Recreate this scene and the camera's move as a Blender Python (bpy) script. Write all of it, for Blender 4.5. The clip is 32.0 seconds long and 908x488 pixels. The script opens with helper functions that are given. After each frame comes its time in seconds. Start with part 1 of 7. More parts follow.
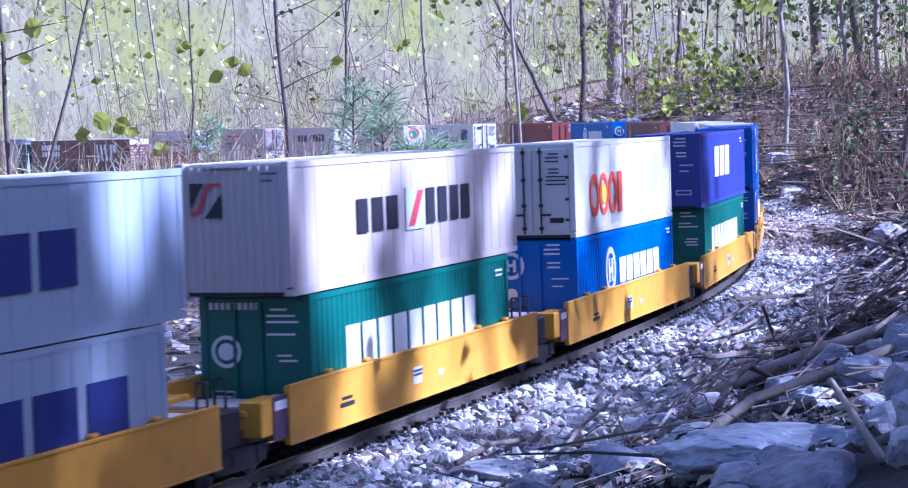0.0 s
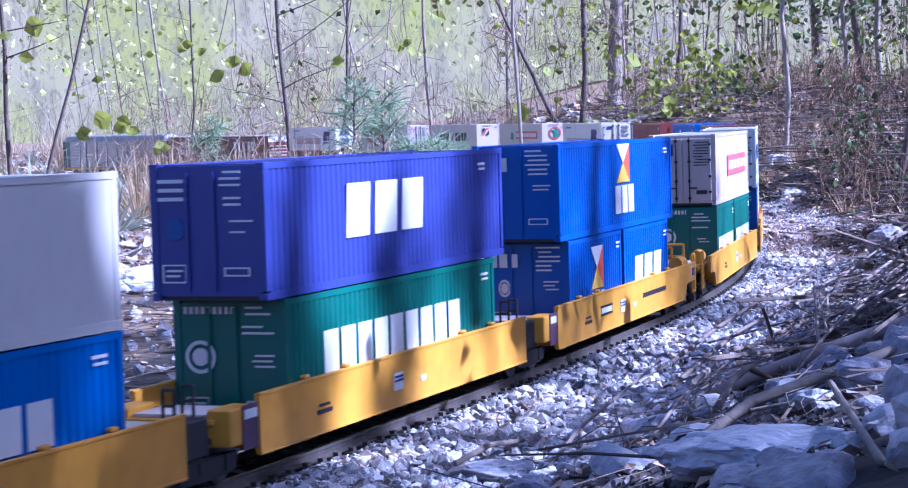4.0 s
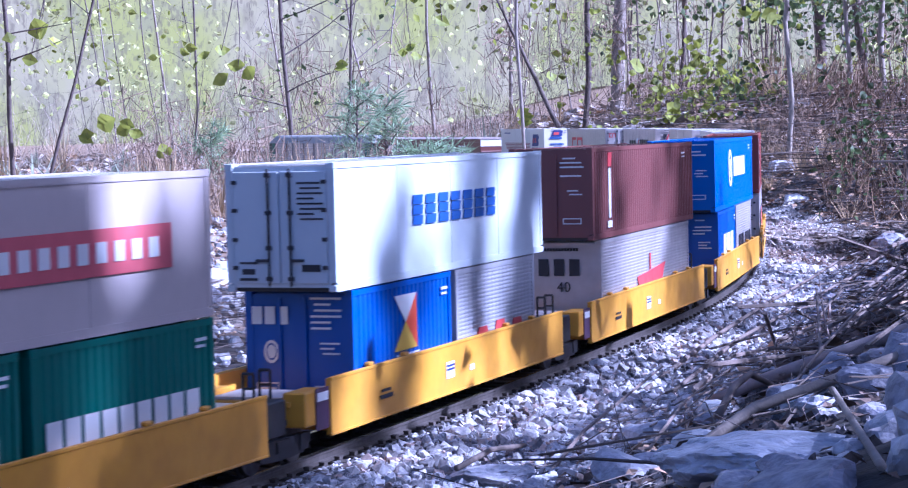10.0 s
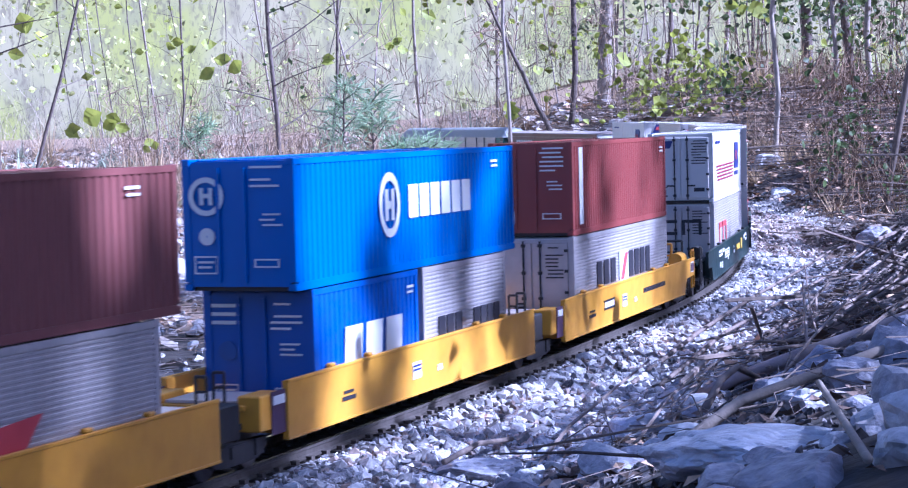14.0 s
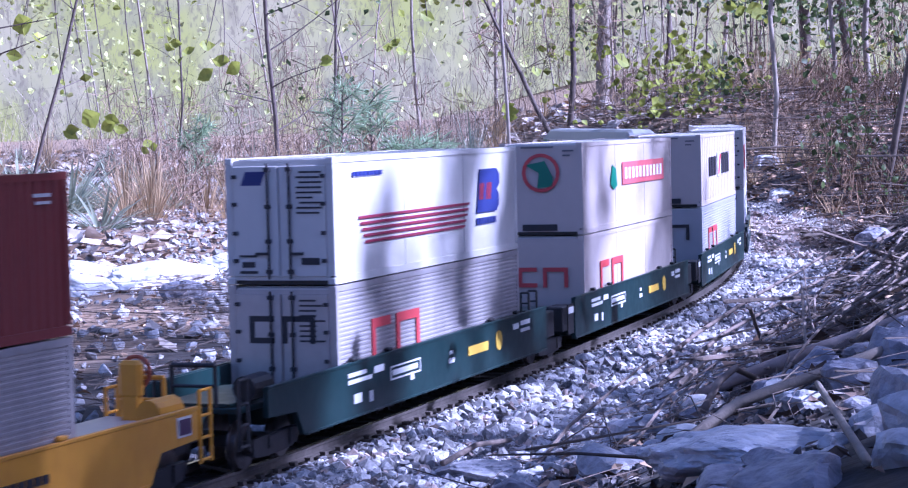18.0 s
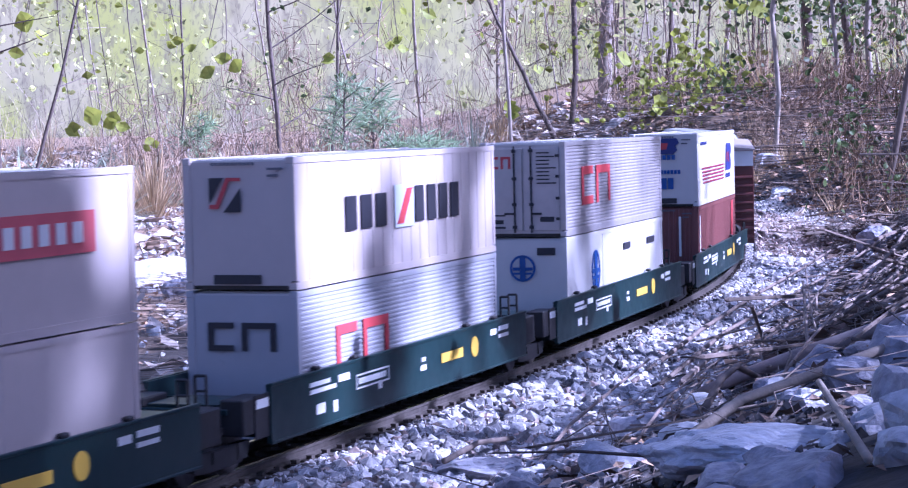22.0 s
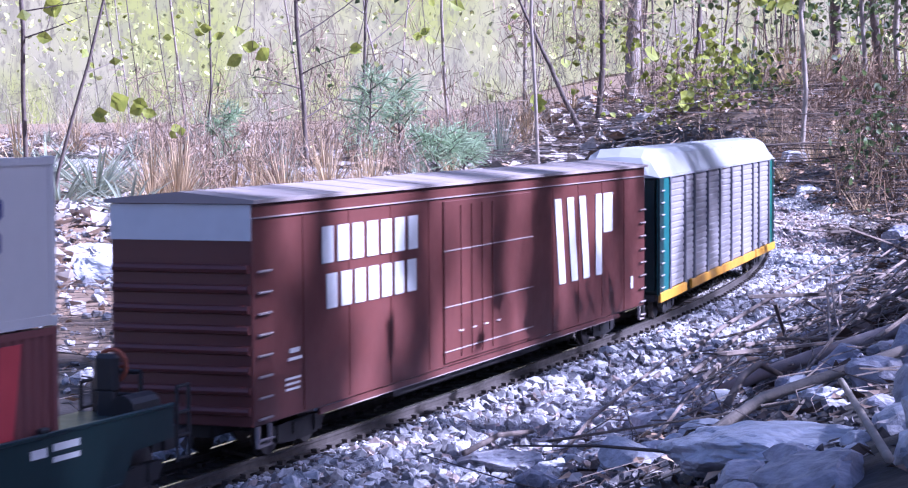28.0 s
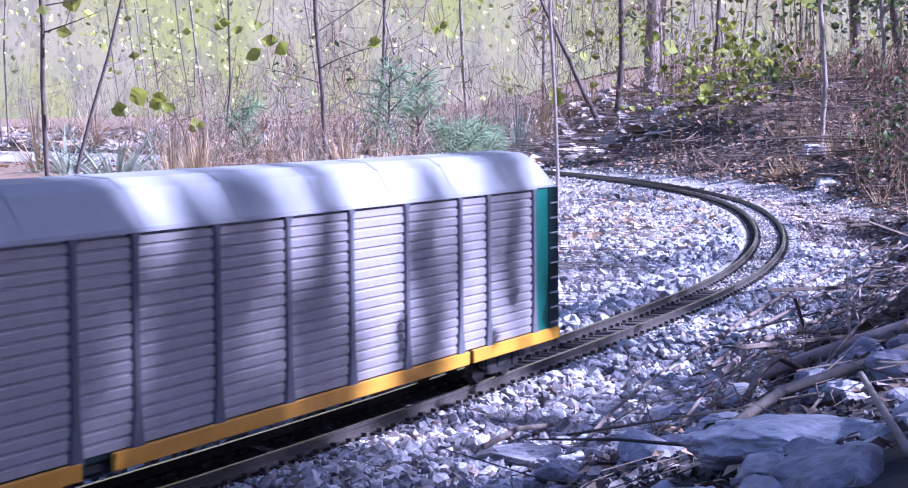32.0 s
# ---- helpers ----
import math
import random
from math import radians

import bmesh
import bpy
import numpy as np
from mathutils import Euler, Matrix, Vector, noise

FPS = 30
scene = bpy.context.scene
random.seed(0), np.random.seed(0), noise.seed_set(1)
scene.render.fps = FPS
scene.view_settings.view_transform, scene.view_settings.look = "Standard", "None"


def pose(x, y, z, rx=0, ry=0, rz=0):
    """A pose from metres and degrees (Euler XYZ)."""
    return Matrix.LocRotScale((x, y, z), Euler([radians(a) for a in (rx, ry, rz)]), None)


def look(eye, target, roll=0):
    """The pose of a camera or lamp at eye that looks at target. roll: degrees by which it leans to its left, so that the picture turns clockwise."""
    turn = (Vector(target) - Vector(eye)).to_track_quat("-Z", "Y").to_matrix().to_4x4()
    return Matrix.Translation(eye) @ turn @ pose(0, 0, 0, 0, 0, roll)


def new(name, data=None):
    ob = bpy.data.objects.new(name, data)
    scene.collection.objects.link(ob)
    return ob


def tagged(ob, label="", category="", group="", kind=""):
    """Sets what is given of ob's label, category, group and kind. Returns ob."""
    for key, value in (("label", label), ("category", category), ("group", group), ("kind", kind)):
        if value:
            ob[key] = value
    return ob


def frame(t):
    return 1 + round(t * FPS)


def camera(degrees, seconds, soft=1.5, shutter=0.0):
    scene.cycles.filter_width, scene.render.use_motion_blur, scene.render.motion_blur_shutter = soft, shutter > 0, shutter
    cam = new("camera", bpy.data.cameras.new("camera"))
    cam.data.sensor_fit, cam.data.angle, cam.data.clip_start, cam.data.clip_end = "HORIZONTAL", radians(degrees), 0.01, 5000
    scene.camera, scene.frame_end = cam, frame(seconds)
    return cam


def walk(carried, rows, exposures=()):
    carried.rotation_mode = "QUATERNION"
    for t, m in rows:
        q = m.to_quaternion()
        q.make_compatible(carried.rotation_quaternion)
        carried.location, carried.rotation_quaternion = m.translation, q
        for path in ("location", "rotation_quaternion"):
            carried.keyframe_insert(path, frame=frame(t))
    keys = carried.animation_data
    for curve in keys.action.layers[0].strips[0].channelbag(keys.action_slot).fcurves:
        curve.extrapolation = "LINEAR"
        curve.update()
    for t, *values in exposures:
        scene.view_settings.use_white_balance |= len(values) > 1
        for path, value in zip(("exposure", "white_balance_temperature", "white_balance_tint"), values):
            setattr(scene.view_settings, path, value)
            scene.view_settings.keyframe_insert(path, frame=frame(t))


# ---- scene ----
cam = camera(23.59, 32.0, soft=1.2, shutter=0.4)
EYE = (0.0, 0.0, 0.227)
# seconds, and the three angles of the camera, which stands on the bank and only turns a little
TURNS = [
    (0.0, 86.850, 1.891, 0.159),
    (0.5, 86.824, 1.905, 0.153),
    (1.0, 86.925, 1.956, 0.193),
    (1.5, 86.950, 1.996, 0.201),
    (2.0, 86.947, 1.974, 0.118),
    (2.5, 86.890, 2.021, 0.075),
    (3.0, 86.893, 1.732, 0.126),
    (3.5, 86.853, 1.660, 0.151),
    (5.5, 86.900, 1.512, 0.304),
    (6.0, 86.903, 1.499, 0.307),
    (6.5, 86.907, 1.465, 0.311),
    (7.0, 86.921, 1.414, 0.292),
    (7.5, 87.021, 1.332, 0.284),
    (8.0, 87.043, 1.337, 0.225),
    (8.5, 87.032, 1.466, 0.246),
    (9.0, 87.012, 1.376, 0.286),
    (9.5, 86.994, 1.416, 0.261),
    (10.0, 86.984, 1.346, 0.258),
    (10.5, 86.980, 1.303, 0.244),
    (11.0, 86.980, 1.324, 0.203),
    (11.5, 86.974, 1.412, 0.123),
    (12.0, 86.925, 1.506, -0.013),
    (12.5, 86.889, 1.463, -0.058),
    (13.0, 86.829, 1.453, -0.081),
    (13.5, 86.798, 1.458, -0.096),
    (14.0, 86.815, 1.406, -0.092),
    (14.5, 86.879, 1.377, -0.073),
    (16.5, 86.810, 1.229, -0.073),
    (17.0, 86.836, 1.318, -0.104),
    (17.5, 86.860, 1.376, -0.135),
    (18.0, 86.845, 1.419, -0.133),
    (18.5, 86.803, 1.370, -0.119),
    (19.0, 86.742, 1.444, -0.157),
    (19.5, 86.753, 1.382, -0.144),
    (20.0, 86.718, 1.372, -0.098),
    (20.5, 86.723, 1.357, -0.077),
    (21.0, 86.747, 1.380, -0.078),
    (21.5, 86.766, 1.329, -0.076),
    (22.0, 86.790, 1.362, -0.083),
    (22.5, 86.799, 1.366, -0.075),
    (23.0, 86.808, 1.316, -0.053),
    (23.5, 86.765, 1.256, -0.007),
    (24.0, 86.710, 0.936, 0.185),
    (24.5, 86.728, 0.809, 0.276),
    (25.0, 86.664, 0.683, 0.345),
    (25.5, 86.608, 0.591, 0.486),
    (27.5, 86.593, 0.456, 0.594),
    (28.0, 86.590, 0.379, 0.604),
    (28.5, 86.614, 0.381, 0.621),
    (29.0, 86.632, 0.394, 0.644),
    (29.5, 86.659, 0.433, 0.619),
    (30.0, 86.566, 0.483, 0.690),
    (30.5, 86.536, 0.430, 0.743),
    (31.0, 86.513, 0.448, 0.827),
    (31.5, 86.445, 0.482, 0.972),
    (32.0, 86.427, 0.472, 1.103),
]
walk(cam, [(t, pose(*EYE, rx, ry, rz)) for t, rx, ry, rz in TURNS],
     exposures=[(0.0, 1.26, 4450, 35.0), (8.0, 1.24, 4470, 35.0), (10.0, 1.24, 4500, 36.0), (11.0, 1.15, 4480, 35.0), (12.0, 1.24, 4500, 36.0), (13.0, 1.40, 4550, 36.0), (14.0, 1.44, 4500, 32.0), (17.0, 1.42, 4550, 38.0), (18.0, 1.21, 4580, 39.0), (20.0, 1.28, 4630, 40.0), (25.0, 1.42, 4650, 41.0), (28.0, 1.48, 4830, 38.5), (30.5, 1.46, 4830, 38.5), (32.0, 1.27, 4800, 41.0)])

# ---- world and sun ----
SUN_TO = Vector((0.80, -0.12, 0.62)).normalized()
world = bpy.data.worlds.new("world")
scene.world = world
world.use_nodes = True
wn = world.node_tree.nodes
sky = wn.new("ShaderNodeTexSky")
sky.sky_type = "NISHITA"
sky.sun_disc = False
sky.dust_density = 2.0
sky.air_density = 1.2
sky.sun_elevation = math.asin(SUN_TO.z)
sky.sun_rotation = math.atan2(SUN_TO.x, SUN_TO.y)
wn["Background"].inputs["Strength"].default_value = 0.050
world.node_tree.links.new(sky.outputs["Color"], wn["Background"].inputs["Color"])
sun = new("sun", bpy.data.lights.new("sun", "SUN"))
sun.data.energy = 4.8
sun.data.angle = radians(0.5)
sun.data.color = (1.0, 0.96, 0.90)
sun.matrix_world = look((6, -1, 5), Vector((6, -1, 5)) - SUN_TO)

# ---- materials ----
def mat(name, a, b=None, rough=0.6, metal=0.0, grain=60.0, blot=6.0, bump=0.15, vary=0.0, island=False, emit=0.0, spec=0.5, mix=0.5):
    """Two colours mixed by fine grain and large blots, with relief; vary: brightness from piece to piece."""
    m = bpy.data.materials.new(name)
    m.use_nodes = True
    nt = m.node_tree
    n, li = nt.nodes, nt.links
    p = n["Principled BSDF"]
    b = b or tuple(c * 0.8 for c in a)
    co = n.new("ShaderNodeTexCoord")
    fine = n.new("ShaderNodeTexNoise")
    fine.inputs["Scale"].default_value = grain
    fine.inputs["Detail"].default_value = 5
    big = n.new("ShaderNodeTexNoise")
    big.inputs["Scale"].default_value = blot
    big.inputs["Detail"].default_value = 3
    for t in (fine, big):
        li.new(co.outputs["Object"], t.inputs["Vector"])
    add = n.new("ShaderNodeMath")
    add.operation = "MULTIPLY_ADD"
    add.inputs[1].default_value = 0.5
    li.new(fine.outputs["Fac"], add.inputs[0])
    half = n.new("ShaderNodeMath")
    half.operation = "MULTIPLY"
    half.inputs[1].default_value = 0.5
    li.new(big.outputs["Fac"], half.inputs[0])
    li.new(half.outputs[0], add.inputs[2])
    ramp = n.new("ShaderNodeMapRange")
    ramp.inputs["From Min"].default_value = 0.5 - 0.35 * mix
    ramp.inputs["From Max"].default_value = 0.5 + 0.35 * mix
    li.new(add.outputs[0], ramp.inputs["Value"])
    blend = n.new("ShaderNodeMix")
    blend.data_type = "RGBA"
    blend.inputs["A"].default_value = (*a, 1)
    blend.inputs["B"].default_value = (*b, 1)
    li.new(ramp.outputs["Result"], blend.inputs["Factor"])
    last = blend.outputs["Result"]
    if vary:
        if island:
            src = n.new("ShaderNodeNewGeometry").outputs["Random Per Island"]
        else:
            src = n.new("ShaderNodeObjectInfo").outputs["Random"]
        span = n.new("ShaderNodeMapRange")
        span.inputs["To Min"].default_value = 1 - vary
        span.inputs["To Max"].default_value = 1 + vary
        li.new(src, span.inputs["Value"])
        hsv = n.new("ShaderNodeHueSaturation")
        li.new(span.outputs["Result"], hsv.inputs["Value"])
        li.new(last, hsv.inputs["Color"])
        last = hsv.outputs["Color"]
    li.new(last, p.inputs["Base Color"])
    p.inputs["Metallic"].default_value = metal
    p.inputs["Specular IOR Level"].default_value = spec
    r = n.new("ShaderNodeMapRange")
    r.inputs["To Min"].default_value = max(0.05, rough - 0.12)
    r.inputs["To Max"].default_value = min(1.0, rough + 0.12)
    li.new(fine.outputs["Fac"], r.inputs["Value"])
    li.new(r.outputs["Result"], p.inputs["Roughness"])
    if bump:
        bp = n.new("ShaderNodeBump")
        bp.inputs["Strength"].default_value = bump
        bp.inputs["Distance"].default_value = 0.4 / grain
        li.new(fine.outputs["Fac"], bp.inputs["Height"])
        li.new(bp.outputs["Normal"], p.inputs["Normal"])
    return m


def paint(name, a, rough=0.38):
    """Model paint with faint dust and streaks."""
    dusty = tuple(0.84 * c + 0.010 for c in a)
    return mat(name, a, dusty, rough=rough, grain=90, blot=14, bump=0.04, mix=1.1)


M = {
    "yellow": mat("scuffed_yellow_paint", (0.80, 0.40, 0.024), (0.56, 0.26, 0.035), rough=0.42, grain=70, blot=11, bump=0.05, mix=0.9),
    "forest": paint("dark_green_paint", (0.005, 0.026, 0.028)),
    "teal": paint("teal_paint", (0.012, 0.125, 0.125)),
    "green": paint("green_paint", (0.012, 0.15, 0.115)),
    "blue": paint("blue_paint", (0.016, 0.100, 0.44)),
    "mid_blue": paint("mid_blue_paint", (0.014, 0.140, 0.52)),
    "navy": paint("navy_paint", (0.05, 0.065, 0.30)),
    "brown": paint("brown_paint", (0.200, 0.070, 0.066)),
    "red_brown": paint("red_brown_paint", (0.255, 0.056, 0.050)),
    "boxcar": paint("boxcar_brown_paint", (0.135, 0.042, 0.036)),
    "green_leaf": mat("green_leaves", (0.11, 0.155, 0.055), (0.055, 0.08, 0.028), rough=0.55, grain=40, blot=9, bump=0.1, vary=0.5, island=True),
    "white": paint("white_paint", (0.68, 0.655, 0.645)),
    "cream": paint("cream_paint", (0.58, 0.505, 0.485)),
    "grey": paint("grey_paint", (0.46, 0.46, 0.50), 0.32),
    "silver": mat("silver_paint", (0.54, 0.505, 0.515), (0.44, 0.41, 0.42), rough=0.35, metal=0.35, grain=120, blot=20, bump=0.05),
    "frame_red": mat("faded_red_panel_paint", (0.60, 0.13, 0.15), (0.52, 0.11, 0.13), rough=0.5, bump=0),
    "roof_tan": paint("dusty_roof_paint", (0.38, 0.32, 0.31), 0.6),
    "rust": paint("rusty_orange_paint", (0.40, 0.10, 0.05), 0.6),
    "rack_roof": paint("dull_pale_roof_paint", (0.36, 0.37, 0.385), 0.5),
    "post": paint("dark_grey_paint", (0.14, 0.14, 0.165)),
    "pale_blue": paint("pale_blue_grey_paint", (0.40, 0.46, 0.56)),
    "ice": paint("ice_white_paint", (0.62, 0.68, 0.74)),
    "mark_white": mat("white_lettering_paint", (0.80, 0.80, 0.80), (0.70, 0.70, 0.70), rough=0.5, bump=0),
    "mark_black": mat("black_lettering_paint", (0.02, 0.02, 0.03), (0.03, 0.03, 0.04), rough=0.5, bump=0),
    "mark_red": mat("red_lettering_paint", (0.58, 0.075, 0.085), (0.50, 0.06, 0.07), rough=0.5, bump=0),
    "mark_maroon": mat("maroon_lettering_paint", (0.28, 0.035, 0.075), (0.24, 0.03, 0.065), rough=0.5, bump=0),
    "mark_orange": mat("orange_red_paint", (0.80, 0.12, 0.05), (0.72, 0.10, 0.05), rough=0.5, bump=0),
    "mark_gold": mat("gold_paint", (0.75, 0.50, 0.06), (0.68, 0.44, 0.06), rough=0.5, bump=0),
    "mark_blue": mat("blue_lettering_paint", (0.03, 0.10, 0.36), (0.03, 0.09, 0.30), rough=0.5, bump=0),
    "mark_navy": mat("navy_lettering_paint", (0.03, 0.04, 0.20), (0.03, 0.04, 0.17), rough=0.5, bump=0),
    "mark_green": mat("green_emblem_paint", (0.02, 0.22, 0.14), (0.02, 0.18, 0.12), rough=0.5, bump=0),
    "plum": paint("plum_panel_paint", (0.10, 0.05, 0.10)),
    "black": mat("black_metal", (0.018, 0.018, 0.022), (0.035, 0.032, 0.032), rough=0.5, grain=150, bump=0.1),
    "wheel": mat("worn_steel_wheel", (0.20, 0.18, 0.17), (0.07, 0.06, 0.06), rough=0.4, metal=0.8, grain=120),
    "rail": mat("weathered_rail", (0.17, 0.15, 0.14), (0.09, 0.078, 0.073), rough=0.45, metal=0.5, grain=140),
    "rail_top": mat("polished_railhead", (0.62, 0.60, 0.58), (0.50, 0.48, 0.46), rough=0.22, metal=0.9, grain=160, bump=0.03),
    "tie": mat("weathered_tie", (0.050, 0.041, 0.037), (0.095, 0.080, 0.072), rough=0.85, grain=180, blot=30, bump=0.4, vary=0.35),
    "stone": mat("grey_ballast_stone", (0.53, 0.52, 0.545), (0.19, 0.188, 0.205), rough=0.85, grain=4, blot=1.4, bump=0.5, vary=0.6),
    "stones": mat("grey_gravel", (0.56, 0.545, 0.565), (0.20, 0.195, 0.21), rough=0.85, grain=420, blot=120, bump=0.5, vary=0.65, island=True),
    "grit": mat("pale_grit", (0.66, 0.63, 0.61), (0.26, 0.245, 0.245), rough=0.9, grain=420, blot=120, bump=0.4, vary=0.6, island=True),
    "rusty": mat("rusty_gravel", (0.46, 0.37, 0.335), (0.19, 0.145, 0.13), rough=0.85, grain=420, blot=120, bump=0.5, vary=0.6, island=True),
    "chips": mat("dark_stone_chips", (0.20, 0.185, 0.19), (0.06, 0.055, 0.058), rough=0.85, grain=420, blot=120, bump=0.5, vary=0.6, island=True),
    "rock": mat("blue_grey_rock", (0.58, 0.57, 0.62), (0.26, 0.255, 0.28), rough=0.7, grain=160, blot=26, bump=0.9, mix=0.45),
    "slab": mat("pale_blue_slab", (0.58, 0.60, 0.68), (0.24, 0.24, 0.275), rough=0.7, grain=160, blot=26, bump=0.9, mix=0.6),
    "dark_rock": mat("dark_blue_rock", (0.39, 0.38, 0.44), (0.13, 0.126, 0.15), rough=0.6, grain=160, blot=26, bump=0.9, mix=0.45),
    "brush": mat("dark_brush_twigs", (0.22, 0.135, 0.075), (0.085, 0.055, 0.034), rough=0.85, grain=80, bump=0.2, vary=0.5, island=True),
    "spray": mat("fine_brown_twigs", (0.38, 0.27, 0.19), (0.17, 0.118, 0.082), rough=0.85, grain=80, bump=0.2, vary=0.5, island=True),
    "pale_rock": mat("pale_rock", (0.74, 0.72, 0.72), (0.55, 0.53, 0.54), rough=0.8, grain=90, blot=20, bump=0.4),
    "soil": mat("gravelly_soil", (0.065, 0.054, 0.050), (0.025, 0.021, 0.020), rough=0.95, grain=55, blot=5, bump=0.6),
    # leaf litter of the bank, darker than the rest
    "dark_litter": mat("damp_leaf_litter", (0.15, 0.10, 0.075), (0.055, 0.038, 0.03), rough=0.85, grain=60, blot=9, bump=0.2, vary=0.6, island=True),
    "litter": mat("dry_leaf_litter", (0.47, 0.315, 0.20), (0.26, 0.17, 0.11), rough=0.9, grain=60, blot=9, bump=0.2, vary=0.6, island=True),
    "pale_litter": mat("bleached_leaf_litter", (0.56, 0.50, 0.46), (0.32, 0.27, 0.24), rough=0.9, grain=60, blot=9, bump=0.2, vary=0.5, island=True),
    "cane": mat("dry_cane", (0.25, 0.195, 0.165), (0.085, 0.065, 0.056), rough=0.75, grain=80, blot=14, bump=0.3, vary=0.45, island=True),
    "stick": mat("weathered_stick", (0.30, 0.245, 0.22), (0.16, 0.125, 0.11), rough=0.8, grain=70, blot=12, bump=0.5, vary=0.25),
    "log": mat("smooth_weathered_log", (0.40, 0.33, 0.31), (0.22, 0.175, 0.165), rough=0.8, grain=70, blot=12, bump=0.5),
    "dark_twig": mat("dark_twigs", (0.13, 0.10, 0.085), (0.06, 0.048, 0.04), rough=0.85, grain=80, bump=0.3, vary=0.4, island=True),
    "bark": mat("brown_bark", (0.16, 0.125, 0.11), (0.08, 0.06, 0.055), rough=0.9, grain=50, blot=9, bump=0.7),
    "pale_bark": mat("pale_bark", (0.38, 0.33, 0.28), (0.22, 0.18, 0.155), rough=0.9, grain=60, blot=9, bump=0.5),
    # far bark and stems: sun and haze put into a paler colour
    "far_bark": mat("sun_tinted_far_bark", (0.38, 0.32, 0.30), (0.22, 0.18, 0.17), rough=0.9, grain=60, blot=9, bump=0.5),
    "far_stem": mat("sun_tinted_far_stems", (0.54, 0.46, 0.36), (0.32, 0.26, 0.20), rough=0.85, grain=60, blot=9, bump=0.3, vary=0.4, island=True),
    "leaf": mat("yellow_green_leaves", (0.40, 0.42, 0.07), (0.22, 0.26, 0.045), rough=0.55, grain=40, blot=9, bump=0.1, vary=0.5, island=True),
    # far leaves with strong sunlight painted into their pale base colour
    "pale_leaf": mat("sun_tinted_leaves", (0.70, 0.72, 0.30), (0.54, 0.56, 0.22), rough=0.6, grain=40, blot=9, bump=0.1, vary=0.4, island=True),
    "needle": mat("blue_green_needles", (0.44, 0.54, 0.36), (0.27, 0.37, 0.22), rough=0.6, grain=40, blot=9, bump=0.1, vary=0.4, island=True),
    "blade": mat("pale_strap_leaves", (0.42, 0.46, 0.36), (0.26, 0.30, 0.22), rough=0.55, grain=40, blot=9, bump=0.1, vary=0.4, island=True),
    "dry_stem": mat("dead_brown_stems", (0.32, 0.21, 0.15), (0.17, 0.11, 0.08), rough=0.85, grain=40, blot=9, bump=0.1, vary=0.45, island=True),
    "straw": mat("dry_grass", (0.56, 0.42, 0.25), (0.34, 0.24, 0.14), rough=0.85, grain=40, blot=9, bump=0.1, vary=0.45, island=True),
}


def cover_soil(m, a, b, attribute="leaf_cover", grain=38.0):
    """Woodland floor under dry leaves, or pale grit: takes over from the bare soil where the ground's own mark says so, with a ragged edge."""
    nt = m.node_tree
    n, li = nt.nodes, nt.links
    p = n["Principled BSDF"]
    src = p.inputs["Base Color"].links[0].from_socket
    mark = n.new("ShaderNodeAttribute")
    mark.attribute_name = attribute
    rag = n.new("ShaderNodeTexNoise")
    rag.inputs["Scale"].default_value = 7.0
    rag.inputs["Detail"].default_value = 6
    co = n.new("ShaderNodeTexCoord")
    li.new(co.outputs["Object"], rag.inputs["Vector"])
    add = n.new("ShaderNodeMath")
    add.operation = "ADD"
    li.new(mark.outputs["Fac"], add.inputs[0])
    li.new(rag.outputs["Fac"], add.inputs[1])
    cut = n.new("ShaderNodeMapRange")
    cut.inputs["From Min"].default_value, cut.inputs["From Max"].default_value = 0.85, 1.15
    li.new(add.outputs[0], cut.inputs["Value"])
    speck = n.new("ShaderNodeTexNoise")
    speck.inputs["Scale"].default_value = grain
    speck.inputs["Detail"].default_value = 5
    li.new(co.outputs["Object"], speck.inputs["Vector"])
    leaf = n.new("ShaderNodeMix")
    leaf.data_type = "RGBA"
    leaf.inputs["A"].default_value, leaf.inputs["B"].default_value = (*a, 1), (*b, 1)
    li.new(speck.outputs["Fac"], leaf.inputs["Factor"])
    mx = n.new("ShaderNodeMix")
    mx.data_type = "RGBA"
    li.new(cut.outputs["Result"], mx.inputs["Factor"])
    li.new(src, mx.inputs["A"])
    li.new(leaf.outputs["Result"], mx.inputs["B"])
    li.new(mx.outputs["Result"], p.inputs["Base Color"])


cover_soil(M["soil"], (0.36, 0.25, 0.165), (0.15, 0.10, 0.07))
cover_soil(M["soil"], (0.62, 0.585, 0.555), (0.30, 0.28, 0.27), "grit_cover", 90.0)


def leafy(m, amount):
    """Thin leaves let some of the light through."""
    nt = m.node_tree
    tr = nt.nodes.new("ShaderNodeBsdfTranslucent")
    mx = nt.nodes.new("ShaderNodeMixShader")
    mx.inputs[0].default_value = amount
    p = nt.nodes["Principled BSDF"]
    src = p.inputs["Base Color"].links[0].from_socket
    nt.links.new(src, tr.inputs["Color"])
    nt.links.new(p.outputs[0], mx.inputs[1])
    nt.links.new(tr.outputs[0], mx.inputs[2])
    nt.links.new(mx.outputs[0], nt.nodes["Material Output"].inputs["Surface"])


for k in ("leaf", "green_leaf", "pale_leaf", "blade", "needle"):
    leafy(M[k], 0.45)
leafy(M["straw"], 0.25)


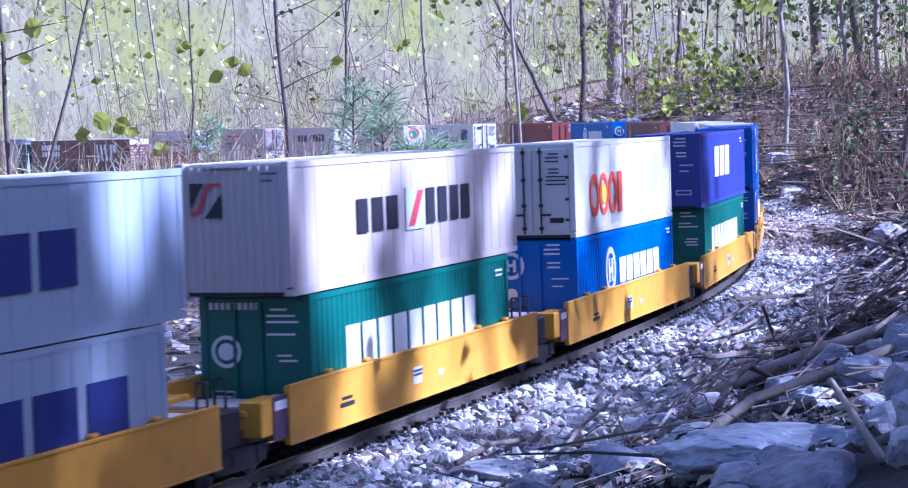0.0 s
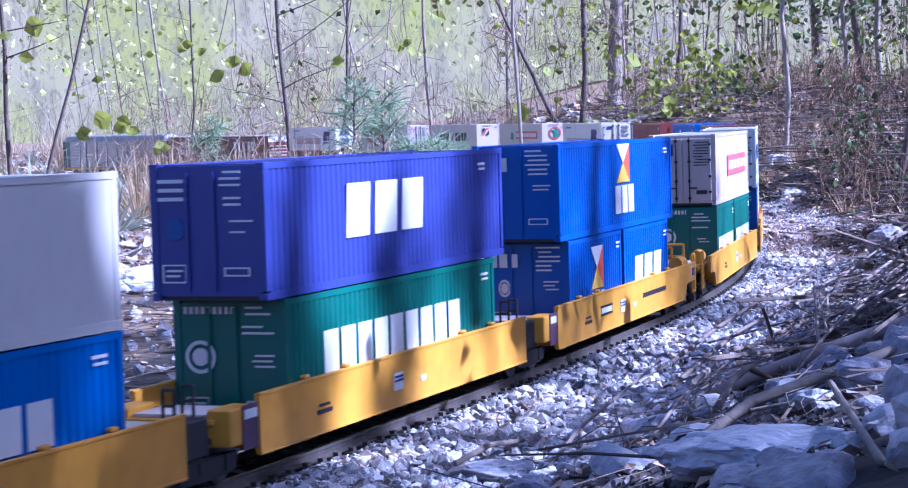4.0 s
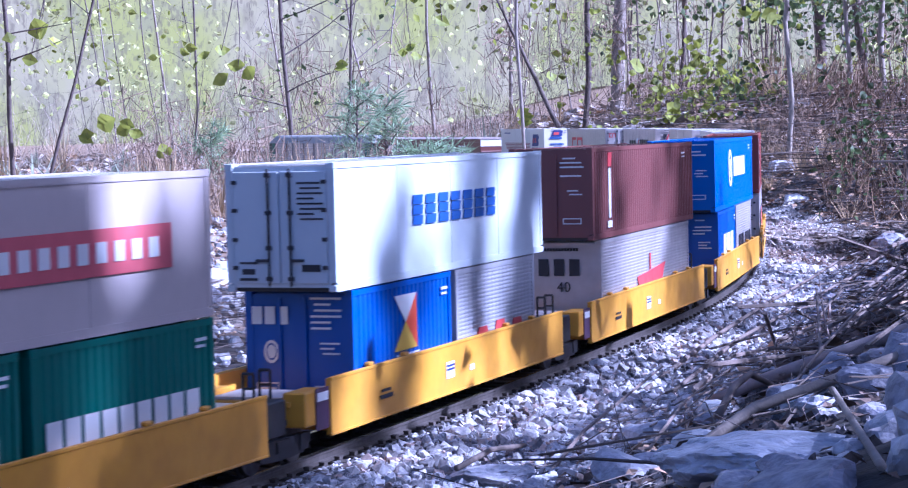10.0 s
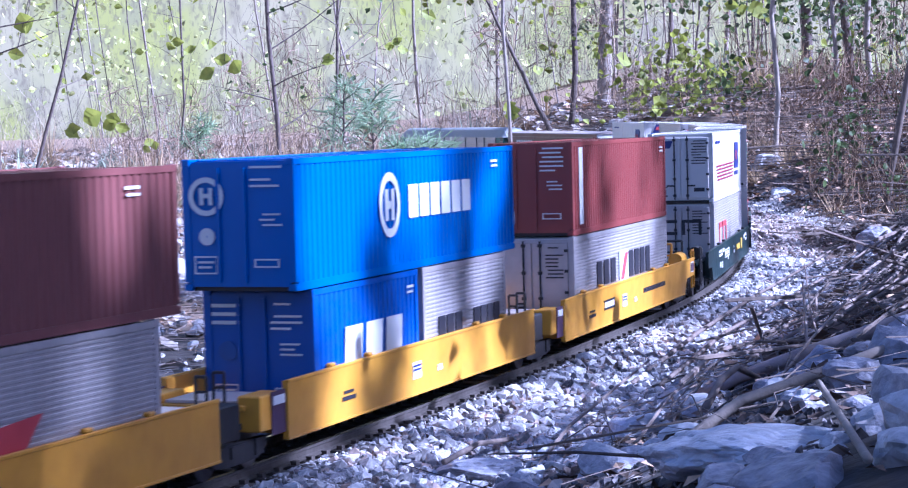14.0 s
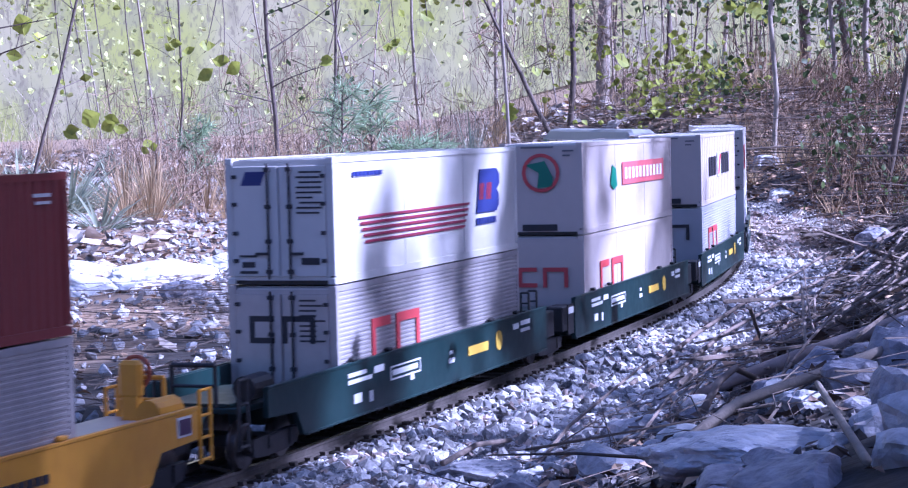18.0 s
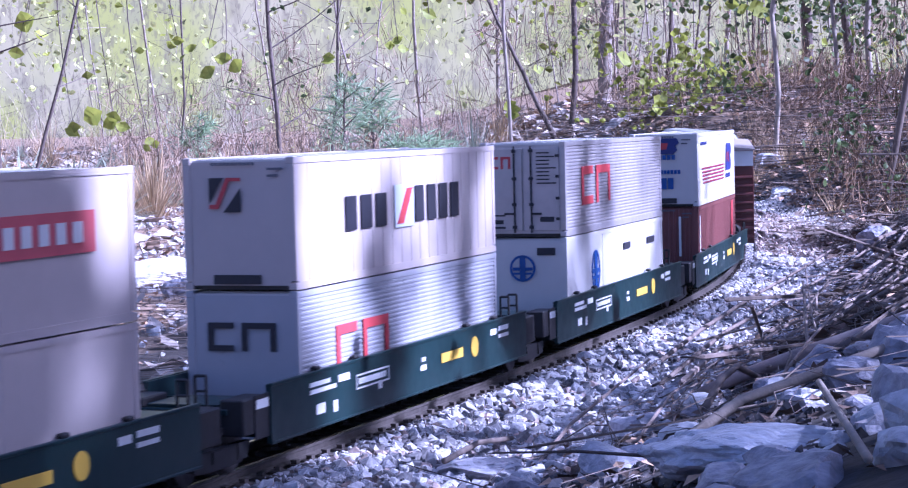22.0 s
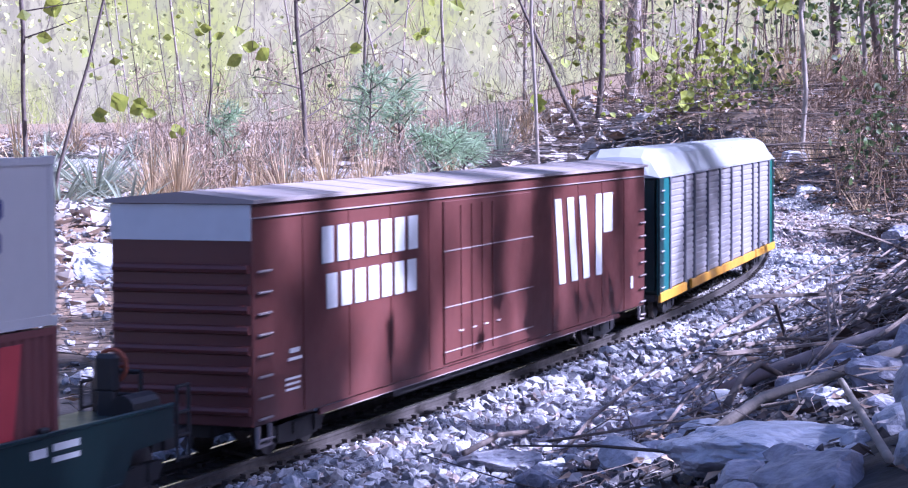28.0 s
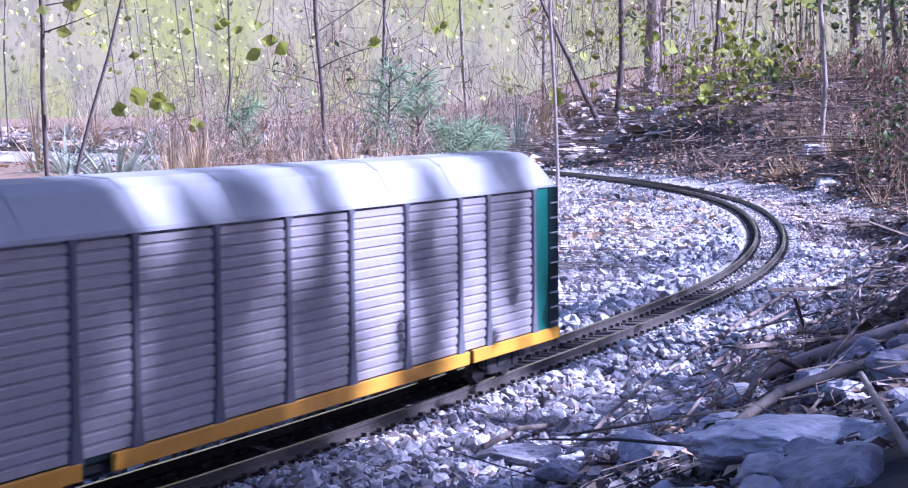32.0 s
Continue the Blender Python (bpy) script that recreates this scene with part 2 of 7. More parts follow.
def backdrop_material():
    """Glowing far woods: sun, haze and sky light as pale emission, with yellow-green blots and upright brown streaks.
    """
    m = bpy.data.materials.new("glowing_far_woods")
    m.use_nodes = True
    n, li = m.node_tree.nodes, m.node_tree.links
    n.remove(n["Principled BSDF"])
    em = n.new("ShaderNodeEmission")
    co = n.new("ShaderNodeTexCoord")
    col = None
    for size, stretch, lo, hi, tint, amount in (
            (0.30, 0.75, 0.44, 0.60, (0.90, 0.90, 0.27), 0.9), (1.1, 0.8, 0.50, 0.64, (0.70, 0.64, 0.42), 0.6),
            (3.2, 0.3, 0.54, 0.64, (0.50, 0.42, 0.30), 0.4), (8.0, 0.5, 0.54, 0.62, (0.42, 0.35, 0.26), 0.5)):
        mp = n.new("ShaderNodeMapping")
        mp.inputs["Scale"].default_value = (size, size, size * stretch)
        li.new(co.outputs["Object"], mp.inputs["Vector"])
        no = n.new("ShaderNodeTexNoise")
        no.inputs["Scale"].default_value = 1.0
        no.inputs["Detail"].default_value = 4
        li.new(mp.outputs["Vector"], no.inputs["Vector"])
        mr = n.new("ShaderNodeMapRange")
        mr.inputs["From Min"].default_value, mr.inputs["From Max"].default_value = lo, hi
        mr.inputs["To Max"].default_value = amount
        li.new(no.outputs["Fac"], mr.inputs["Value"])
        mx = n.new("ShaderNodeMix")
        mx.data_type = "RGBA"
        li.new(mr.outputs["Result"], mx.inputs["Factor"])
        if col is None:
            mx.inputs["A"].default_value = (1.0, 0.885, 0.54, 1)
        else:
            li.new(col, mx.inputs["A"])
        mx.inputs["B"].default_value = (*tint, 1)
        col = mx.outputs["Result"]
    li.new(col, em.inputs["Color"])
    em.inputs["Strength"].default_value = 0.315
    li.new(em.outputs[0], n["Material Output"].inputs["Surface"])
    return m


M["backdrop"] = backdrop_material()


# ---- mesh helpers ----
def obj(name, bm, material, smooth=False):
    me = bpy.data.meshes.new(name)
    bm.to_mesh(me)
    bm.free()
    me.materials.append(material)
    if smooth:
        me.shade_smooth()
    return new(name, me)


def part(name, bm, material, parent, label="", smooth=False):
    ob = obj(name, bm, material, smooth)
    ob.parent = parent
    if label:
        ob["label"] = label
    return ob


def piece(name, me, parent, m):
    ob = new(name, me)
    ob.parent = parent
    ob.matrix_basis = m
    return ob


def soup(name, verts, faces, material):
    me = bpy.data.meshes.new(name)
    me.from_pydata(verts, [], faces)
    me.materials.append(material)
    return me


def box(bm, x0, x1, y0, y1, z0, z1):
    v = [bm.verts.new((x, y, z)) for x in (x0, x1) for y in (y0, y1) for z in (z0, z1)]
    for f in ((0, 1, 3, 2), (4, 6, 7, 5), (0, 4, 5, 1), (2, 3, 7, 6), (0, 2, 6, 4), (1, 5, 7, 3)):
        bm.faces.new([v[i] for i in f])


def boxes(*rows, bevel=0.0):
    bm = bmesh.new()
    for r in rows:
        box(bm, *r)
    if bevel:
        bmesh.ops.bevel(bm, geom=list(bm.edges), offset=bevel, segments=1, affect="EDGES")
    return bm


def tube(bm, a, b, r0, r1=None, sides=8, caps=True):
    a, b = Vector(a), Vector(b)
    r1 = r0 if r1 is None else r1
    q = (b - a).to_track_quat("Z", "Y")
    rings = []
    for p, r in ((a, r0), (b, r1)):
        rings.append([bm.verts.new(p + q @ Vector((r * math.cos(k * math.tau / sides), r * math.sin(k * math.tau / sides), 0))) for k in range(sides)])
    for k in range(sides):
        j = (k + 1) % sides
        bm.faces.new((rings[0][k], rings[0][j], rings[1][j], rings[1][k]))
    if caps:
        bm.faces.new(rings[0][::-1])
        bm.faces.new(rings[1])


def slab(bm, pts, y0, y1):
    """A flat shape given by (x, z) points, between the planes y0 and y1."""
    a = [bm.verts.new((x, y0, z)) for x, z in pts]
    b = [bm.verts.new((x, y1, z)) for x, z in pts]
    bm.faces.new(a)
    bm.faces.new(b[::-1])
    for k in range(len(a)):
        j = (k + 1) % len(a)
        bm.faces.new((a[k], b[k], b[j], a[j]))


def ring(bm, cx, cz, r, w, y0, y1, sides=20, a0=0.0, a1=math.tau, squash=1.0):
    """A flat ring, or an arc of one, as one piece."""
    full = a1 - a0 > math.tau - 0.01
    n = sides if full else sides + 1
    cols = []
    for k in range(n):
        t = a0 + (a1 - a0) * k / sides
        cols.append([bm.verts.new((cx + squash * rr * math.cos(t), y, cz + rr * math.sin(t))) for rr, y in ((r, y0), (r - w, y0), (r - w, y1), (r, y1))])
    for k in range(n if full else n - 1):
        p, q = cols[k], cols[(k + 1) % n]
        for i in range(4):
            j = (i + 1) % 4
            bm.faces.new((p[i], q[i], q[j], p[j]))
    if not full:
        bm.faces.new(cols[0])
        bm.faces.new(cols[-1][::-1])


def pieces(name, bm, material, parent, label=""):
    """Each loose piece of a drawing becomes a part of its own."""
    left = set(bm.verts)
    while left:
        todo, got = [left.pop()], []
        while todo:
            v = todo.pop()
            got.append(v)
            for e in v.link_edges:
                o = e.other_vert(v)
                if o in left:
                    left.remove(o)
                    todo.append(o)
        one = bmesh.new()
        twin = {v: one.verts.new(v.co) for v in got}
        for f in {f for v in got for f in v.link_faces}:
            one.faces.new([twin[v] for v in f.verts])
        part(name, one, material, parent, label)
    bm.free()


# ---- the line of the track: headings in degrees along its length ----
KNOT_S = (-14, -7, -3, 0, 0.7, 1.4, 2.1, 2.8, 3.5, 4.2, 4.9, 5.6, 6.3, 7, 8, 9, 10, 11, 17.0)
KNOT_H = (52, 58, 64, 67.6, 70.49, 72.27, 78.53, 83.45, 87.24, 93.4, 99.1, 104.93, 110.45, 115.36, 120.05, 124.84, 129.79, 134.76, 158.0)
STEP = 0.05
LINE_S = np.arange(-14, 17.001, STEP)
LINE_H = np.radians(np.convolve(np.pad(np.interp(LINE_S, KNOT_S, KNOT_H), 4, mode="edge"), np.ones(9) / 9, "valid"))


def lay_line():
    dx, dy = np.cos(LINE_H) * STEP, np.sin(LINE_H) * STEP
    x = np.concatenate([[0], np.cumsum((dx[1:] + dx[:-1]) / 2)])
    y = np.concatenate([[0], np.cumsum((dy[1:] + dy[:-1]) / 2)])
    i = int(np.argmin(abs(LINE_S)))
    return x - x[i] - 0.2730, y - y[i] + 1.1883


LINE_X, LINE_Y = lay_line()


def on_line(s, off=0.0):
    """Place on the track at s metres, off metres to its left (inside the bend), and the heading there."""
    x, y, h = np.interp(s, LINE_S, LINE_X), np.interp(s, LINE_S, LINE_Y), np.interp(s, LINE_S, LINE_H)
    return x - off * np.sin(h), y + off * np.cos(h), h


def rise(s):
    """The track climbs gently round the bend."""
    return 0.0046 * np.clip(np.asarray(s, float) - 2.0, 0, 14)


def near_line(x, y):
    """For points: the nearest s, and the signed distance to the right (outside)."""
    x, y = np.asarray(x, float).ravel(), np.asarray(y, float).ravel()
    s, lat = np.empty(len(x)), np.empty(len(x))
    lx, ly, ls, lh = LINE_X[::2], LINE_Y[::2], LINE_S[::2], LINE_H[::2]
    for a in range(0, len(x), 4000):
        b = slice(a, a + 4000)
        dx, dy = x[b, None] - lx, y[b, None] - ly
        i = (dx * dx + dy * dy).argmin(1)
        k = np.arange(len(i))
        s[b] = ls[i] + dx[k, i] * np.cos(lh[i]) + dy[k, i] * np.sin(lh[i])
        lat[b] = dx[k, i] * np.sin(lh[i]) - dy[k, i] * np.cos(lh[i])
    return s, lat


def waves(x, y, size, seed):
    r = np.random.RandomState(seed)
    out = 0
    for k in range(7):
        a, p, f = r.uniform(0, math.tau), r.uniform(0, math.tau), r.uniform(0.6, 1.6) * math.tau / size
        out = out + np.sin((x * math.cos(a) + y * math.sin(a)) * f + p)
    return out / 4


def soft(v, w):
    return w * np.logaddexp(0, v / w)


def ground_z(x, y):
    """The lie of the land: track bed, flat inside the bend, near bank, far hill."""
    x, y = np.asarray(x, float).ravel(), np.asarray(y, float).ravel()
    s, lat = near_line(x, y)
    a = abs(lat)
    bed = -0.012 - 0.022 * np.clip((a - 0.055) / 0.12, 0, 1)
    near_foot = np.interp(s, (-14, 2.2, 2.9, 3.4, 3.9, 4.6), (0.15, 0.15, 0.19, 0.30, 0.50, 1.6))
    bank = 0.36 * soft(lat - near_foot, 0.03)
    bank = 0.75 * np.tanh(bank / 0.75) * np.clip((4.6 - s) / 0.7, 0, 1)
    far_foot = np.interp(s, (3.2, 3.8, 4.3, 5.0, 6.5, 8, 12), (9.0, 0.8, 0.44, 0.36, 0.36, 0.35, 0.5))
    steep = np.interp(s, (3.2, 5.5, 7.0, 8.5), (0.36, 0.28, 0.14, 0.02))
    hill = steep * soft(lat - far_foot, 0.08)
    top = np.interp(x, (-6, -1.5, 0.3, 1.2, 4), (0.03, 0.04, 0.22, 0.55, 1.2))
    hill = np.where(s > 3.2, top * np.tanh(hill / top), 0)
    def ease(v):
        v = np.clip(v, 0, 1)
        return v * v * (3 - 2 * v)
    shoulder = (0.30 + 0.03 * waves(x, y, 1.3, 5)) * ease((x - 0.1 - 0.05 * (9 - y)) / 1.0) * ease((y - 6.2) / 2.6) * np.clip((lat - 0.35) / 0.6, 0, 1)
    hill = np.maximum(hill, np.where(s > 3.2, shoulder, 0))
    rough_h = np.clip((a - 0.1) / 0.3, 0, 1)
    z = rise(s) + bed + bank + hill + rough_h * (0.008 * waves(x, y, 0.35, 1) + 0.02 * waves(x, y, 1.6, 2) * np.clip(a - 0.3, 0, 1))
    far = np.hypot(x, y)
    return z + 0.012 * np.clip(far - 14, 0, 60) * np.clip((y + 4) / 20, 0, 1) * np.clip(x / 4, 0, 1)


def steps(lo, a, b, hi, fine, grow=1.25):
    out = list(np.arange(a, b + 1e-6, fine))
    d = fine
    while out[-1] < hi:
        d *= grow
        out.append(out[-1] + d)
    d = fine
    while out[0] > lo:
        d *= grow
        out.insert(0, out[0] - d)
    return np.array(out)


def make_ground():
    xs, ys = steps(-90, -1.6, 1.8, 90, 0.022), steps(-60, 0.1, 9.0, 120, 0.03)
    gx, gy = np.meshgrid(xs, ys)
    z = ground_z(gx, gy)
    nx, ny = len(xs), len(ys)
    verts = np.c_[gx.ravel(), gy.ravel(), z]
    i = (np.arange(ny - 1)[:, None] * nx + np.arange(nx - 1)).ravel()
    faces = np.c_[i, i + 1, i + nx + 1, i + nx]
    me = soup("ground", verts.tolist(), faces.tolist(), M["soil"])
    me.shade_smooth()
    s, lat = near_line(verts[:, 0], verts[:, 1])
    edge = np.where(s > 3.4, 0.8, 1.2)
    cover = np.clip(np.maximum((lat - edge) / 0.5, (-lat - 0.35) / 0.5), 0, 1)
    me.attributes.new("leaf_cover", "FLOAT", "POINT").data.foreach_set("value", cover.astype(np.float32))
    grit = np.clip((s - 1.5) / 0.6, 0, 1) * np.clip((13 - s) / 2, 0, 1) * np.clip((0.46 - lat) / 0.2, 0, 1) * np.clip((lat + 1.0) / 0.4, 0, 1)
    me.attributes.new("grit_cover", "FLOAT", "POINT").data.foreach_set("value", grit.astype(np.float32))
    return tagged(new("ground", me), "gravelly woodland ground with a bank beside the track", "ground", kind="structure")


ground = make_ground()


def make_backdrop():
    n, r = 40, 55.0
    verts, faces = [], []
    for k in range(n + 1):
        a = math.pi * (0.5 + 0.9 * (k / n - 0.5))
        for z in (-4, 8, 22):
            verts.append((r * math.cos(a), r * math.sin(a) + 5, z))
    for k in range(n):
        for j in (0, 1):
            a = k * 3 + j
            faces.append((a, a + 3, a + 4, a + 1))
    # the sheet glows by itself; daylight and haze are in its emission
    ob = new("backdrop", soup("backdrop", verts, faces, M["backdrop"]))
    return tagged(ob, "glowing backdrop of hazy woods far behind the trees", "backdrop", kind="structure")


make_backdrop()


def make_sky_blocker():
    """Unseen steep hillside across from the woods, added to close the place beside and keep low sky light off the
    track.
    """
    rng = np.random.RandomState(12)
    cols, rows = 90, 12
    verts, faces = [], []
    for k in range(cols + 1):
        a = radians(24 + 112 * k / cols)
        crest = 10.5 * min(1.0, 6 * k / cols, 6 * (1 - k / cols)) + 0.8 * math.sin(k * 0.9) + rng.uniform(-0.5, 0.5)
        for j in range(rows + 1):
            f = j / rows
            r = 15.0 + 7.0 * f + rng.uniform(-0.35, 0.35)
            verts.append((r * math.sin(a), r * math.cos(a), -0.3 + (max(crest, 0.1) + 0.3) * f ** 0.8 + rng.uniform(-0.2, 0.2) * f))
    for k in range(cols):
        for j in range(rows):
            a = k * (rows + 1) + j
            faces.append((a, a + rows + 1, a + rows + 2, a + 1))
    ob = new("hillside", soup("hillside", verts, faces, M["soil"]))
    return tagged(ob, "unseen steep hillside added to block low sky light", "hillside", kind="structure")


make_sky_blocker()


# ---- railway track ----
def make_track():
    root = tagged(new("railway_track"), "narrow model railway track curving over grey ballast", "railway track", kind="structure")
    ss = np.arange(-6, 15, 0.05)
    half = 0.0475 / 2
    prof = ((-0.0035, -0.0086), (0.0035, -0.0086), (0.0035, -0.0074), (0.0008, -0.0062), (0.0008, -0.0030), (0.0016, -0.0022), (0.0016, -0.0002),
            (-0.0016, -0.0002), (-0.0016, -0.0022), (-0.0008, -0.0030), (-0.0008, -0.0062), (-0.0035, -0.0074))
    for off in (-half, half):
        verts, faces = [], []
        for s in ss:
            for u, z in prof:
                x, y, h = on_line(s, off + u)
                verts.append((float(x), float(y), z + float(rise(s))))
        n = len(prof)
        for k in range(len(ss) - 1):
            for j in range(n):
                q = (j + 1) % n
                faces.append((k * n + j, k * n + q, (k + 1) * n + q, (k + 1) * n + j))
        rail = new("rail", soup("rail", verts, faces, M["rail"]))
        rail.parent = root
        rail["label"] = "brown weathered steel rail"
        verts, faces = [], []
        for k, s in enumerate(ss):
            for u, z in ((-0.0015, 0.0), (0.0015, 0.0)):
                x, y, h = on_line(s, off + u)
                verts.append((float(x), float(y), z + float(rise(s))))
        for k in range(len(ss) - 1):
            faces.append((2 * k, 2 * k + 2, 2 * k + 3, 2 * k + 1))
        head = new("railhead", soup("railhead", verts, faces, M["rail_top"]))
        head.parent = rail
        head["label"] = "bright polished railhead"
    # ties with chairs and bolts
    rng = random.Random(5)
    ties = []
    for v in range(6):
        bm = bmesh.new()
        w = 0.0125 * rng.uniform(0.92, 1.06)
        box(bm, -w / 2, w / 2, -0.0405, 0.0405, -0.018, -0.0092 + rng.uniform(-0.0004, 0.0004))
        bmesh.ops.bevel(bm, geom=list(bm.edges), offset=0.0008, segments=1, affect="EDGES")
        for y in (-half, half):
            for e in (-1, 1):
                box(bm, -0.003, 0.003, y + e * 0.0052 - 0.0022, y + e * 0.0052 + 0.0022, -0.0095, -0.0062)
        me = bpy.data.meshes.new("tie")
        bm.to_mesh(me)
        bm.free()
        me.materials.append(M["tie"])
        ties.append(me)
    rest_v, rest_f = [], []
    s = -5.5
    while s < 14:
        x, y, h = on_line(s)
        if -0.6 <= s <= 7.2:
            piece("tie", rng.choice(ties), root, Matrix.Translation((x, y, float(rise(s)) + rng.uniform(-0.0006, 0.0004))) @ Matrix.Rotation(h + rng.uniform(-0.03, 0.03), 4, "Z"))
        else:
            c, d = math.cos(h), math.sin(h)
            b = len(rest_v)
            for z in (-0.018, -0.0092):
                for u, v in ((-0.006, -0.0405), (0.006, -0.0405), (0.006, 0.0405), (-0.006, 0.0405)):
                    rest_v.append((x + u * c - v * d, y + u * d + v * c, z + float(rise(s))))
            rest_f.extend(tuple(b + i for i in f) for f in ((4, 5, 6, 7), (0, 1, 5, 4), (1, 2, 6, 5), (2, 3, 7, 6), (3, 0, 4, 7)))
        s += 0.0265
    far = new("distant_ties", soup("distant_ties", rest_v, rest_f, M["tie"]))
    far.parent = root
    tagged(far, kind="stuff")
    return root


make_track()


# ---- the train ----
V_T = (0, 3, 6.2, 9, 13, 16, 19, 21, 24, 28, 30, 32)
V_V = (0.3357, 0.3221, 0.32, 0.3236, 0.336, 0.3476, 0.3376, 0.3355, 0.3403, 0.3474, 0.343, 0.3437)
CLOCK = np.arange(0, 32.001, 0.02)
RUN = np.concatenate([[0], np.cumsum(np.interp(CLOCK[:-1] + 0.01, V_T, V_V) * 0.02)])
moving = []  # (thing, place on the train at 0 s, half distance between its pivots, sideways, height)


def pose_at(s, half):
    xa, ya, _ = on_line(s - half)
    xb, yb, _ = on_line(s + half)
    za, zb = float(rise(s - half)), float(rise(s + half))
    m = Matrix.Rotation(math.atan2(yb - ya, xb - xa), 4, "Z") @ Matrix.Rotation(-math.atan2(zb - za, 2 * half), 4, "Y")
    return Matrix.Translation(((xa + xb) / 2, (ya + yb) / 2, (za + zb) / 2)) @ m


W = 0.0850  # container width
H = 0.0927  # container height
FLOOR = 0.0214


def letters(bm, n, x0, x1, z0, z1, y, slant=0.0, fill=0.80):
    """A word as plain upright blocks, one for each of its n characters."""
    w = (x1 - x0) / n
    for k in range(n):
        p = x0 + k * w
        t = w * fill
        slab(bm, [(p, z0), (p + t, z0), (p + t + slant, z1), (p + slant, z1)], y, y + 0.0006)


def lines(bm, x0, x1, z0, z1, n, y, seed=1):
    """Small unreadable lines of data as bars."""
    r = random.Random(seed)
    d = (z1 - z0) / n
    for k in range(n):
        z = z1 - (k + 0.65) * d
        if r.random() < 0.85:
            box(bm, x0 + (x1 - x0) * r.choice((0, 0, 0.12)), x1 - (x1 - x0) * r.choice((0, 0.1, 0.35)), y, y + 0.0005, z, z + d * 0.36)


def to_end(bm, x):
    """Turn a drawing made in the near side's plane (y = 0 outwards -y) onto the leading end at x. Its right is the near corner."""
    for v in bm.verts:
        u, o, z = v.co
        v.co = (x + o, -u, z)
    return bm


def to_far(bm):
    for v in bm.verts:
        u, o, z = v.co
        v.co = (-u, -o, z)
    return bm


def side_sheet(L, style, h, seed=0):
    """One long side wall, its outer face at y = 0, from z = 0.004 up; ribbed as the kind has it."""
    bm = bmesh.new()
    x0, x1, z0, z1 = -L / 2 + 0.0045, L / 2 - 0.0045, 0.005, h - 0.004
    deep = 0.0013
    if style == "ribs":
        n = int((x1 - x0) / 0.0088)
        p = (x1 - x0) / n
        cols = []
        for k in range(n):
            a = x0 + k * p
            cols += [(a, 0.0), (a + 0.36 * p, 0.0), (a + 0.5 * p, deep), (a + 0.86 * p, deep)]
        cols.append((x1, 0.0))
        vs = [(bm.verts.new((x, y, z0)), bm.verts.new((x, y, z1))) for x, y in cols]
        for a, b in zip(vs, vs[1:]):
            bm.faces.new((a[0], b[0], b[1], a[1]))
    elif style == "lines":
        n = int((z1 - z0) / 0.0032)
        p = (z1 - z0) / n
        rows = []
        for k in range(n):
            a = z0 + k * p
            rows += [(a, 0.0), (a + 0.45 * p, 0.0), (a + 0.55 * p, 0.0007), (a + 0.9 * p, 0.0007)]
        rows.append((z1, 0.0))
        m = 40
        grid = [[bm.verts.new((x0 + (x1 - x0) * j / m, y + (0.0003 if j % 2 else 0), z)) for j in range(m + 1)] for z, y in rows]
        for a, b in zip(grid, grid[1:]):
            for j in range(m):
                bm.faces.new((a[j], a[j + 1], b[j + 1], b[j]))
    else:
        n = int((x1 - x0) / (0.0195 if style == "posts" else 0.105))
        p = (x1 - x0) / n
        cols = [(x0, 0.0006)]
        for k in range(1, n):
            x = x0 + k * p
            cols += [(x - 0.0009, 0.0006), (x - 0.0005, 0.0), (x + 0.0005, 0.0), (x + 0.0009, 0.0006)]
        cols.append((x1, 0.0006))
        vs = [(bm.verts.new((x, y, z0)), bm.verts.new((x, y, z1))) for x, y in cols]
        for a, b in zip(vs, vs[1:]):
            bm.faces.new((a[0], b[0], b[1], a[1]))
    return bm


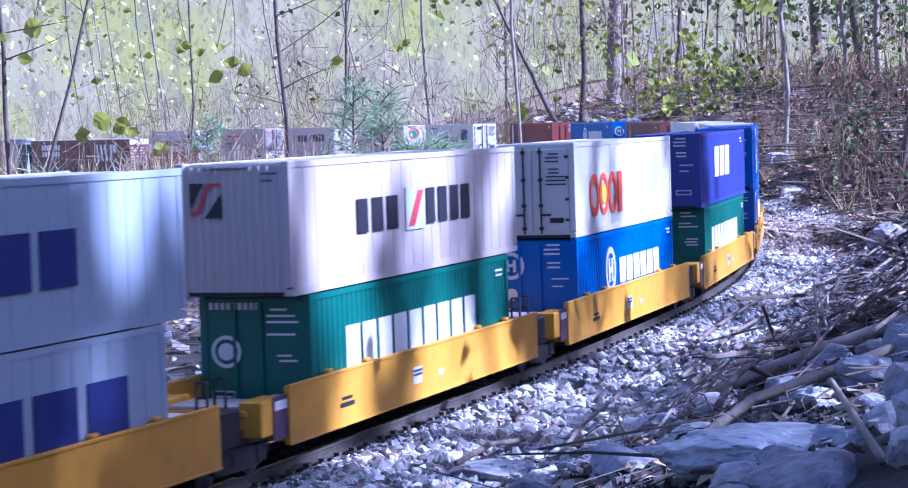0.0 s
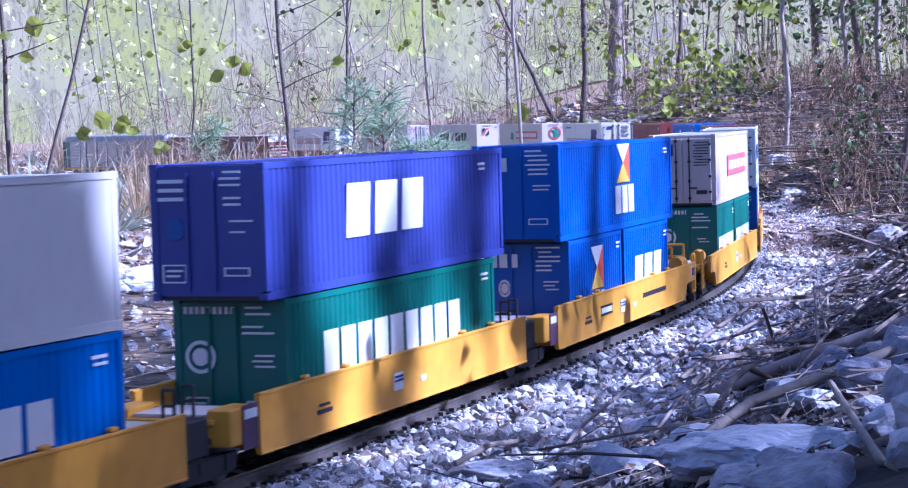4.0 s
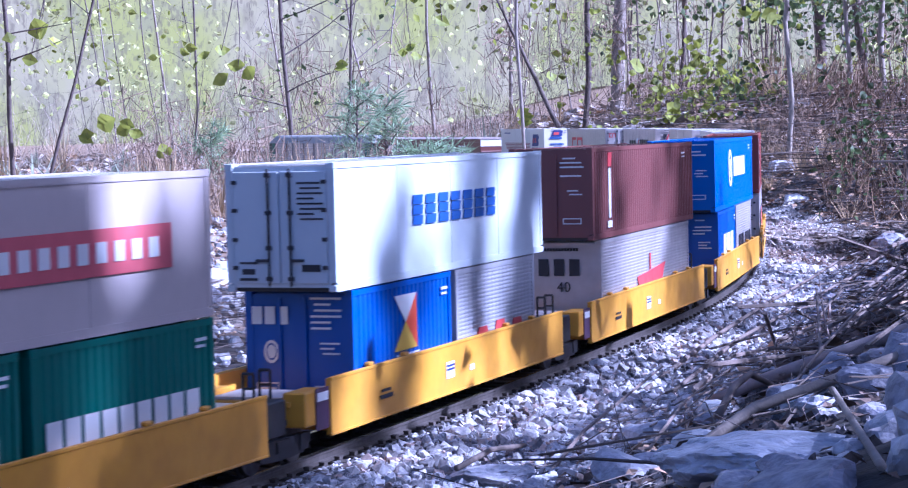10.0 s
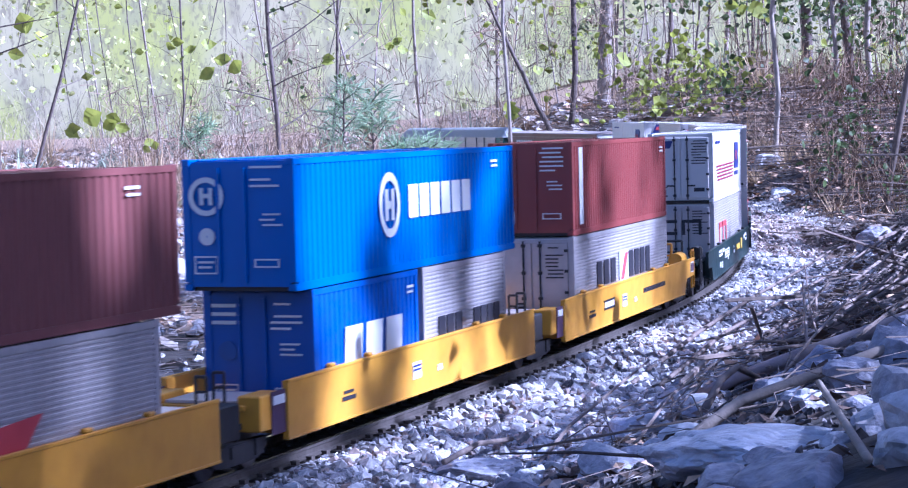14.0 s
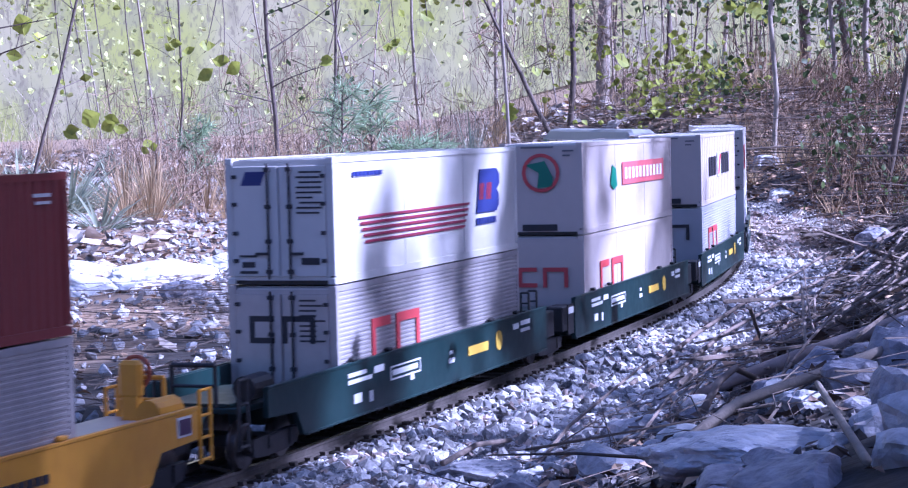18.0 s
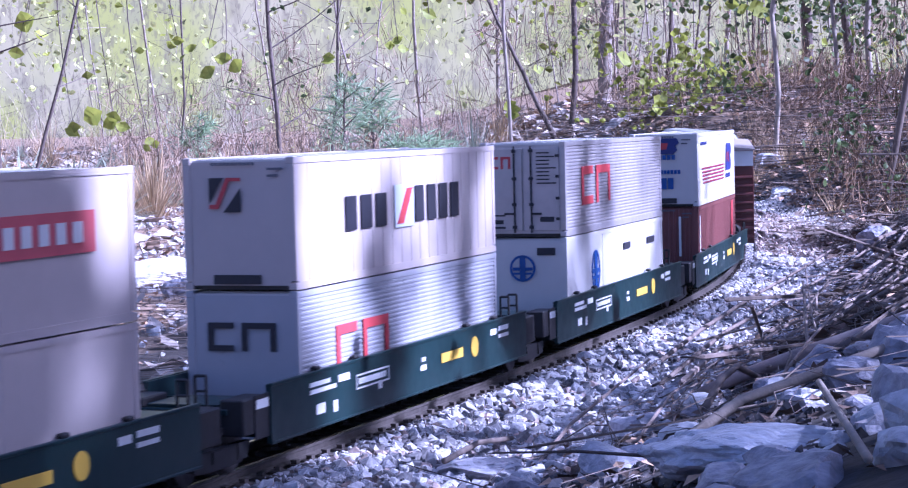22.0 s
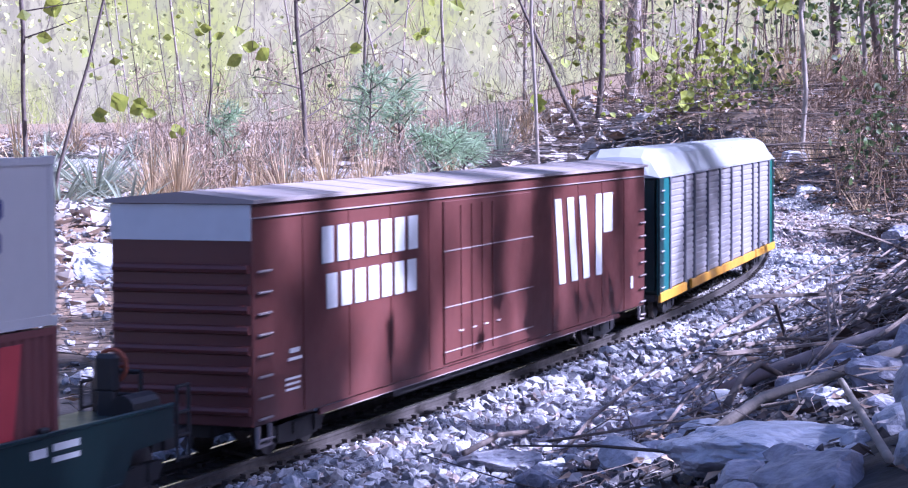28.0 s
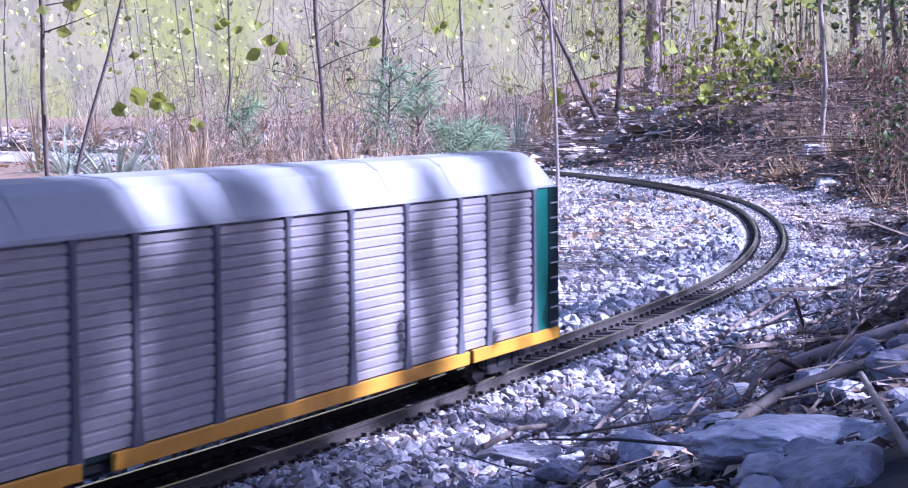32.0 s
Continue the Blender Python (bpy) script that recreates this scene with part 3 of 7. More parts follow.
def container(label, colour, L, style, end, near=(), front=(), group="containers on the train", number=""):
    """A freight container: walls, frame, castings, doors with rods, markings. Leading end at -x, near side at -y, base at z = 0."""
    root = tagged(new("freight_container"), label, "container", group)
    m = M[colour]
    h, w = H - 0.0008, W / 2
    near_wall = side_sheet(L, style, h)
    for v in near_wall.verts:
        v.co.y -= w
    part("side_panel", near_wall, m, root)
    far_wall = side_sheet(L, style, h)
    for v in far_wall.verts:
        v.co = (-v.co.x, w - v.co.y, v.co.z)
    part("side_panel", far_wall, m, root)
    # roof with shallow cross ribs
    bm = bmesh.new()
    box(bm, -L / 2 + 0.003, L / 2 - 0.003, -w + 0.002, w - 0.002, h - 0.0035, h - 0.0018)
    n = int(L / 0.03)
    for k in range(n):
        x = -L / 2 + L * (k + 0.5) / n
        box(bm, x - 0.006, x + 0.006, -w + 0.006, w - 0.006, h - 0.0019, h - 0.0009)
    part("roof", bm, M["white"] if colour in ("white", "cream", "ice", "grey", "pale_blue", "silver") else m, root)
    part("floor", boxes((-L / 2 + 0.003, L / 2 - 0.003, -w + 0.003, w - 0.003, 0.0, 0.004)), M["black"], root)
    # rails and corner posts
    for z0, z1 in ((0.0, 0.0055), (h - 0.0045, h - 0.0004)):
        for y0, y1 in ((-w - 0.0002, -w + 0.003), (w - 0.003, w + 0.0002)):
            part("rail_beam", boxes((-L / 2 + 0.004, L / 2 - 0.004, y0, y1, z0, z1)), m, root)
    for x in (-L / 2, L / 2 - 0.0055):
        for y in (-w, w - 0.0055):
            part("corner_post", boxes((x, x + 0.0055, y, y + 0.0055, 0.0062, h - 0.0048)), m, root)
            for z in (0.0, h - 0.0050):
                part("corner_casting", boxes((x - 0.0002, x + 0.0062, y - 0.0003, y + 0.0060, z, z + 0.0050), bevel=0.0005), m, root)
    # ends
    for sx in (-1, 1):
        bm = bmesh.new()
        n = 12 if end == "posts" or sx == 1 else 1
        p = (W - 0.008) / n
        cols = [(-w + 0.004, 0.0008)]
        for k in range(1, n):
            y = -w + 0.004 + k * p
            cols += [(y - 0.0017, 0.0010), (y - 0.0010, -0.0002), (y + 0.0010, -0.0002), (y + 0.0017, 0.0010)]
        cols.append((w - 0.004, 0.0008))
        vs = [(bm.verts.new((sx * (L / 2 - d), y, 0.003)), bm.verts.new((sx * (L / 2 - d), y, h - 0.003))) for y, d in cols]
        for a, b in zip(vs, vs[1:]):
            bm.faces.new((a[0], b[0], b[1], a[1]))
        part("end_panel", bm, m, root)
    if end == "doors":
        for y0, y1 in ((-w + 0.006, -0.0008), (0.0008, w - 0.006)):
            part("door", boxes((-L / 2 - 0.0010, -L / 2 + 0.0006, y0, y1, 0.006, h - 0.006), bevel=0.0004), m, root)
        for y in (-0.0085, 0.0085):
            bm = bmesh.new()
            tube(bm, (-L / 2 - 0.0022, y, 0.004), (-L / 2 - 0.0022, y, h - 0.004), 0.0009)
            for z in (0.008, 0.03, 0.055, h - 0.010):
                box(bm, -L / 2 - 0.0034, -L / 2 - 0.0010, y - 0.0020, y + 0.0020, z, z + 0.0030)
            box(bm, -L / 2 - 0.0034, -L / 2 - 0.0018, min(y, y * 2.2), max(y, y * 2.2), 0.0215, 0.0235)
            part("lock_rod", bm, M["mark_black"], root, "black locking rod")
        for y in (-w + 0.0075, w - 0.0075):
            for z in (0.016, 0.036, 0.057, 0.077):
                part("hinge", boxes((-L / 2 - 0.0026, -L / 2 - 0.0008, y - 0.0018, y + 0.0018, z, z + 0.0028)), M["mark_black"], root, "black door hinge")
        bm = bmesh.new()
        box(bm, 0.017, 0.031, -0.0006, 0, 0.0145, 0.0195)
        box(bm, -0.032, -0.018, -0.0006, 0, 0.0080, 0.0100)
        box(bm, -0.032, -0.018, -0.0006, 0, 0.0200, 0.0215)
        box(bm, -0.030, -0.020, -0.0006, 0, 0.0125, 0.0165)
        lines(bm, 0.014, 0.034, 0.050, 0.083, 9, -0.0006, len(label))
        tagged(part("data_panel", to_end(bm, -L / 2 - 0.0011), M["mark_black"], root, "small dark data lines"), kind="stuff")
    elif end == "panel":
        bm = bmesh.new()
        lines(bm, 0.010, 0.034, 0.062, 0.088, 6, -0.0006, 3 + len(label))
        lines(bm, 0.017, 0.034, 0.044, 0.055, 3, -0.0006, 7 + len(label))
        for x0, x1, z0, z1 in ((0.012, 0.031, 0.0165, 0.0225), (-0.034, -0.016, 0.0120, 0.0245)):
            for r in ((x0, x1, z0, z0 + 0.0010), (x0, x1, z1 - 0.0010, z1), (x0, x0 + 0.0010, z0 + 0.0010, z1 - 0.0010), (x1 - 0.0010, x1, z0 + 0.0010, z1 - 0.0010)):
                box(bm, r[0], r[1], -0.0006, 0, r[2], r[3])
        box(bm, -0.031, -0.019, -0.0006, 0, 0.0195, 0.0210)
        box(bm, -0.031, -0.021, -0.0006, 0, 0.0160, 0.0175)
        tagged(part("data_panel", to_end(bm, -L / 2 - 0.0010), M["mark_white"], root, "small white data lines"), kind="stuff")
        part("end_rib", boxes((-L / 2 - 0.0016, -L / 2 - 0.0006, -0.0060, -0.0030, 0.006, h - 0.006)), m, root)
        part("end_rib", boxes((-L / 2 - 0.0016, -L / 2 - 0.0006, 0.0140, 0.0165, 0.006, h - 0.006)), m, root)
    if end in ("slot", "posts"):
        bm = bmesh.new()
        lines(bm, 0.021, 0.036, 0.072, 0.086, 3, -0.0006, 5)
        letters(bm, 11, -0.020, 0.014, 0.0865, 0.0885, -0.0006)
        tagged(part("data_panel", to_end(bm, -L / 2 - 0.0012), M["post"], root, "small grey data lines"), kind="stuff")
    if end == "slot":
        part("slot", boxes((-L / 2 - 0.0012, -L / 2 - 0.0004, -0.016, 0.020, 0.004, 0.0105)), M["mark_black"], root, "black fork slot")
    # markings: near side and leading end; the far side repeats the near one's
    for colour_name, draw in near:
        bm = bmesh.new()
        draw(bm)
        for v in bm.verts:
            v.co.y -= w + 0.0009
        pieces("marking", bm, M[colour_name], root)
        bm = bmesh.new()
        draw(bm)
        for v in bm.verts:
            v.co.y -= w + 0.0009
        pieces("marking", to_far(bm), M[colour_name], root)
    for colour_name, draw in front:
        bm = bmesh.new()
        draw(bm)
        pieces("marking", to_end(bm, -L / 2 - 0.0012), M[colour_name], root)
    if number:
        text = bpy.data.curves.new("size_number", "FONT")
        text.body, text.size, text.extrude, text.align_x = number, 0.0145, 0.0003, "CENTER"
        text.materials.append(M["mark_black"])
        plain = bpy.data.objects.new("size_number", text)
        ob = new("size_number", bpy.data.meshes.new_from_object(plain))
        bpy.data.objects.remove(plain)
        ob.parent = root
        ob.matrix_basis = Matrix(((0, 0, -1, -L / 2 - 0.0016), (-1, 0, 0, -0.004), (0, 1, 0, 0.040), (0, 0, 0, 1)))
    return root


# drawings, in the plane of a wall: x along it, z up, y = 0 outwards
def word(n, x0, x1, z0, z1, **kw):
    return lambda bm: letters(bm, n, x0, x1, z0, z1, 0.0, **kw)


def shape(*polys):
    return lambda bm: [slab(bm, p, 0.0, 0.0006) for p in polys]


def rect(x0, x1, z0, z1):
    return ((x0, z0), (x1, z0), (x1, z1), (x0, z1))


def hoop(cx, cz, r, w, squash=1.0, a0=0.0, a1=math.tau):
    return lambda bm: ring(bm, cx, cz, r, w, 0.0, 0.0006, 20, a0, a1, squash)


def several(*draws):
    return lambda bm: [d(bm) for d in draws]


def flag(cx, cz, w, h):
    """A square flag in four triangles."""
    a, b, c, d = (cx - w / 2, cz - h / 2), (cx + w / 2, cz - h / 2), (cx + w / 2, cz + h / 2), (cx - w / 2, cz + h / 2)
    m = (cx, cz)
    return [("mark_white", shape((d, m, c))), ("mark_orange", shape((c, m, b))), ("mark_gold", shape((a, b, m)))]


def disc(cx, cz, r):
    return shape([(cx + r * math.cos(k * math.tau / 18), cz + r * math.sin(k * math.tau / 18)) for k in range(18)])


def bracket_pair(x0, x1, z0, z1, t):
    """An open bracket and a gate, drawn with one thick line."""
    m = (x0 + x1) / 2
    return shape(rect(x0, x0 + t, z0, z1), rect(x0 + t, m - 0.12 * (x1 - x0), z1 - t, z1), rect(x0 + t, m - 0.12 * (x1 - x0), z0, z0 + t),
                 rect(m, m + t, z0, z1), rect(m + t, x1 - t, z1 - t, z1), rect(x1 - t, x1, z0, z1))


def swoosh(cx, cz, s):
    return [("mark_black", shape(((cx - s, cz + s), (cx - 0.1 * s, cz + s), (cx - s, cz - 0.5 * s)), ((cx + s, cz - s), (cx - 0.1 * s, cz - s), (cx + s, cz + 0.4 * s)))),
            ("mark_red", shape(((cx - s, cz - 0.8 * s), (cx - 0.4 * s, cz - 0.8 * s), (cx + 0.3 * s, cz + 0.8 * s), (cx + s, cz + 0.8 * s), (cx + s, cz + s), (cx + 0.1 * s, cz + s), (cx - 0.6 * s, cz - 0.55 * s), (cx - s, cz - 0.55 * s))))]


L40, L45, L20 = 0.4204, 0.475, 0.204
END_RING = [("mark_white", several(hoop(-0.022, 0.052, 0.0115, 0.0026), hoop(-0.022, 0.052, 0.0062, 0.0060), word(9, -0.034, 0.006, 0.0815, 0.0865, fill=0.6)))]
END_STRIPES = [("mark_white", shape(rect(-0.036, -0.014, 0.079, 0.0815), rect(-0.036, -0.014, 0.073, 0.0755), rect(-0.036, -0.014, 0.067, 0.0695))),
               ("mark_blue", disc(-0.024, 0.048, 0.007))]
END_WORD = [("mark_white", several(word(3, -0.037, -0.006, 0.067, 0.080, fill=0.78), hoop(-0.022, 0.047, 0.0085, 0.0022, 0.7), hoop(-0.022, 0.047, 0.0050, 0.0048, 0.7)))]
SMALL = ("mark_white", shape(rect(0.175, 0.192, 0.0785, 0.0805), rect(0.177, 0.192, 0.0745, 0.0762)))
SMALL20 = ("mark_white", shape(rect(0.078, 0.092, 0.0785, 0.0805), rect(0.078, 0.090, 0.0745, 0.0762)))


def loads():
    """What each unit of the train carries: upper container, then the lower ones with their shift along the well."""
    grn = dict(near=[("mark_white", word(9, -0.150, 0.128, 0.024, 0.064)), SMALL], front=END_RING)
    grn20 = dict(near=[("mark_white", word(9, -0.090, 0.084, 0.024, 0.050)), SMALL20], front=END_RING)
    sea = [("ice", shape(rect(-0.026, 0.014, 0.033, 0.066))), ("mark_black", several(word(3, -0.122, -0.034, 0.036, 0.061, fill=0.7), word(4, 0.018, 0.125, 0.036, 0.064, fill=0.7))), ("mark_red", lambda bm: slab(bm, [(-0.022, 0.036), (-0.010, 0.036), (0.011, 0.063), (-0.001, 0.063)], -0.0007, 0.0003))]
    gate_mark = [("mark_red", bracket_pair(-0.145, -0.045, 0.026, 0.062, 0.007))]
    gate_end = [("mark_black", bracket_pair(-0.026, 0.026, 0.050, 0.070, 0.0042))]
    em = [("mark_navy", shape(((0.098, 0.037), (0.150, 0.037), (0.158, 0.043), (0.158, 0.051), (0.152, 0.056), (0.160, 0.061), (0.160, 0.069), (0.152, 0.074), (0.108, 0.074)))),
          ("mark_red", several(shape(((0.104, 0.048), (0.116, 0.048), (0.119, 0.062), (0.107, 0.062)), ((0.122, 0.048), (0.136, 0.048), (0.139, 0.062), (0.125, 0.062))))),
          ("mark_maroon", shape(*[((-0.165 + 0.003 * k, 0.0450 - 0.0046 * k), (0.080 - 0.003 * k, 0.0450 - 0.0046 * k), (0.081 - 0.003 * k, 0.0470 - 0.0046 * k), (-0.164 + 0.003 * k, 0.0470 - 0.0046 * k)) for k in range(5)])),
          ("mark_navy", several(word(7, 0.098, 0.150, 0.027, 0.0325), word(8, -0.175, -0.115, 0.0765, 0.0800)))]
    ring_word = [("mark_white", several(hoop(-0.062, 0.052, 0.025, 0.0065, 0.85), shape(rect(-0.071, -0.065, 0.040, 0.064), rect(-0.059, -0.053, 0.040, 0.064), rect(-0.065, -0.059, 0.049, 0.055)),
                                     word(6, -0.022, 0.125, 0.040, 0.066))), SMALL]
    ring_low = [("mark_white", several(hoop(-0.082, 0.052, 0.024, 0.0065, 0.85), shape(rect(-0.091, -0.085, 0.040, 0.064), rect(-0.079, -0.073, 0.040, 0.064), rect(-0.085, -0.079, 0.049, 0.055)),
                                    word(6, -0.045, 0.140, 0.036, 0.062))), SMALL]
    H_END = [("mark_white", several(hoop(-0.024, 0.066, 0.0135, 0.0036), shape(rect(-0.029, -0.026, 0.060, 0.072), rect(-0.022, -0.019, 0.060, 0.072), rect(-0.026, -0.022, 0.065, 0.068)), hoop(-0.024, 0.038, 0.006, 0.0055)))]
    flag20 = dict(near=flag(0.000, 0.060, 0.046, 0.042) + [("mark_white", word(3, -0.02, 0.03, 0.020, 0.036)), SMALL20], front=END_WORD)
    tall = [("mark_white", shape(rect(-0.175, -0.166, 0.020, 0.070), rect(-0.180, -0.162, 0.010, 0.017)))]
    return [
        (container("pale grey-blue steel container with a dark word mark", "pale_blue", L45, "posts", "panel", [("mark_navy", word(6, -0.150, 0.125, 0.030, 0.062))]),
         [(container("pale grey-blue lower container with a dark word mark", "pale_blue", L40, "posts", "panel", [("mark_navy", word(6, -0.150, 0.175, 0.034, 0.066))]), 0.0)]),
        (container("cream container with a dark word mark and swoosh emblem", "cream", L45, "posts", "posts", sea, swoosh(-0.020, 0.066, 0.012)),
         [(container("green corrugated container with a white word mark", "green", L40, "ribs", "panel", **grn), 0.0)]),
        (container("white refrigerated container with orange rings mark", "white", L40, "smooth", "doors",
                   [("mark_orange", several(hoop(-0.138, 0.038, 0.0215, 0.008, 0.8), hoop(-0.101, 0.038, 0.0215, 0.0060, 0.8), hoop(-0.064, 0.038, 0.0215, 0.008, 0.78), shape(rect(-0.042, -0.026, 0.017, 0.059)))), ("mark_gold", disc(-0.101, 0.038, 0.0105))]),
         [(container("blue corrugated container with a white ring mark", "mid_blue", L40, "ribs", "panel", ring_low, H_END), 0.0)]),
        (container("navy corrugated container with a white word mark", "navy", L45, "ribs", "panel", [("mark_white", word(3, -0.105, 0.055, 0.034, 0.073, slant=0.004)), SMALL], END_STRIPES),
         [(container("dark green corrugated container with a white word mark", "green", L40, "ribs", "panel", **grn), 0.0)]),
        (container("bright blue container with a white mark and four-coloured flag", "blue", L45, "ribs", "panel", flag(0.008, 0.068, 0.054, 0.040) + [("mark_white", word(3, -0.026, 0.056, 0.016, 0.045)), ("mark_white", shape(rect(0.194, 0.212, 0.0785, 0.0805), rect(0.196, 0.212, 0.0745, 0.0762)))], END_WORD),
         [(container("short blue container with a four-coloured flag", "blue", L20, "ribs", "panel", **flag20), -0.108),
          (container("short blue container with a white word mark", "blue", L20, "ribs", "panel", [("mark_white", word(3, -0.060, 0.070, 0.030, 0.060, slant=0.004)), SMALL20]), 0.108)]),
        (container("grey-white refrigerated container with a red framed word mark", "cream", L40, "smooth", "doors",
                   [("frame_red", shape(rect(-0.075, 0.160, 0.034, 0.061))), ("mark_white", lambda bm: letters(bm, 11, -0.064, 0.152, 0.0415, 0.0535, -0.0007, fill=0.58))],
                   [("mark_navy", shape(rect(-0.030, -0.012, 0.064, 0.079))), ("mark_white", shape(rect(-0.027, -0.015, 0.0745, 0.0765), rect(-0.027, -0.015, 0.070, 0.072), rect(-0.027, -0.015, 0.0665, 0.068)))]),
         [(container("short dark green container with a white word mark", "green", L20, "ribs", "panel", **grn20), -0.108),
          (container("short dark green container with a white word mark", "green", L20, "ribs", "panel", **grn20), 0.108)]),
        (container("ice-white refrigerated container with a striped blue word mark", "ice", L45, "smooth", "doors",
                   [("mark_blue", several(*[word(7, -0.088, 0.112, 0.040 + 0.0080 * k, 0.0472 + 0.0080 * k, slant=0.0018, fill=0.74) for k in range(3)]))]),
         [(container("short blue container with a four-coloured flag", "blue", L20, "ribs", "panel", **flag20), -0.108),
          (container("short grey container with red peaked marks", "grey", L20, "lines", "panel", [("mark_red", shape(((-0.06, 0.020), (-0.05, 0.040), (-0.03, 0.040), (-0.02, 0.020)), ((-0.015, 0.020), (-0.005, 0.042), (0.015, 0.042), (0.025, 0.020)), ((0.03, 0.020), (0.04, 0.040), (0.06, 0.040), (0.07, 0.020))))]), 0.108)]),
        (container("brown corrugated container with a tall white mark", "brown", L45, "ribs", "panel", tall + [("mark_red", shape(((-0.178, 0.072), (-0.164, 0.072), (-0.160, 0.086), (-0.176, 0.086)))), SMALL]),
         [(container("grey ribbed container with a red winged emblem", "silver", L40, "lines", "plain",
                     [("mark_red", shape(((-0.045, 0.026), (0.055, 0.026), (0.080, 0.052), (0.020, 0.048), (-0.055, 0.044)), rect(0.003, 0.008, 0.048, 0.066)))],
                     [("mark_black", several(word(3, -0.022, 0.026, 0.056, 0.073, fill=0.66), word(12, -0.016, 0.020, 0.081, 0.084)))], number="40"), 0.0)]),
        (container("mid-blue corrugated container with a white ring mark", "mid_blue", L45, "ribs", "panel", ring_word, H_END),
         [(container("short blue container with a white word mark", "blue", L20, "ribs", "panel", [("mark_white", word(3, -0.050, 0.070, 0.026, 0.060, slant=0.004)), SMALL20], END_STRIPES), -0.108),
          (container("short grey ribbed container with a black word mark", "silver", L20, "lines", "panel", [("mark_black", several(word(3, -0.07, -0.01, 0.030, 0.050), word(4, 0.015, 0.085, 0.030, 0.050)))]), 0.108)]),
        (container("red-brown corrugated container with an upright white plate", "red_brown", L40, "ribs", "panel", [("mark_white", shape(rect(-0.186, -0.172, 0.010, 0.086))), SMALL]),
         [(container("grey ribbed container with a black word mark", "silver", L40, "lines", "doors", sea), 0.0)]),
        (container("white refrigerated container with red stripes and navy emblem", "white", L40, "smooth", "doors", em, [("mark_navy", shape(((-0.030, 0.072), (-0.014, 0.072), (-0.010, 0.082), (-0.026, 0.082))))]),
         [(container("grey ribbed container with a red bracket emblem", "silver", L40, "lines", "doors", gate_mark, gate_end), 0.0)]),
        (container("grey-white container with a red framed word mark and round emblem", "cream", L40, "smooth", "slot",
                   [("frame_red", shape(rect(-0.040, 0.165, 0.044, 0.068))), ("mark_white", lambda bm: letters(bm, 11, -0.032, 0.158, 0.0500, 0.0620, -0.0007, fill=0.58)), ("mark_green", shape(((-0.095, 0.046), (-0.085, 0.066), (-0.070, 0.062), (-0.065, 0.044), (-0.080, 0.040))))],
                   [("mark_red", hoop(0.0, 0.062, 0.0195, 0.0035)), ("mark_green", shape(((-0.016, 0.070), (0.004, 0.074), (0.012, 0.058), (0.012, 0.048), (-0.004, 0.047), (-0.002, 0.062))))]),
         [(container("grey-white container with a red bracket emblem", "cream", L40, "smooth", "plain", gate_mark, [("mark_red", bracket_pair(-0.026, 0.026, 0.040, 0.060, 0.0042))]), 0.0)]),
        (container("cream container with a dark word mark and swoosh emblem", "cream", L40, "posts", "slot", sea, swoosh(-0.010, 0.066, 0.012)),
         [(container("grey ribbed container with a red bracket emblem", "grey", L40, "lines", "plain", gate_mark, gate_end), 0.0)]),
        (container("grey ribbed container with a red bracket emblem", "silver", L40, "lines", "doors", [("mark_red", bracket_pair(-0.150, -0.035, 0.028, 0.066, 0.008))], [("mark_red", bracket_pair(-0.032, -0.012, 0.066, 0.078, 0.0025))]),
         [(container("white container with round blue cross emblems", "white", L40, "smooth", "plain",
                     [("mark_blue", several(hoop(-0.100, 0.052, 0.021, 0.003, 0.8), shape(rect(-0.105, -0.095, 0.033, 0.071), rect(-0.115, -0.085, 0.050, 0.054), rect(-0.113, -0.087, 0.044, 0.047)))), ("mark_black", shape(rect(0.020, 0.050, 0.066, 0.073), rect(0.130, 0.165, 0.066, 0.073)))],
                     [("mark_blue", several(hoop(-0.002, 0.062, 0.0130, 0.0022), shape(rect(-0.005, 0.001, 0.050, 0.074), rect(-0.012, 0.008, 0.060, 0.063), rect(-0.011, 0.007, 0.056, 0.058)))), ("mark_black", shape(rect(0.013, 0.031, 0.075, 0.082)))]), 0.0)]),
        (container("white container with red stripes and navy emblem", "white", L40, "smooth", "slot", em,
                   [("mark_navy", shape(((-0.020, 0.066), (0.012, 0.066), (0.018, 0.071), (0.015, 0.076), (0.020, 0.080), (0.017, 0.086), (-0.012, 0.086)))), ("mark_red", lambda bm: slab(bm, [(-0.013, 0.072), (0.004, 0.072), (0.006, 0.080), (-0.010, 0.080)], -0.0008, 0.0004)), ("mark_blue", several(word(7, -0.024, 0.016, 0.059, 0.065), word(10, -0.022, 0.022, 0.041, 0.046), word(3, -0.012, 0.014, 0.022, 0.036)))]),
         [(container("dark red-brown container with an upright white plate", "brown", L40, "ribs", "posts", [("mark_white", shape(rect(-0.200, -0.194, 0.010, 0.080))), ("mark_red", shape(((0.150, 0.030), (0.165, 0.030), (0.175, 0.085), (0.155, 0.085))))],
                     [("mark_white", shape(rect(-0.030, -0.016, 0.014, 0.086), rect(0.018, 0.021, 0.030, 0.080))), ("mark_black", several(*[shape(rect(-0.026, -0.020, 0.018 + 0.0095 * k, 0.0245 + 0.0095 * k)) for k in range(7)]))]), 0.0)]),
    ]


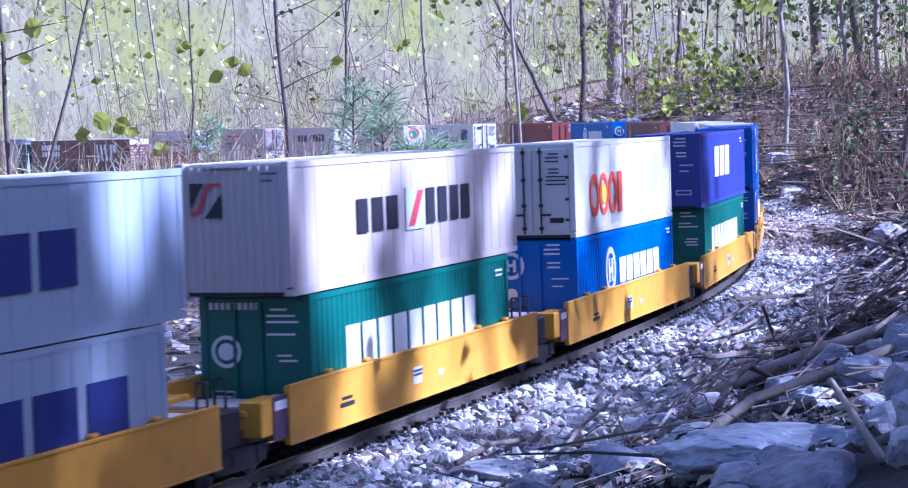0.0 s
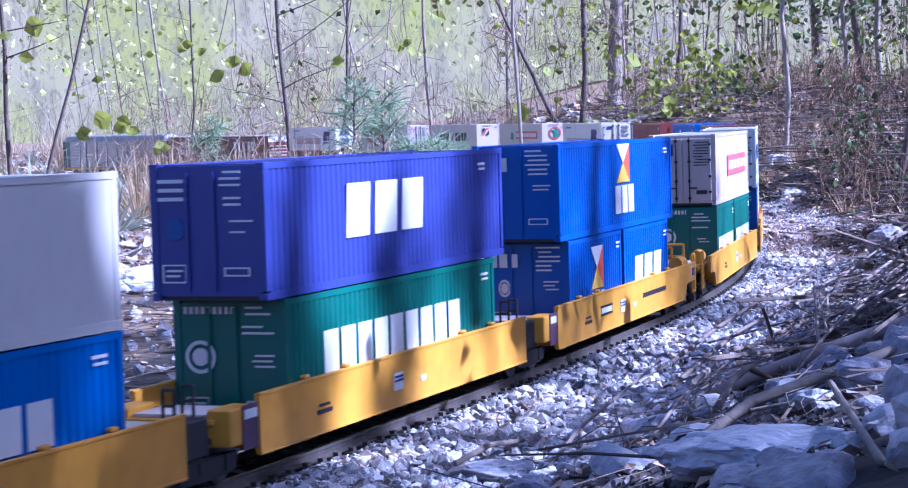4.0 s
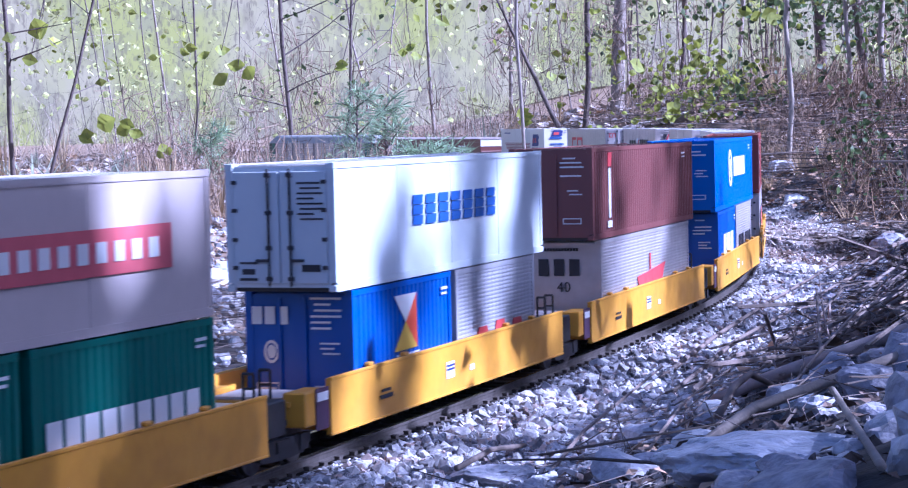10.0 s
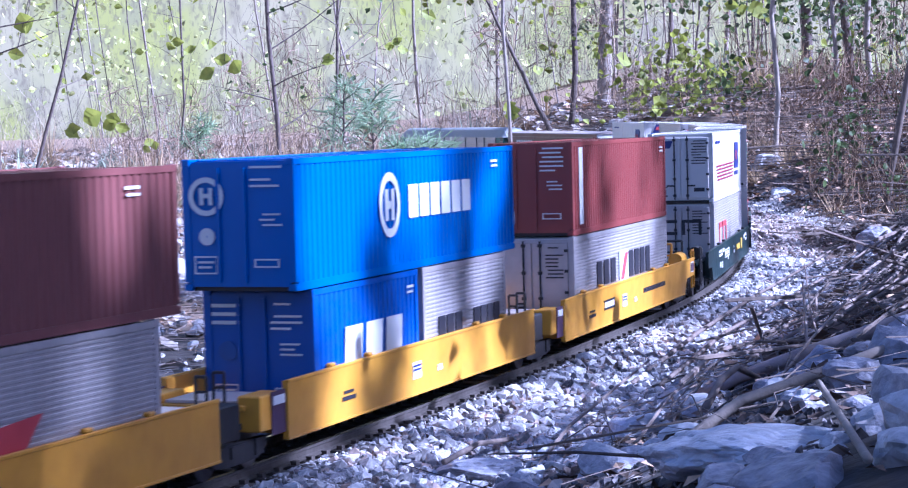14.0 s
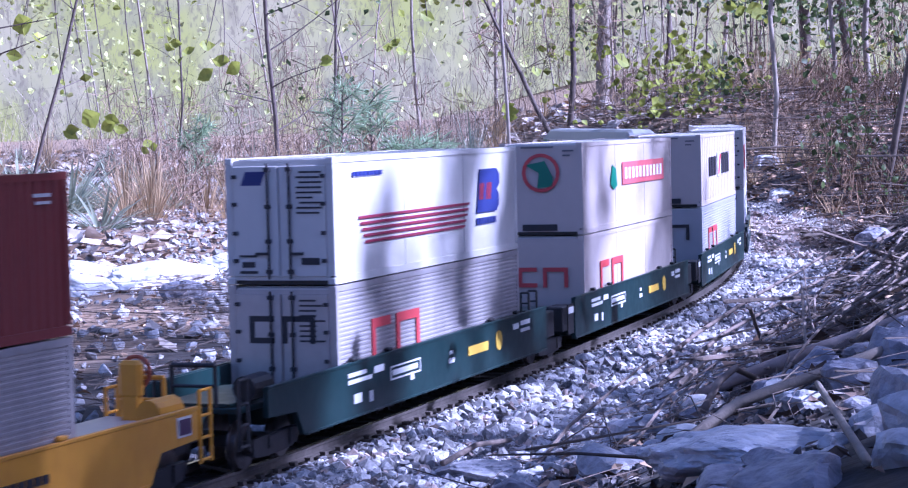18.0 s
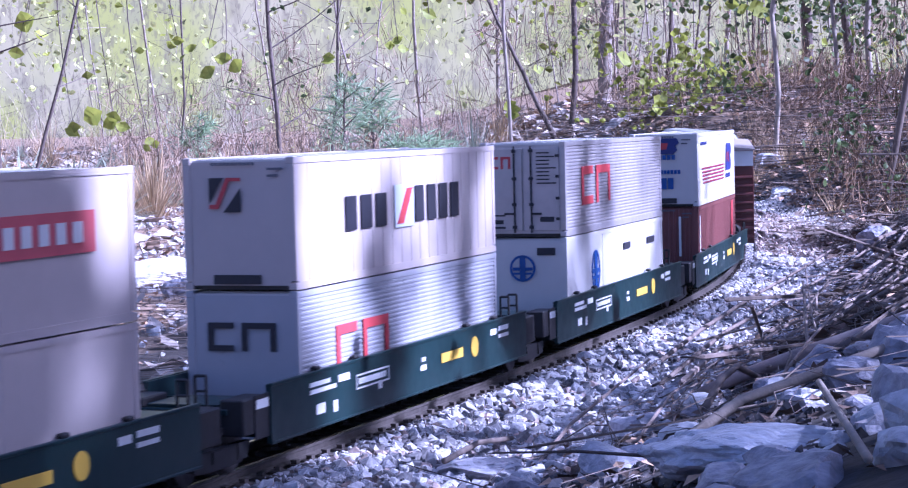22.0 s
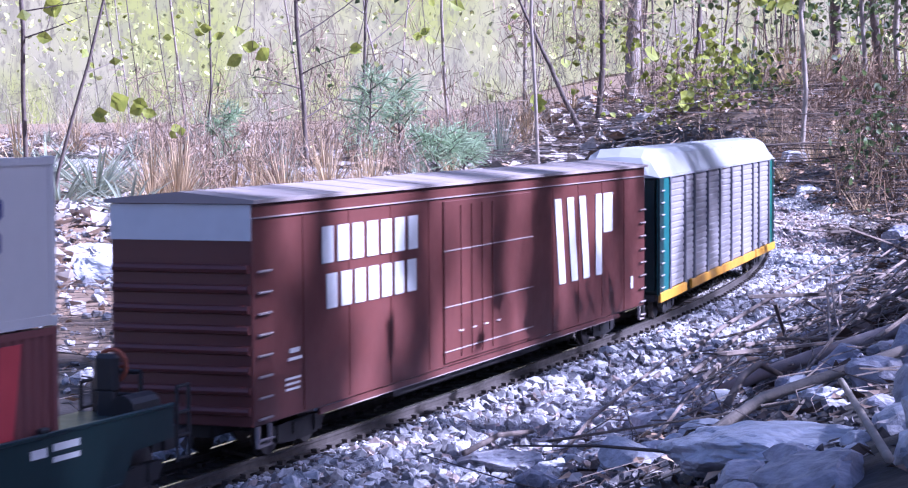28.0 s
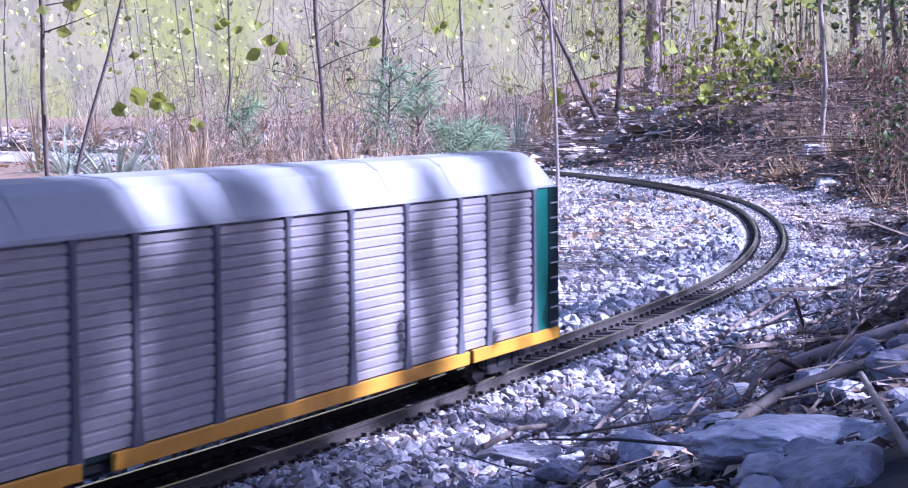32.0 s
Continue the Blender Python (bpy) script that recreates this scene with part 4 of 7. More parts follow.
# ---- rolling stock ----
def truck(parent, x, z=0.0):
    """A two-axle truck: side frames, bolster, wheels on axles."""
    t = part("truck", boxes((x - 0.010, x + 0.010, -0.036, 0.036, 0.012, 0.020)), M["black"], parent, "black two-axle truck")
    for y in (-0.035, 0.031):
        bm = bmesh.new()
        slab(bm, [(x - 0.042, 0.016), (x - 0.030, 0.008), (x - 0.012, 0.007), (x + 0.012, 0.007), (x + 0.030, 0.008), (x + 0.042, 0.016), (x + 0.042, 0.021), (x - 0.042, 0.021)], y, y + 0.004)
        for e in (-0.030, 0.030):
            box(bm, x + e - 0.006, x + e + 0.006, y - 0.0012, y + 0.0052, 0.010, 0.021)
        part("side_frame", bm, M["black"], t)
    for e in (-0.030, 0.030):
        for y in (-0.0245, 0.0245):
            bm = bmesh.new()
            o = 0.0022 if y > 0 else -0.0022
            tube(bm, (x + e, y - o, 0.0158), (x + e, y + o, 0.0158), 0.0156, sides=20)
            tube(bm, (x + e, y - o * 1.5, 0.0158), (x + e, y - o, 0.0158), 0.0176, sides=20)
            part("wheel", bm, M["wheel"], t, smooth=False)
    return t


def coupler(parent, x, sx):
    bm = bmesh.new()
    a, b = sorted((x, x + sx * 0.030))
    box(bm, a, b, -0.004, 0.004, 0.022, 0.028)
    box(bm, min(x + sx * 0.026, x + sx * 0.042), max(x + sx * 0.026, x + sx * 0.042), -0.007, 0.007, 0.018, 0.032)
    part("coupler", bm, M["black"], parent, "black knuckle coupler")


def well_car(label, colour, x_front, x_rear, end_front, end_rear, gold):
    """One unit of an articulated stack car: low sides with a well between them, platforms over the trucks. x runs to its rear."""
    root = tagged(new("well_car"), label, "railway wagon", "well cars of the train")
    m = M[colour]
    y0, y1 = 0.0437, 0.0475
    top, low = 0.0560, 0.0165
    a, b = x_front + (0.020 if end_front else 0.052), x_rear - (0.020 if end_rear else 0.046)
    for sy in (-1, 1):
        bm = bmesh.new()
        pts = [(a, top)]
        pts += [(a, 0.036), (a + 0.045, 0.034), (a + 0.058, low)] if end_front else [(a, low)]
        pts += [(b - 0.058, low), (b - 0.045, 0.034), (b, 0.036)] if end_rear else [(b, low)]
        pts += [(b, top)]
        slab(bm, pts, min(sy * y0, sy * y1), max(sy * y0, sy * y1))
        part("side", bm, m, root)
        e = sorted((sy * (y1 - 0.002), sy * (y1 + 0.0008)))
        part("top_flange", boxes((a, b, e[0], e[1], top - 0.0016, top + 0.0008), bevel=0.0004), m, root)
        part("bottom_flange", boxes((a + (0.06 if end_front else 0), b - (0.06 if end_rear else 0), e[0], e[1], low - 0.0006, low + 0.0012), bevel=0.0003), m, root)
        # guides that stand up beside the container corners
        for x in (-0.19, -0.12, 0.12, 0.19):
            g = sorted((sy * y0, sy * (y1 + 0.0008)))
            part("guide", boxes((x - 0.0042, x + 0.0042, g[0], g[1], top + 0.0008, top + 0.0036), bevel=0.0008), m if gold else M["black"], root)
        # panels and stencils on the outside
        o = sorted((sy * (y1 + 0.0002), sy * (y1 + 0.0008)))
        if gold:
            pieces("stencil", boxes((-0.175 * 1, -0.150, *o, 0.030, 0.033), (-0.172, -0.154, *o, 0.035, 0.037)), M["mark_black"], root, "dark stencil lines")
            pieces("stencil", boxes((-0.035, -0.017, *o, 0.029, 0.042)), M["mark_white"], root, "white stencil panel")
            p = sorted((sy * (y1 + 0.0008), sy * (y1 + 0.0014)))
            pieces("stencil", boxes((-0.034, -0.018, *p, 0.0385, 0.0400), (-0.034, -0.018, *p, 0.0355, 0.0370)), M["mark_navy"], root, "dark lines on the panel")
            pieces("stencil", boxes((0.020, 0.030, *o, 0.030, 0.0345)), M["mark_white"], root, "small white stencil")
            if end_rear:
                bm = bmesh.new()
                letters(bm, 14, 0.065, 0.175, 0.036, 0.041, 0.0)
                for v in bm.verts:
                    v.co.y = sy * (y1 + 0.0003) + (v.co.y - 0.0003) * sy
                tagged(part("stencil", bm, M["mark_black"], root, "dark stencilled words"), kind="stuff")
                pieces("stencil", boxes((-0.115, -0.070, *o, 0.0405, 0.0425), (-0.115, -0.070, *o, 0.0325, 0.0345)), M["mark_black"], root, "black framed panel")
                pieces("stencil", boxes((-0.112, -0.073, *o, 0.0348, 0.0402)), M["mark_white"], root, "white number panel")
            if end_rear:
                pieces("stencil", boxes((b - 0.026, b - 0.009, *o, 0.0400, 0.0525)), M["mark_white"], root, "white framed plate")
                pieces("stencil", boxes((b - 0.0245, b - 0.0105, *sorted((sy * (y1 + 0.0008), sy * (y1 + 0.0014))), 0.0415, 0.0510)), M["plum"], root, "dark plate in a white frame")
        else:
            pieces("stencil", boxes((-0.122, -0.058, *o, 0.0440, 0.0452), (-0.122, -0.058, *o, 0.0345, 0.0357), (-0.122, -0.1208, *o, 0.0358, 0.0439), (-0.0592, -0.058, *o, 0.0358, 0.0439)), M["mark_white"], root, "white frame of a number panel")
            bm = bmesh.new()
            letters(bm, 9, -0.117, -0.063, 0.0378, 0.0420, 0.0)
            for v in bm.verts:
                v.co.y = sy * (y1 + 0.0003) + (v.co.y - 0.0003) * sy
            tagged(part("stencil", bm, M["mark_white"], root, "white number bars"), kind="stuff")
            pieces("stencil", boxes((-0.165, -0.158, *o, 0.024, 0.032)), M["mark_white"], root, "white stencils")
            pieces("stencil", boxes((-0.205, -0.170, *o, 0.046, 0.049), (-0.205, -0.160, *o, 0.041, 0.044), (-0.155, -0.135, *o, 0.044, 0.049), (-0.195, -0.180, *o, 0.026, 0.033), (0.010, 0.018, *o, 0.040, 0.043),
                                  (0.008, 0.020, *o, 0.033, 0.037), (-0.080, -0.073, *o, 0.030, 0.036), (0.175, 0.190, *o, 0.044, 0.049), (0.196, 0.222, *o, 0.046, 0.050), (0.196, 0.222, *o, 0.040, 0.043)), M["mark_white"], root, "white stencils")
            pieces("stencil", boxes((0.055, 0.105, *o, 0.034, 0.0415)), M["mark_gold"], root, "yellow stencil panel")
            bm = bmesh.new()
            tube(bm, (0.135, o[0], 0.039), (0.135, o[1], 0.039), 0.0085, sides=18)
            part("stencil", bm, M["mark_gold"], root, "round yellow emblem")
    # well floor and cross members
    part("well_floor", boxes((-0.24, 0.24, -y0, y0, 0.0170, FLOOR)), M["black"], root, "dark well floor")
    for x in (-0.247, 0.243):
        part("bulkhead", boxes((x, x + 0.004, -y0, y0, 0.017, 0.0440)), m, root)
    # end platforms and gear
    for sx, joint, ending in ((-1, x_front, end_front), (1, x_rear, end_rear)):
        j = abs(joint)
        p0, p1 = (0.252, j - 0.012) if not ending else (0.252, j - 0.002)
        e = sorted((sx * p0, sx * p1))
        part("platform", boxes((e[0], e[1], -0.034, 0.034, 0.0400, 0.0440), bevel=0.0006), m, root)
        part("platform_plate", boxes((e[0] + 0.004, e[1] - 0.004, -0.026, 0.026, 0.0445, 0.0465)), M["cream"] if gold else M["forest"], root, "worn pale platform plate" if gold else "")
        if not ending:
            for sy in (-1, 1):
                q = sorted((sx * (abs(a if sx < 0 else b) + 0.002), sx * (j - 0.014)))
                w = sorted((sy * 0.028, sy * 0.0450))
                part("end_box", boxes((q[0], q[1], w[0], w[1], 0.026, 0.0500), bevel=0.0010), m if gold and sx < 0 else M["black"], root)
                o = sorted((sy * 0.0452, sy * 0.0460))
                if sx < 0:
                    part("end_plate", boxes((q[0] + 0.016, q[1] + 0.002, o[0], o[1], 0.022, 0.0510)), M["plum"] if gold else M["black"], root, "dark end plate")
                    o2 = sorted((sy * 0.0461, sy * 0.0466))
                    pieces("stencil", boxes((q[0] + 0.0175, q[1], *o2, 0.042, 0.048)), M["mark_white"], root, "white stencil")
            bm = bmesh.new()
            for y in (-0.020, -0.012):
                tube(bm, (sx * (j - 0.012), y, 0.040), (sx * (j - 0.012), y, 0.066), 0.0011)
            tube(bm, (sx * (j - 0.012), -0.020, 0.066), (sx * (j - 0.012), -0.012, 0.066), 0.0011)
            tube(bm, (sx * (j - 0.012), -0.020, 0.056), (sx * (j - 0.012), -0.012, 0.056), 0.0009)
            part("grab_iron", bm, M["black"], root, "black grab iron")
            part("hose", boxes((min(sx * (j - 0.03), sx * (j - 0.004)), max(sx * (j - 0.03), sx * (j - 0.004)), -0.031, -0.028, 0.028, 0.032)), M["black"], root)
        else:
            col = m if gold else M["black"]
            for y in (-0.040, 0.028):
                bm = bmesh.new()
                for x in (j - 0.004, j + 0.010):
                    tube(bm, (sx * x, y, 0.018), (sx * x, y, 0.064), 0.0013)
                for z in (0.020, 0.034, 0.048, 0.064):
                    tube(bm, (sx * (j - 0.004), y, z), (sx * (j + 0.010), y, z), 0.0011)
                part("ladder", bm, col, root)
            bm = bmesh.new()
            tube(bm, (sx * (j - 0.050), -0.030, 0.055), (sx * (j - 0.020), -0.030, 0.055), 0.0085, sides=14)
            part("air_tank", bm, col, root)
            bm = bmesh.new()
            for y in (-0.016, 0.016):
                tube(bm, (sx * (j - 0.006), y, 0.044), (sx * (j - 0.006), y, 0.072), 0.0016)
            tube(bm, (sx * (j - 0.006), -0.016, 0.072), (sx * (j - 0.006), 0.016, 0.072), 0.0016)
            tube(bm, (sx * (j - 0.006), -0.016, 0.058), (sx * (j - 0.006), 0.016, 0.058), 0.0012)
            part("end_rail", bm, col, root)
            if sx > 0:
                bm = bmesh.new()
                ringpts = [(sx * (j - 0.012), 0.010 * math.cos(k * math.tau / 14), 0.076 + 0.010 * math.sin(k * math.tau / 14)) for k in range(15)]
                for p, q in zip(ringpts, ringpts[1:]):
                    tube(bm, p, q, 0.0014, sides=6)
                tube(bm, ringpts[0], ringpts[7], 0.0010, sides=6)
                tube(bm, (sx * (j - 0.012), 0, 0.044), (sx * (j - 0.012), 0, 0.076), 0.0014, sides=6)
                part("brake_wheel", bm, M["rust"], root, "rusty red brake wheel")
                part("brake_housing", boxes((sx * (j - 0.022), sx * (j - 0.014), -0.008, 0.008, 0.060, 0.084), bevel=0.0025), col, root)
                part("brake_stand", boxes((sx * (j - 0.022), sx * (j - 0.014), -0.006, 0.006, 0.044, 0.062), bevel=0.001), col, root)
            coupler(root, sx * (j - 0.004), sx)
    truck(root, x_rear - (0.055 if end_rear else 0.0))
    if end_front:
        truck(root, x_front + 0.055)
    else:
        part("drawbar", boxes((x_front - 0.004, -0.25, -0.006, 0.006, 0.024, 0.034)), M["black"], root)
    return root


def boxcar():
    root = tagged(new("boxcar"), "long brown boxcar with white word marks and ribbed ends", "railway wagon")
    L, w, z0, z1 = 0.934, 0.0505, 0.0290, 0.1715
    m = M["boxcar"]
    part("body", boxes((-L / 2, L / 2, -w, w, z0, z1), bevel=0.0008), m, root)
    # roof with overhang, seams and a raised middle
    bm = bmesh.new()
    prof = [(-w - 0.003, z1), (w + 0.003, z1), (w + 0.003, z1 + 0.0025), (0, z1 + 0.0075), (-w - 0.003, z1 + 0.0025)]
    ends = [[bm.verts.new((x, y, z)) for y, z in prof] for x in (-L / 2 - 0.004, L / 2 + 0.004)]
    bm.faces.new(ends[0])
    bm.faces.new(ends[1][::-1])
    for k in range(5):
        j = (k + 1) % 5
        bm.faces.new((ends[0][k], ends[0][j], ends[1][j], ends[1][k]))
    part("roof", bm, M["roof_tan"], root, "dusty pale roof")
    for k in range(17):
        x = -L / 2 + 0.02 + (L - 0.04) * k / 16
        bm = bmesh.new()
        for sy in (-1, 1):
            v = [(x - 0.002, sy * (w + 0.002), z1 + 0.003), (x + 0.002, sy * (w + 0.002), z1 + 0.003), (x + 0.002, 0, z1 + 0.0085), (x - 0.002, 0, z1 + 0.0085)]
            bm.faces.new([bm.verts.new(p) for p in v])
            bm.faces.new([bm.verts.new((p[0], p[1], p[2] - 0.0015)) for p in v])
        part("roof_seam", bm, M["roof_tan"], root)
    for sy in (-1, 1):
        y = sorted((sy * w, sy * (w + 0.0016)))
        part("eave", boxes((-L / 2, L / 2, *y, z1 - 0.0096, z1 - 0.0088)), M["roof_tan"], root, "thin pale line below the eave")
        part("sill", boxes((-L / 2 + 0.10, L / 2 - 0.10, *y, 0.0245, 0.0290)), m, root)
        part("sill_line", boxes((-L / 2 + 0.13, L / 2 - 0.12, *sorted((sy * (w + 0.0016), sy * (w + 0.0020))), 0.0244, 0.0250)), M["roof_tan"], root, "thin pale sill line")
        for k in range(1, 12):
            if k in (5, 6, 7):
                continue
            x = -L / 2 + L * k / 12
            part("side_seam", boxes((x - 0.0008, x + 0.0008, *sorted((sy * w, sy * (w + 0.0005))), z0 + 0.002, z1 - 0.011)), m, root)
        # plug door with rods
        dx0, dx1 = sorted((sy * 0.126, -sy * 0.090))
        door = part("door", boxes((dx0, dx1, *sorted((sy * w, sy * (w + 0.0020))), z0 + 0.003, z1 - 0.012), bevel=0.0006), m, root)
        for x in (dx0 + 0.035, dx0 + 0.060, dx0 + 0.085, dx0 + 0.11):
            bm = bmesh.new()
            tube(bm, (x, sy * (w + 0.0028), z0 + 0.006), (x, sy * (w + 0.0028), z1 - 0.016), 0.0005, sides=6)
            part("door_rod", bm, m, door)
        for z in (z0 + 0.012, z0 + 0.047, z0 + 0.091):
            part("door_rail", boxes((dx0 - 0.002, dx1 + 0.002, *sorted((sy * (w + 0.0018), sy * (w + 0.0028))), z, z + 0.0009)), M["roof_tan"], door, "pale door rail")
        for k in range(4):
            x = dx0 + 0.03 + 0.03 * k
            part("latch", boxes((x, x + 0.010, *sorted((sy * (w + 0.0020), sy * (w + 0.0030))), 0.0550, 0.0562)), M["cream"], door)
        # ladders at both corners
        for x in (-L / 2 + 0.004, L / 2 - 0.024):
            for k in range(9):
                z = 0.020 + 0.0135 * k
                bm = bmesh.new()
                tube(bm, (x, sy * (w + 0.0022), z), (x + 0.020, sy * (w + 0.0022), z), 0.0009, sides=6)
                part("rung", bm, M["roof_tan"], root)
            part("stirrup", boxes((x, x + 0.002, *sorted((sy * (w - 0.001), sy * (w + 0.0014))), 0.016, z0), (x + 0.018, x + 0.020, *sorted((sy * (w - 0.001), sy * (w + 0.0014))), 0.016, z0), (x, x + 0.020, *sorted((sy * (w - 0.001), sy * (w + 0.0014))), 0.0150, 0.0165)), M["roof_tan"], root)
        # word marks as bars
        for n, a, b, lo, hi, fill in ((7, -0.360, -0.174, 0.1265, 0.1515, 0.72), (7, -0.353, -0.178, 0.0950, 0.1190, 0.72)):
            bm = bmesh.new()
            letters(bm, n, a, b, lo, hi, 0.0, fill=fill)
            for v in bm.verts:
                v.co = (v.co.x * -sy, sy * (w + 0.0010) + (v.co.y - 0.0003) * sy, v.co.z)
            pieces("marking", bm, M["mark_white"], root)
        bm = bmesh.new()
        zz = (0.072, 0.150)
        for p, e in ((0.158, -0.014), (0.196, -0.014), (0.234, -0.014)):
            slab(bm, [(p, zz[1]), (p + 0.019, zz[1]), (p + 0.019 - e, zz[0]), (p - e, zz[0])], 0.0, 0.0006)
        slab(bm, [(0.288, zz[0]), (0.307, zz[0]), (0.307, zz[1]), (0.288, zz[1])], 0.0, 0.0006)
        slab(bm, [(0.314, 0.112), (0.345, 0.112), (0.345, zz[1]), (0.314, zz[1])], 0.0, 0.0006)
        for v in bm.verts:
            v.co = (v.co.x * -sy, sy * (w + 0.0010) + (v.co.y - 0.0003) * sy, v.co.z)
        pieces("marking", bm, M["mark_white"], root)
        o = sorted((sy * (w + 0.0004), sy * (w + 0.0010)))
        rows = [(-0.416, -0.394, 0.066, 0.068), (-0.413, -0.398, 0.071, 0.074), (-0.420, -0.396, 0.0535, 0.0550), (-0.420, -0.398, 0.0500, 0.0515), (-0.420, -0.398, 0.0465, 0.0480), (0.055, 0.080, 0.137, 0.139), (0.055, 0.078, 0.133, 0.135), (0.410, 0.420, 0.050, 0.062)]
        pieces("data_panel", boxes(*[(*sorted((r[0] * -sy, r[1] * -sy)), *o, r[2], r[3]) for r in rows]), M["mark_white"], root, "small white data lines")
    for sx in (-1, 1):
        for k in range(8):
            z = z0 + 0.010 + 0.0130 * k
            bm = bmesh.new()
            tube(bm, (sx * (L / 2 + 0.0008), -w + 0.002, z), (sx * (L / 2 + 0.0008), w - 0.002, z), 0.0030, sides=8)
            part("end_rib", bm, m, root)
        a = sorted((sx * L / 2, sx * (L / 2 + 0.0016)))
        part("end_band", boxes((a[0], a[1], -w + 0.0005, w - 0.0005, 0.1480, z1 - 0.0005)), M["mark_white"], root, "cream band across the top of the end")
        coupler(root, sx * (L / 2 - 0.004), sx)
        truck(root, sx * 0.365)
    part("underframe", boxes((-L / 2 + 0.02, L / 2 - 0.02, -0.010, 0.010, 0.018, 0.0288), (-0.18, 0.18, -0.030, 0.030, 0.012, 0.0240)), M["black"], root)
    return root


def autorack():
    root = tagged(new("autorack"), "silver ribbed covered autorack with teal ends and yellow sill", "railway wagon")
    L, w, z0, z1, zr = 0.952, 0.0465, 0.0360, 0.1580, 0.1900
    # end walls in dark green: the ends' shade is in the paint
    part("core", boxes((-L / 2 + 0.012, L / 2 - 0.012, -w + 0.003, w - 0.003, z0 - 0.004, z1)), M["forest"], root, "end walls darkened to look shaded")
    posts = [L / 2 - q for q in (0.889, 0.790, 0.724, 0.626, 0.529, 0.431, 0.334, 0.229, 0.168, 0.061)]
    for sy in (-1, 1):
        # ribbed panels between the posts
        for a, b in zip(posts, posts[1:]):
            bm = bmesh.new()
            rows, n = [], 17
            p = (z1 - z0) / n
            for k in range(n):
                z = z0 + k * p
                rows += [(z, 0.0), (z + 0.62 * p, 0.0), (z + 0.72 * p, -0.0014), (z + 0.92 * p, -0.0014)]
            rows.append((z1, 0.0))
            vs = [(bm.verts.new((a, sy * (w - 0.001 + d), z)), bm.verts.new((b, sy * (w - 0.001 + d), z))) for z, d in rows]
            for u, v in zip(vs, vs[1:]):
                bm.faces.new((u[0], u[1], v[1], v[0]))
            part("side_panel", bm, M["silver"], root)
        for x in posts:
            bm = bmesh.new()
            post = [(x - 0.0068, z0 - 0.003), (x + 0.0068, z0 - 0.003), (x + 0.0030, z0 + 0.022), (x + 0.0026, z1 - 0.006), (x + 0.0050, z1), (x - 0.0050, z1), (x - 0.0026, z1 - 0.006), (x - 0.0030, z0 + 0.022)]
            slab(bm, post, *sorted((sy * (w - 0.002), sy * (w + 0.0012))))
            part("post", bm, M["post"], root, "dark grey tapered upright post")
        # teal corner panels, the rear ones with shade put in as darker green, and end ladders
        for sx in (-1, 1):
            a, b = sorted((sx * 0.4145, sx * (L / 2)))
            part("corner_panel", boxes((a, b, *sorted((sy * (w - 0.003), sy * (w - 0.0005))), z0 - 0.004, z1)), M["teal" if sx < 0 else "green"], root, "teal corner panel" if sx < 0 else "teal corner panel darkened to look shaded")
            q = sorted((sx * (L / 2 - 0.024), sx * (L / 2 + 0.0004)))
            part("ladder_plate", boxes((*q, *sorted((sy * (w - 0.002), sy * (w + 0.0002))), z0 - 0.003, z1 - 0.001)), M["forest"], root, "dark ladder plate")
            for k in range(9):
                bm = bmesh.new()
                z = z0 + 0.004 + 0.013 * k
                tube(bm, (sx * (L / 2 - 0.022), sy * (w + 0.0012), z), (sx * (L / 2 - 0.004), sy * (w + 0.0012), z), 0.0009, sides=6)
                part("rung", bm, M["silver"], root)
        # sill in lengths with gaps
        for a, b in ((-L / 2, -0.310), (-0.275, 0.262), (0.272, L / 2)):
            part("sill", boxes((a, b, *sorted((sy * (w - 0.002), sy * (w + 0.0016))), 0.0245, 0.0350), bevel=0.0006), M["yellow"], root, "yellow side sill")
        part("top_rail", boxes((-0.42, 0.42, *sorted((sy * (w - 0.002), sy * (w + 0.0014))), z1 - 0.0005, z1 + 0.0015)), M["grey"], root)
    # domed roof, its ends chamfered
    prof = [(-w - 0.001, z1), (-w - 0.001, z1 + 0.002), (-w + 0.012, zr - 0.008), (-w + 0.022, zr - 0.002), (0, zr), (w - 0.022, zr - 0.002), (w - 0.012, zr - 0.008), (w + 0.001, z1 + 0.002), (w + 0.001, z1)]
    cuts = [(-L / 2 - 0.003, 0.12), (-L / 2 + 0.010, 0.70), (-L / 2 + 0.030, 1.0)] + [(-L / 2 + 0.03 + (L - 0.06) * k / 16, 1.0) for k in range(1, 16)] + [(L / 2 - 0.030, 1.0), (L / 2 - 0.010, 0.70), (L / 2 + 0.003, 0.12)]
    bm = bmesh.new()
    loops = []
    for x, f in cuts:
        loops.append([bm.verts.new((x, y, z1 + (z - z1) * f)) for y, z in prof])
    for u, v in zip(loops, loops[1:]):
        for k in range(len(prof) - 1):
            bm.faces.new((u[k], v[k], v[k + 1], u[k + 1]))
    bm.faces.new(loops[0][::-1])
    bm.faces.new(loops[-1])
    part("roof", bm, M["rack_roof"], root, "pale domed roof")
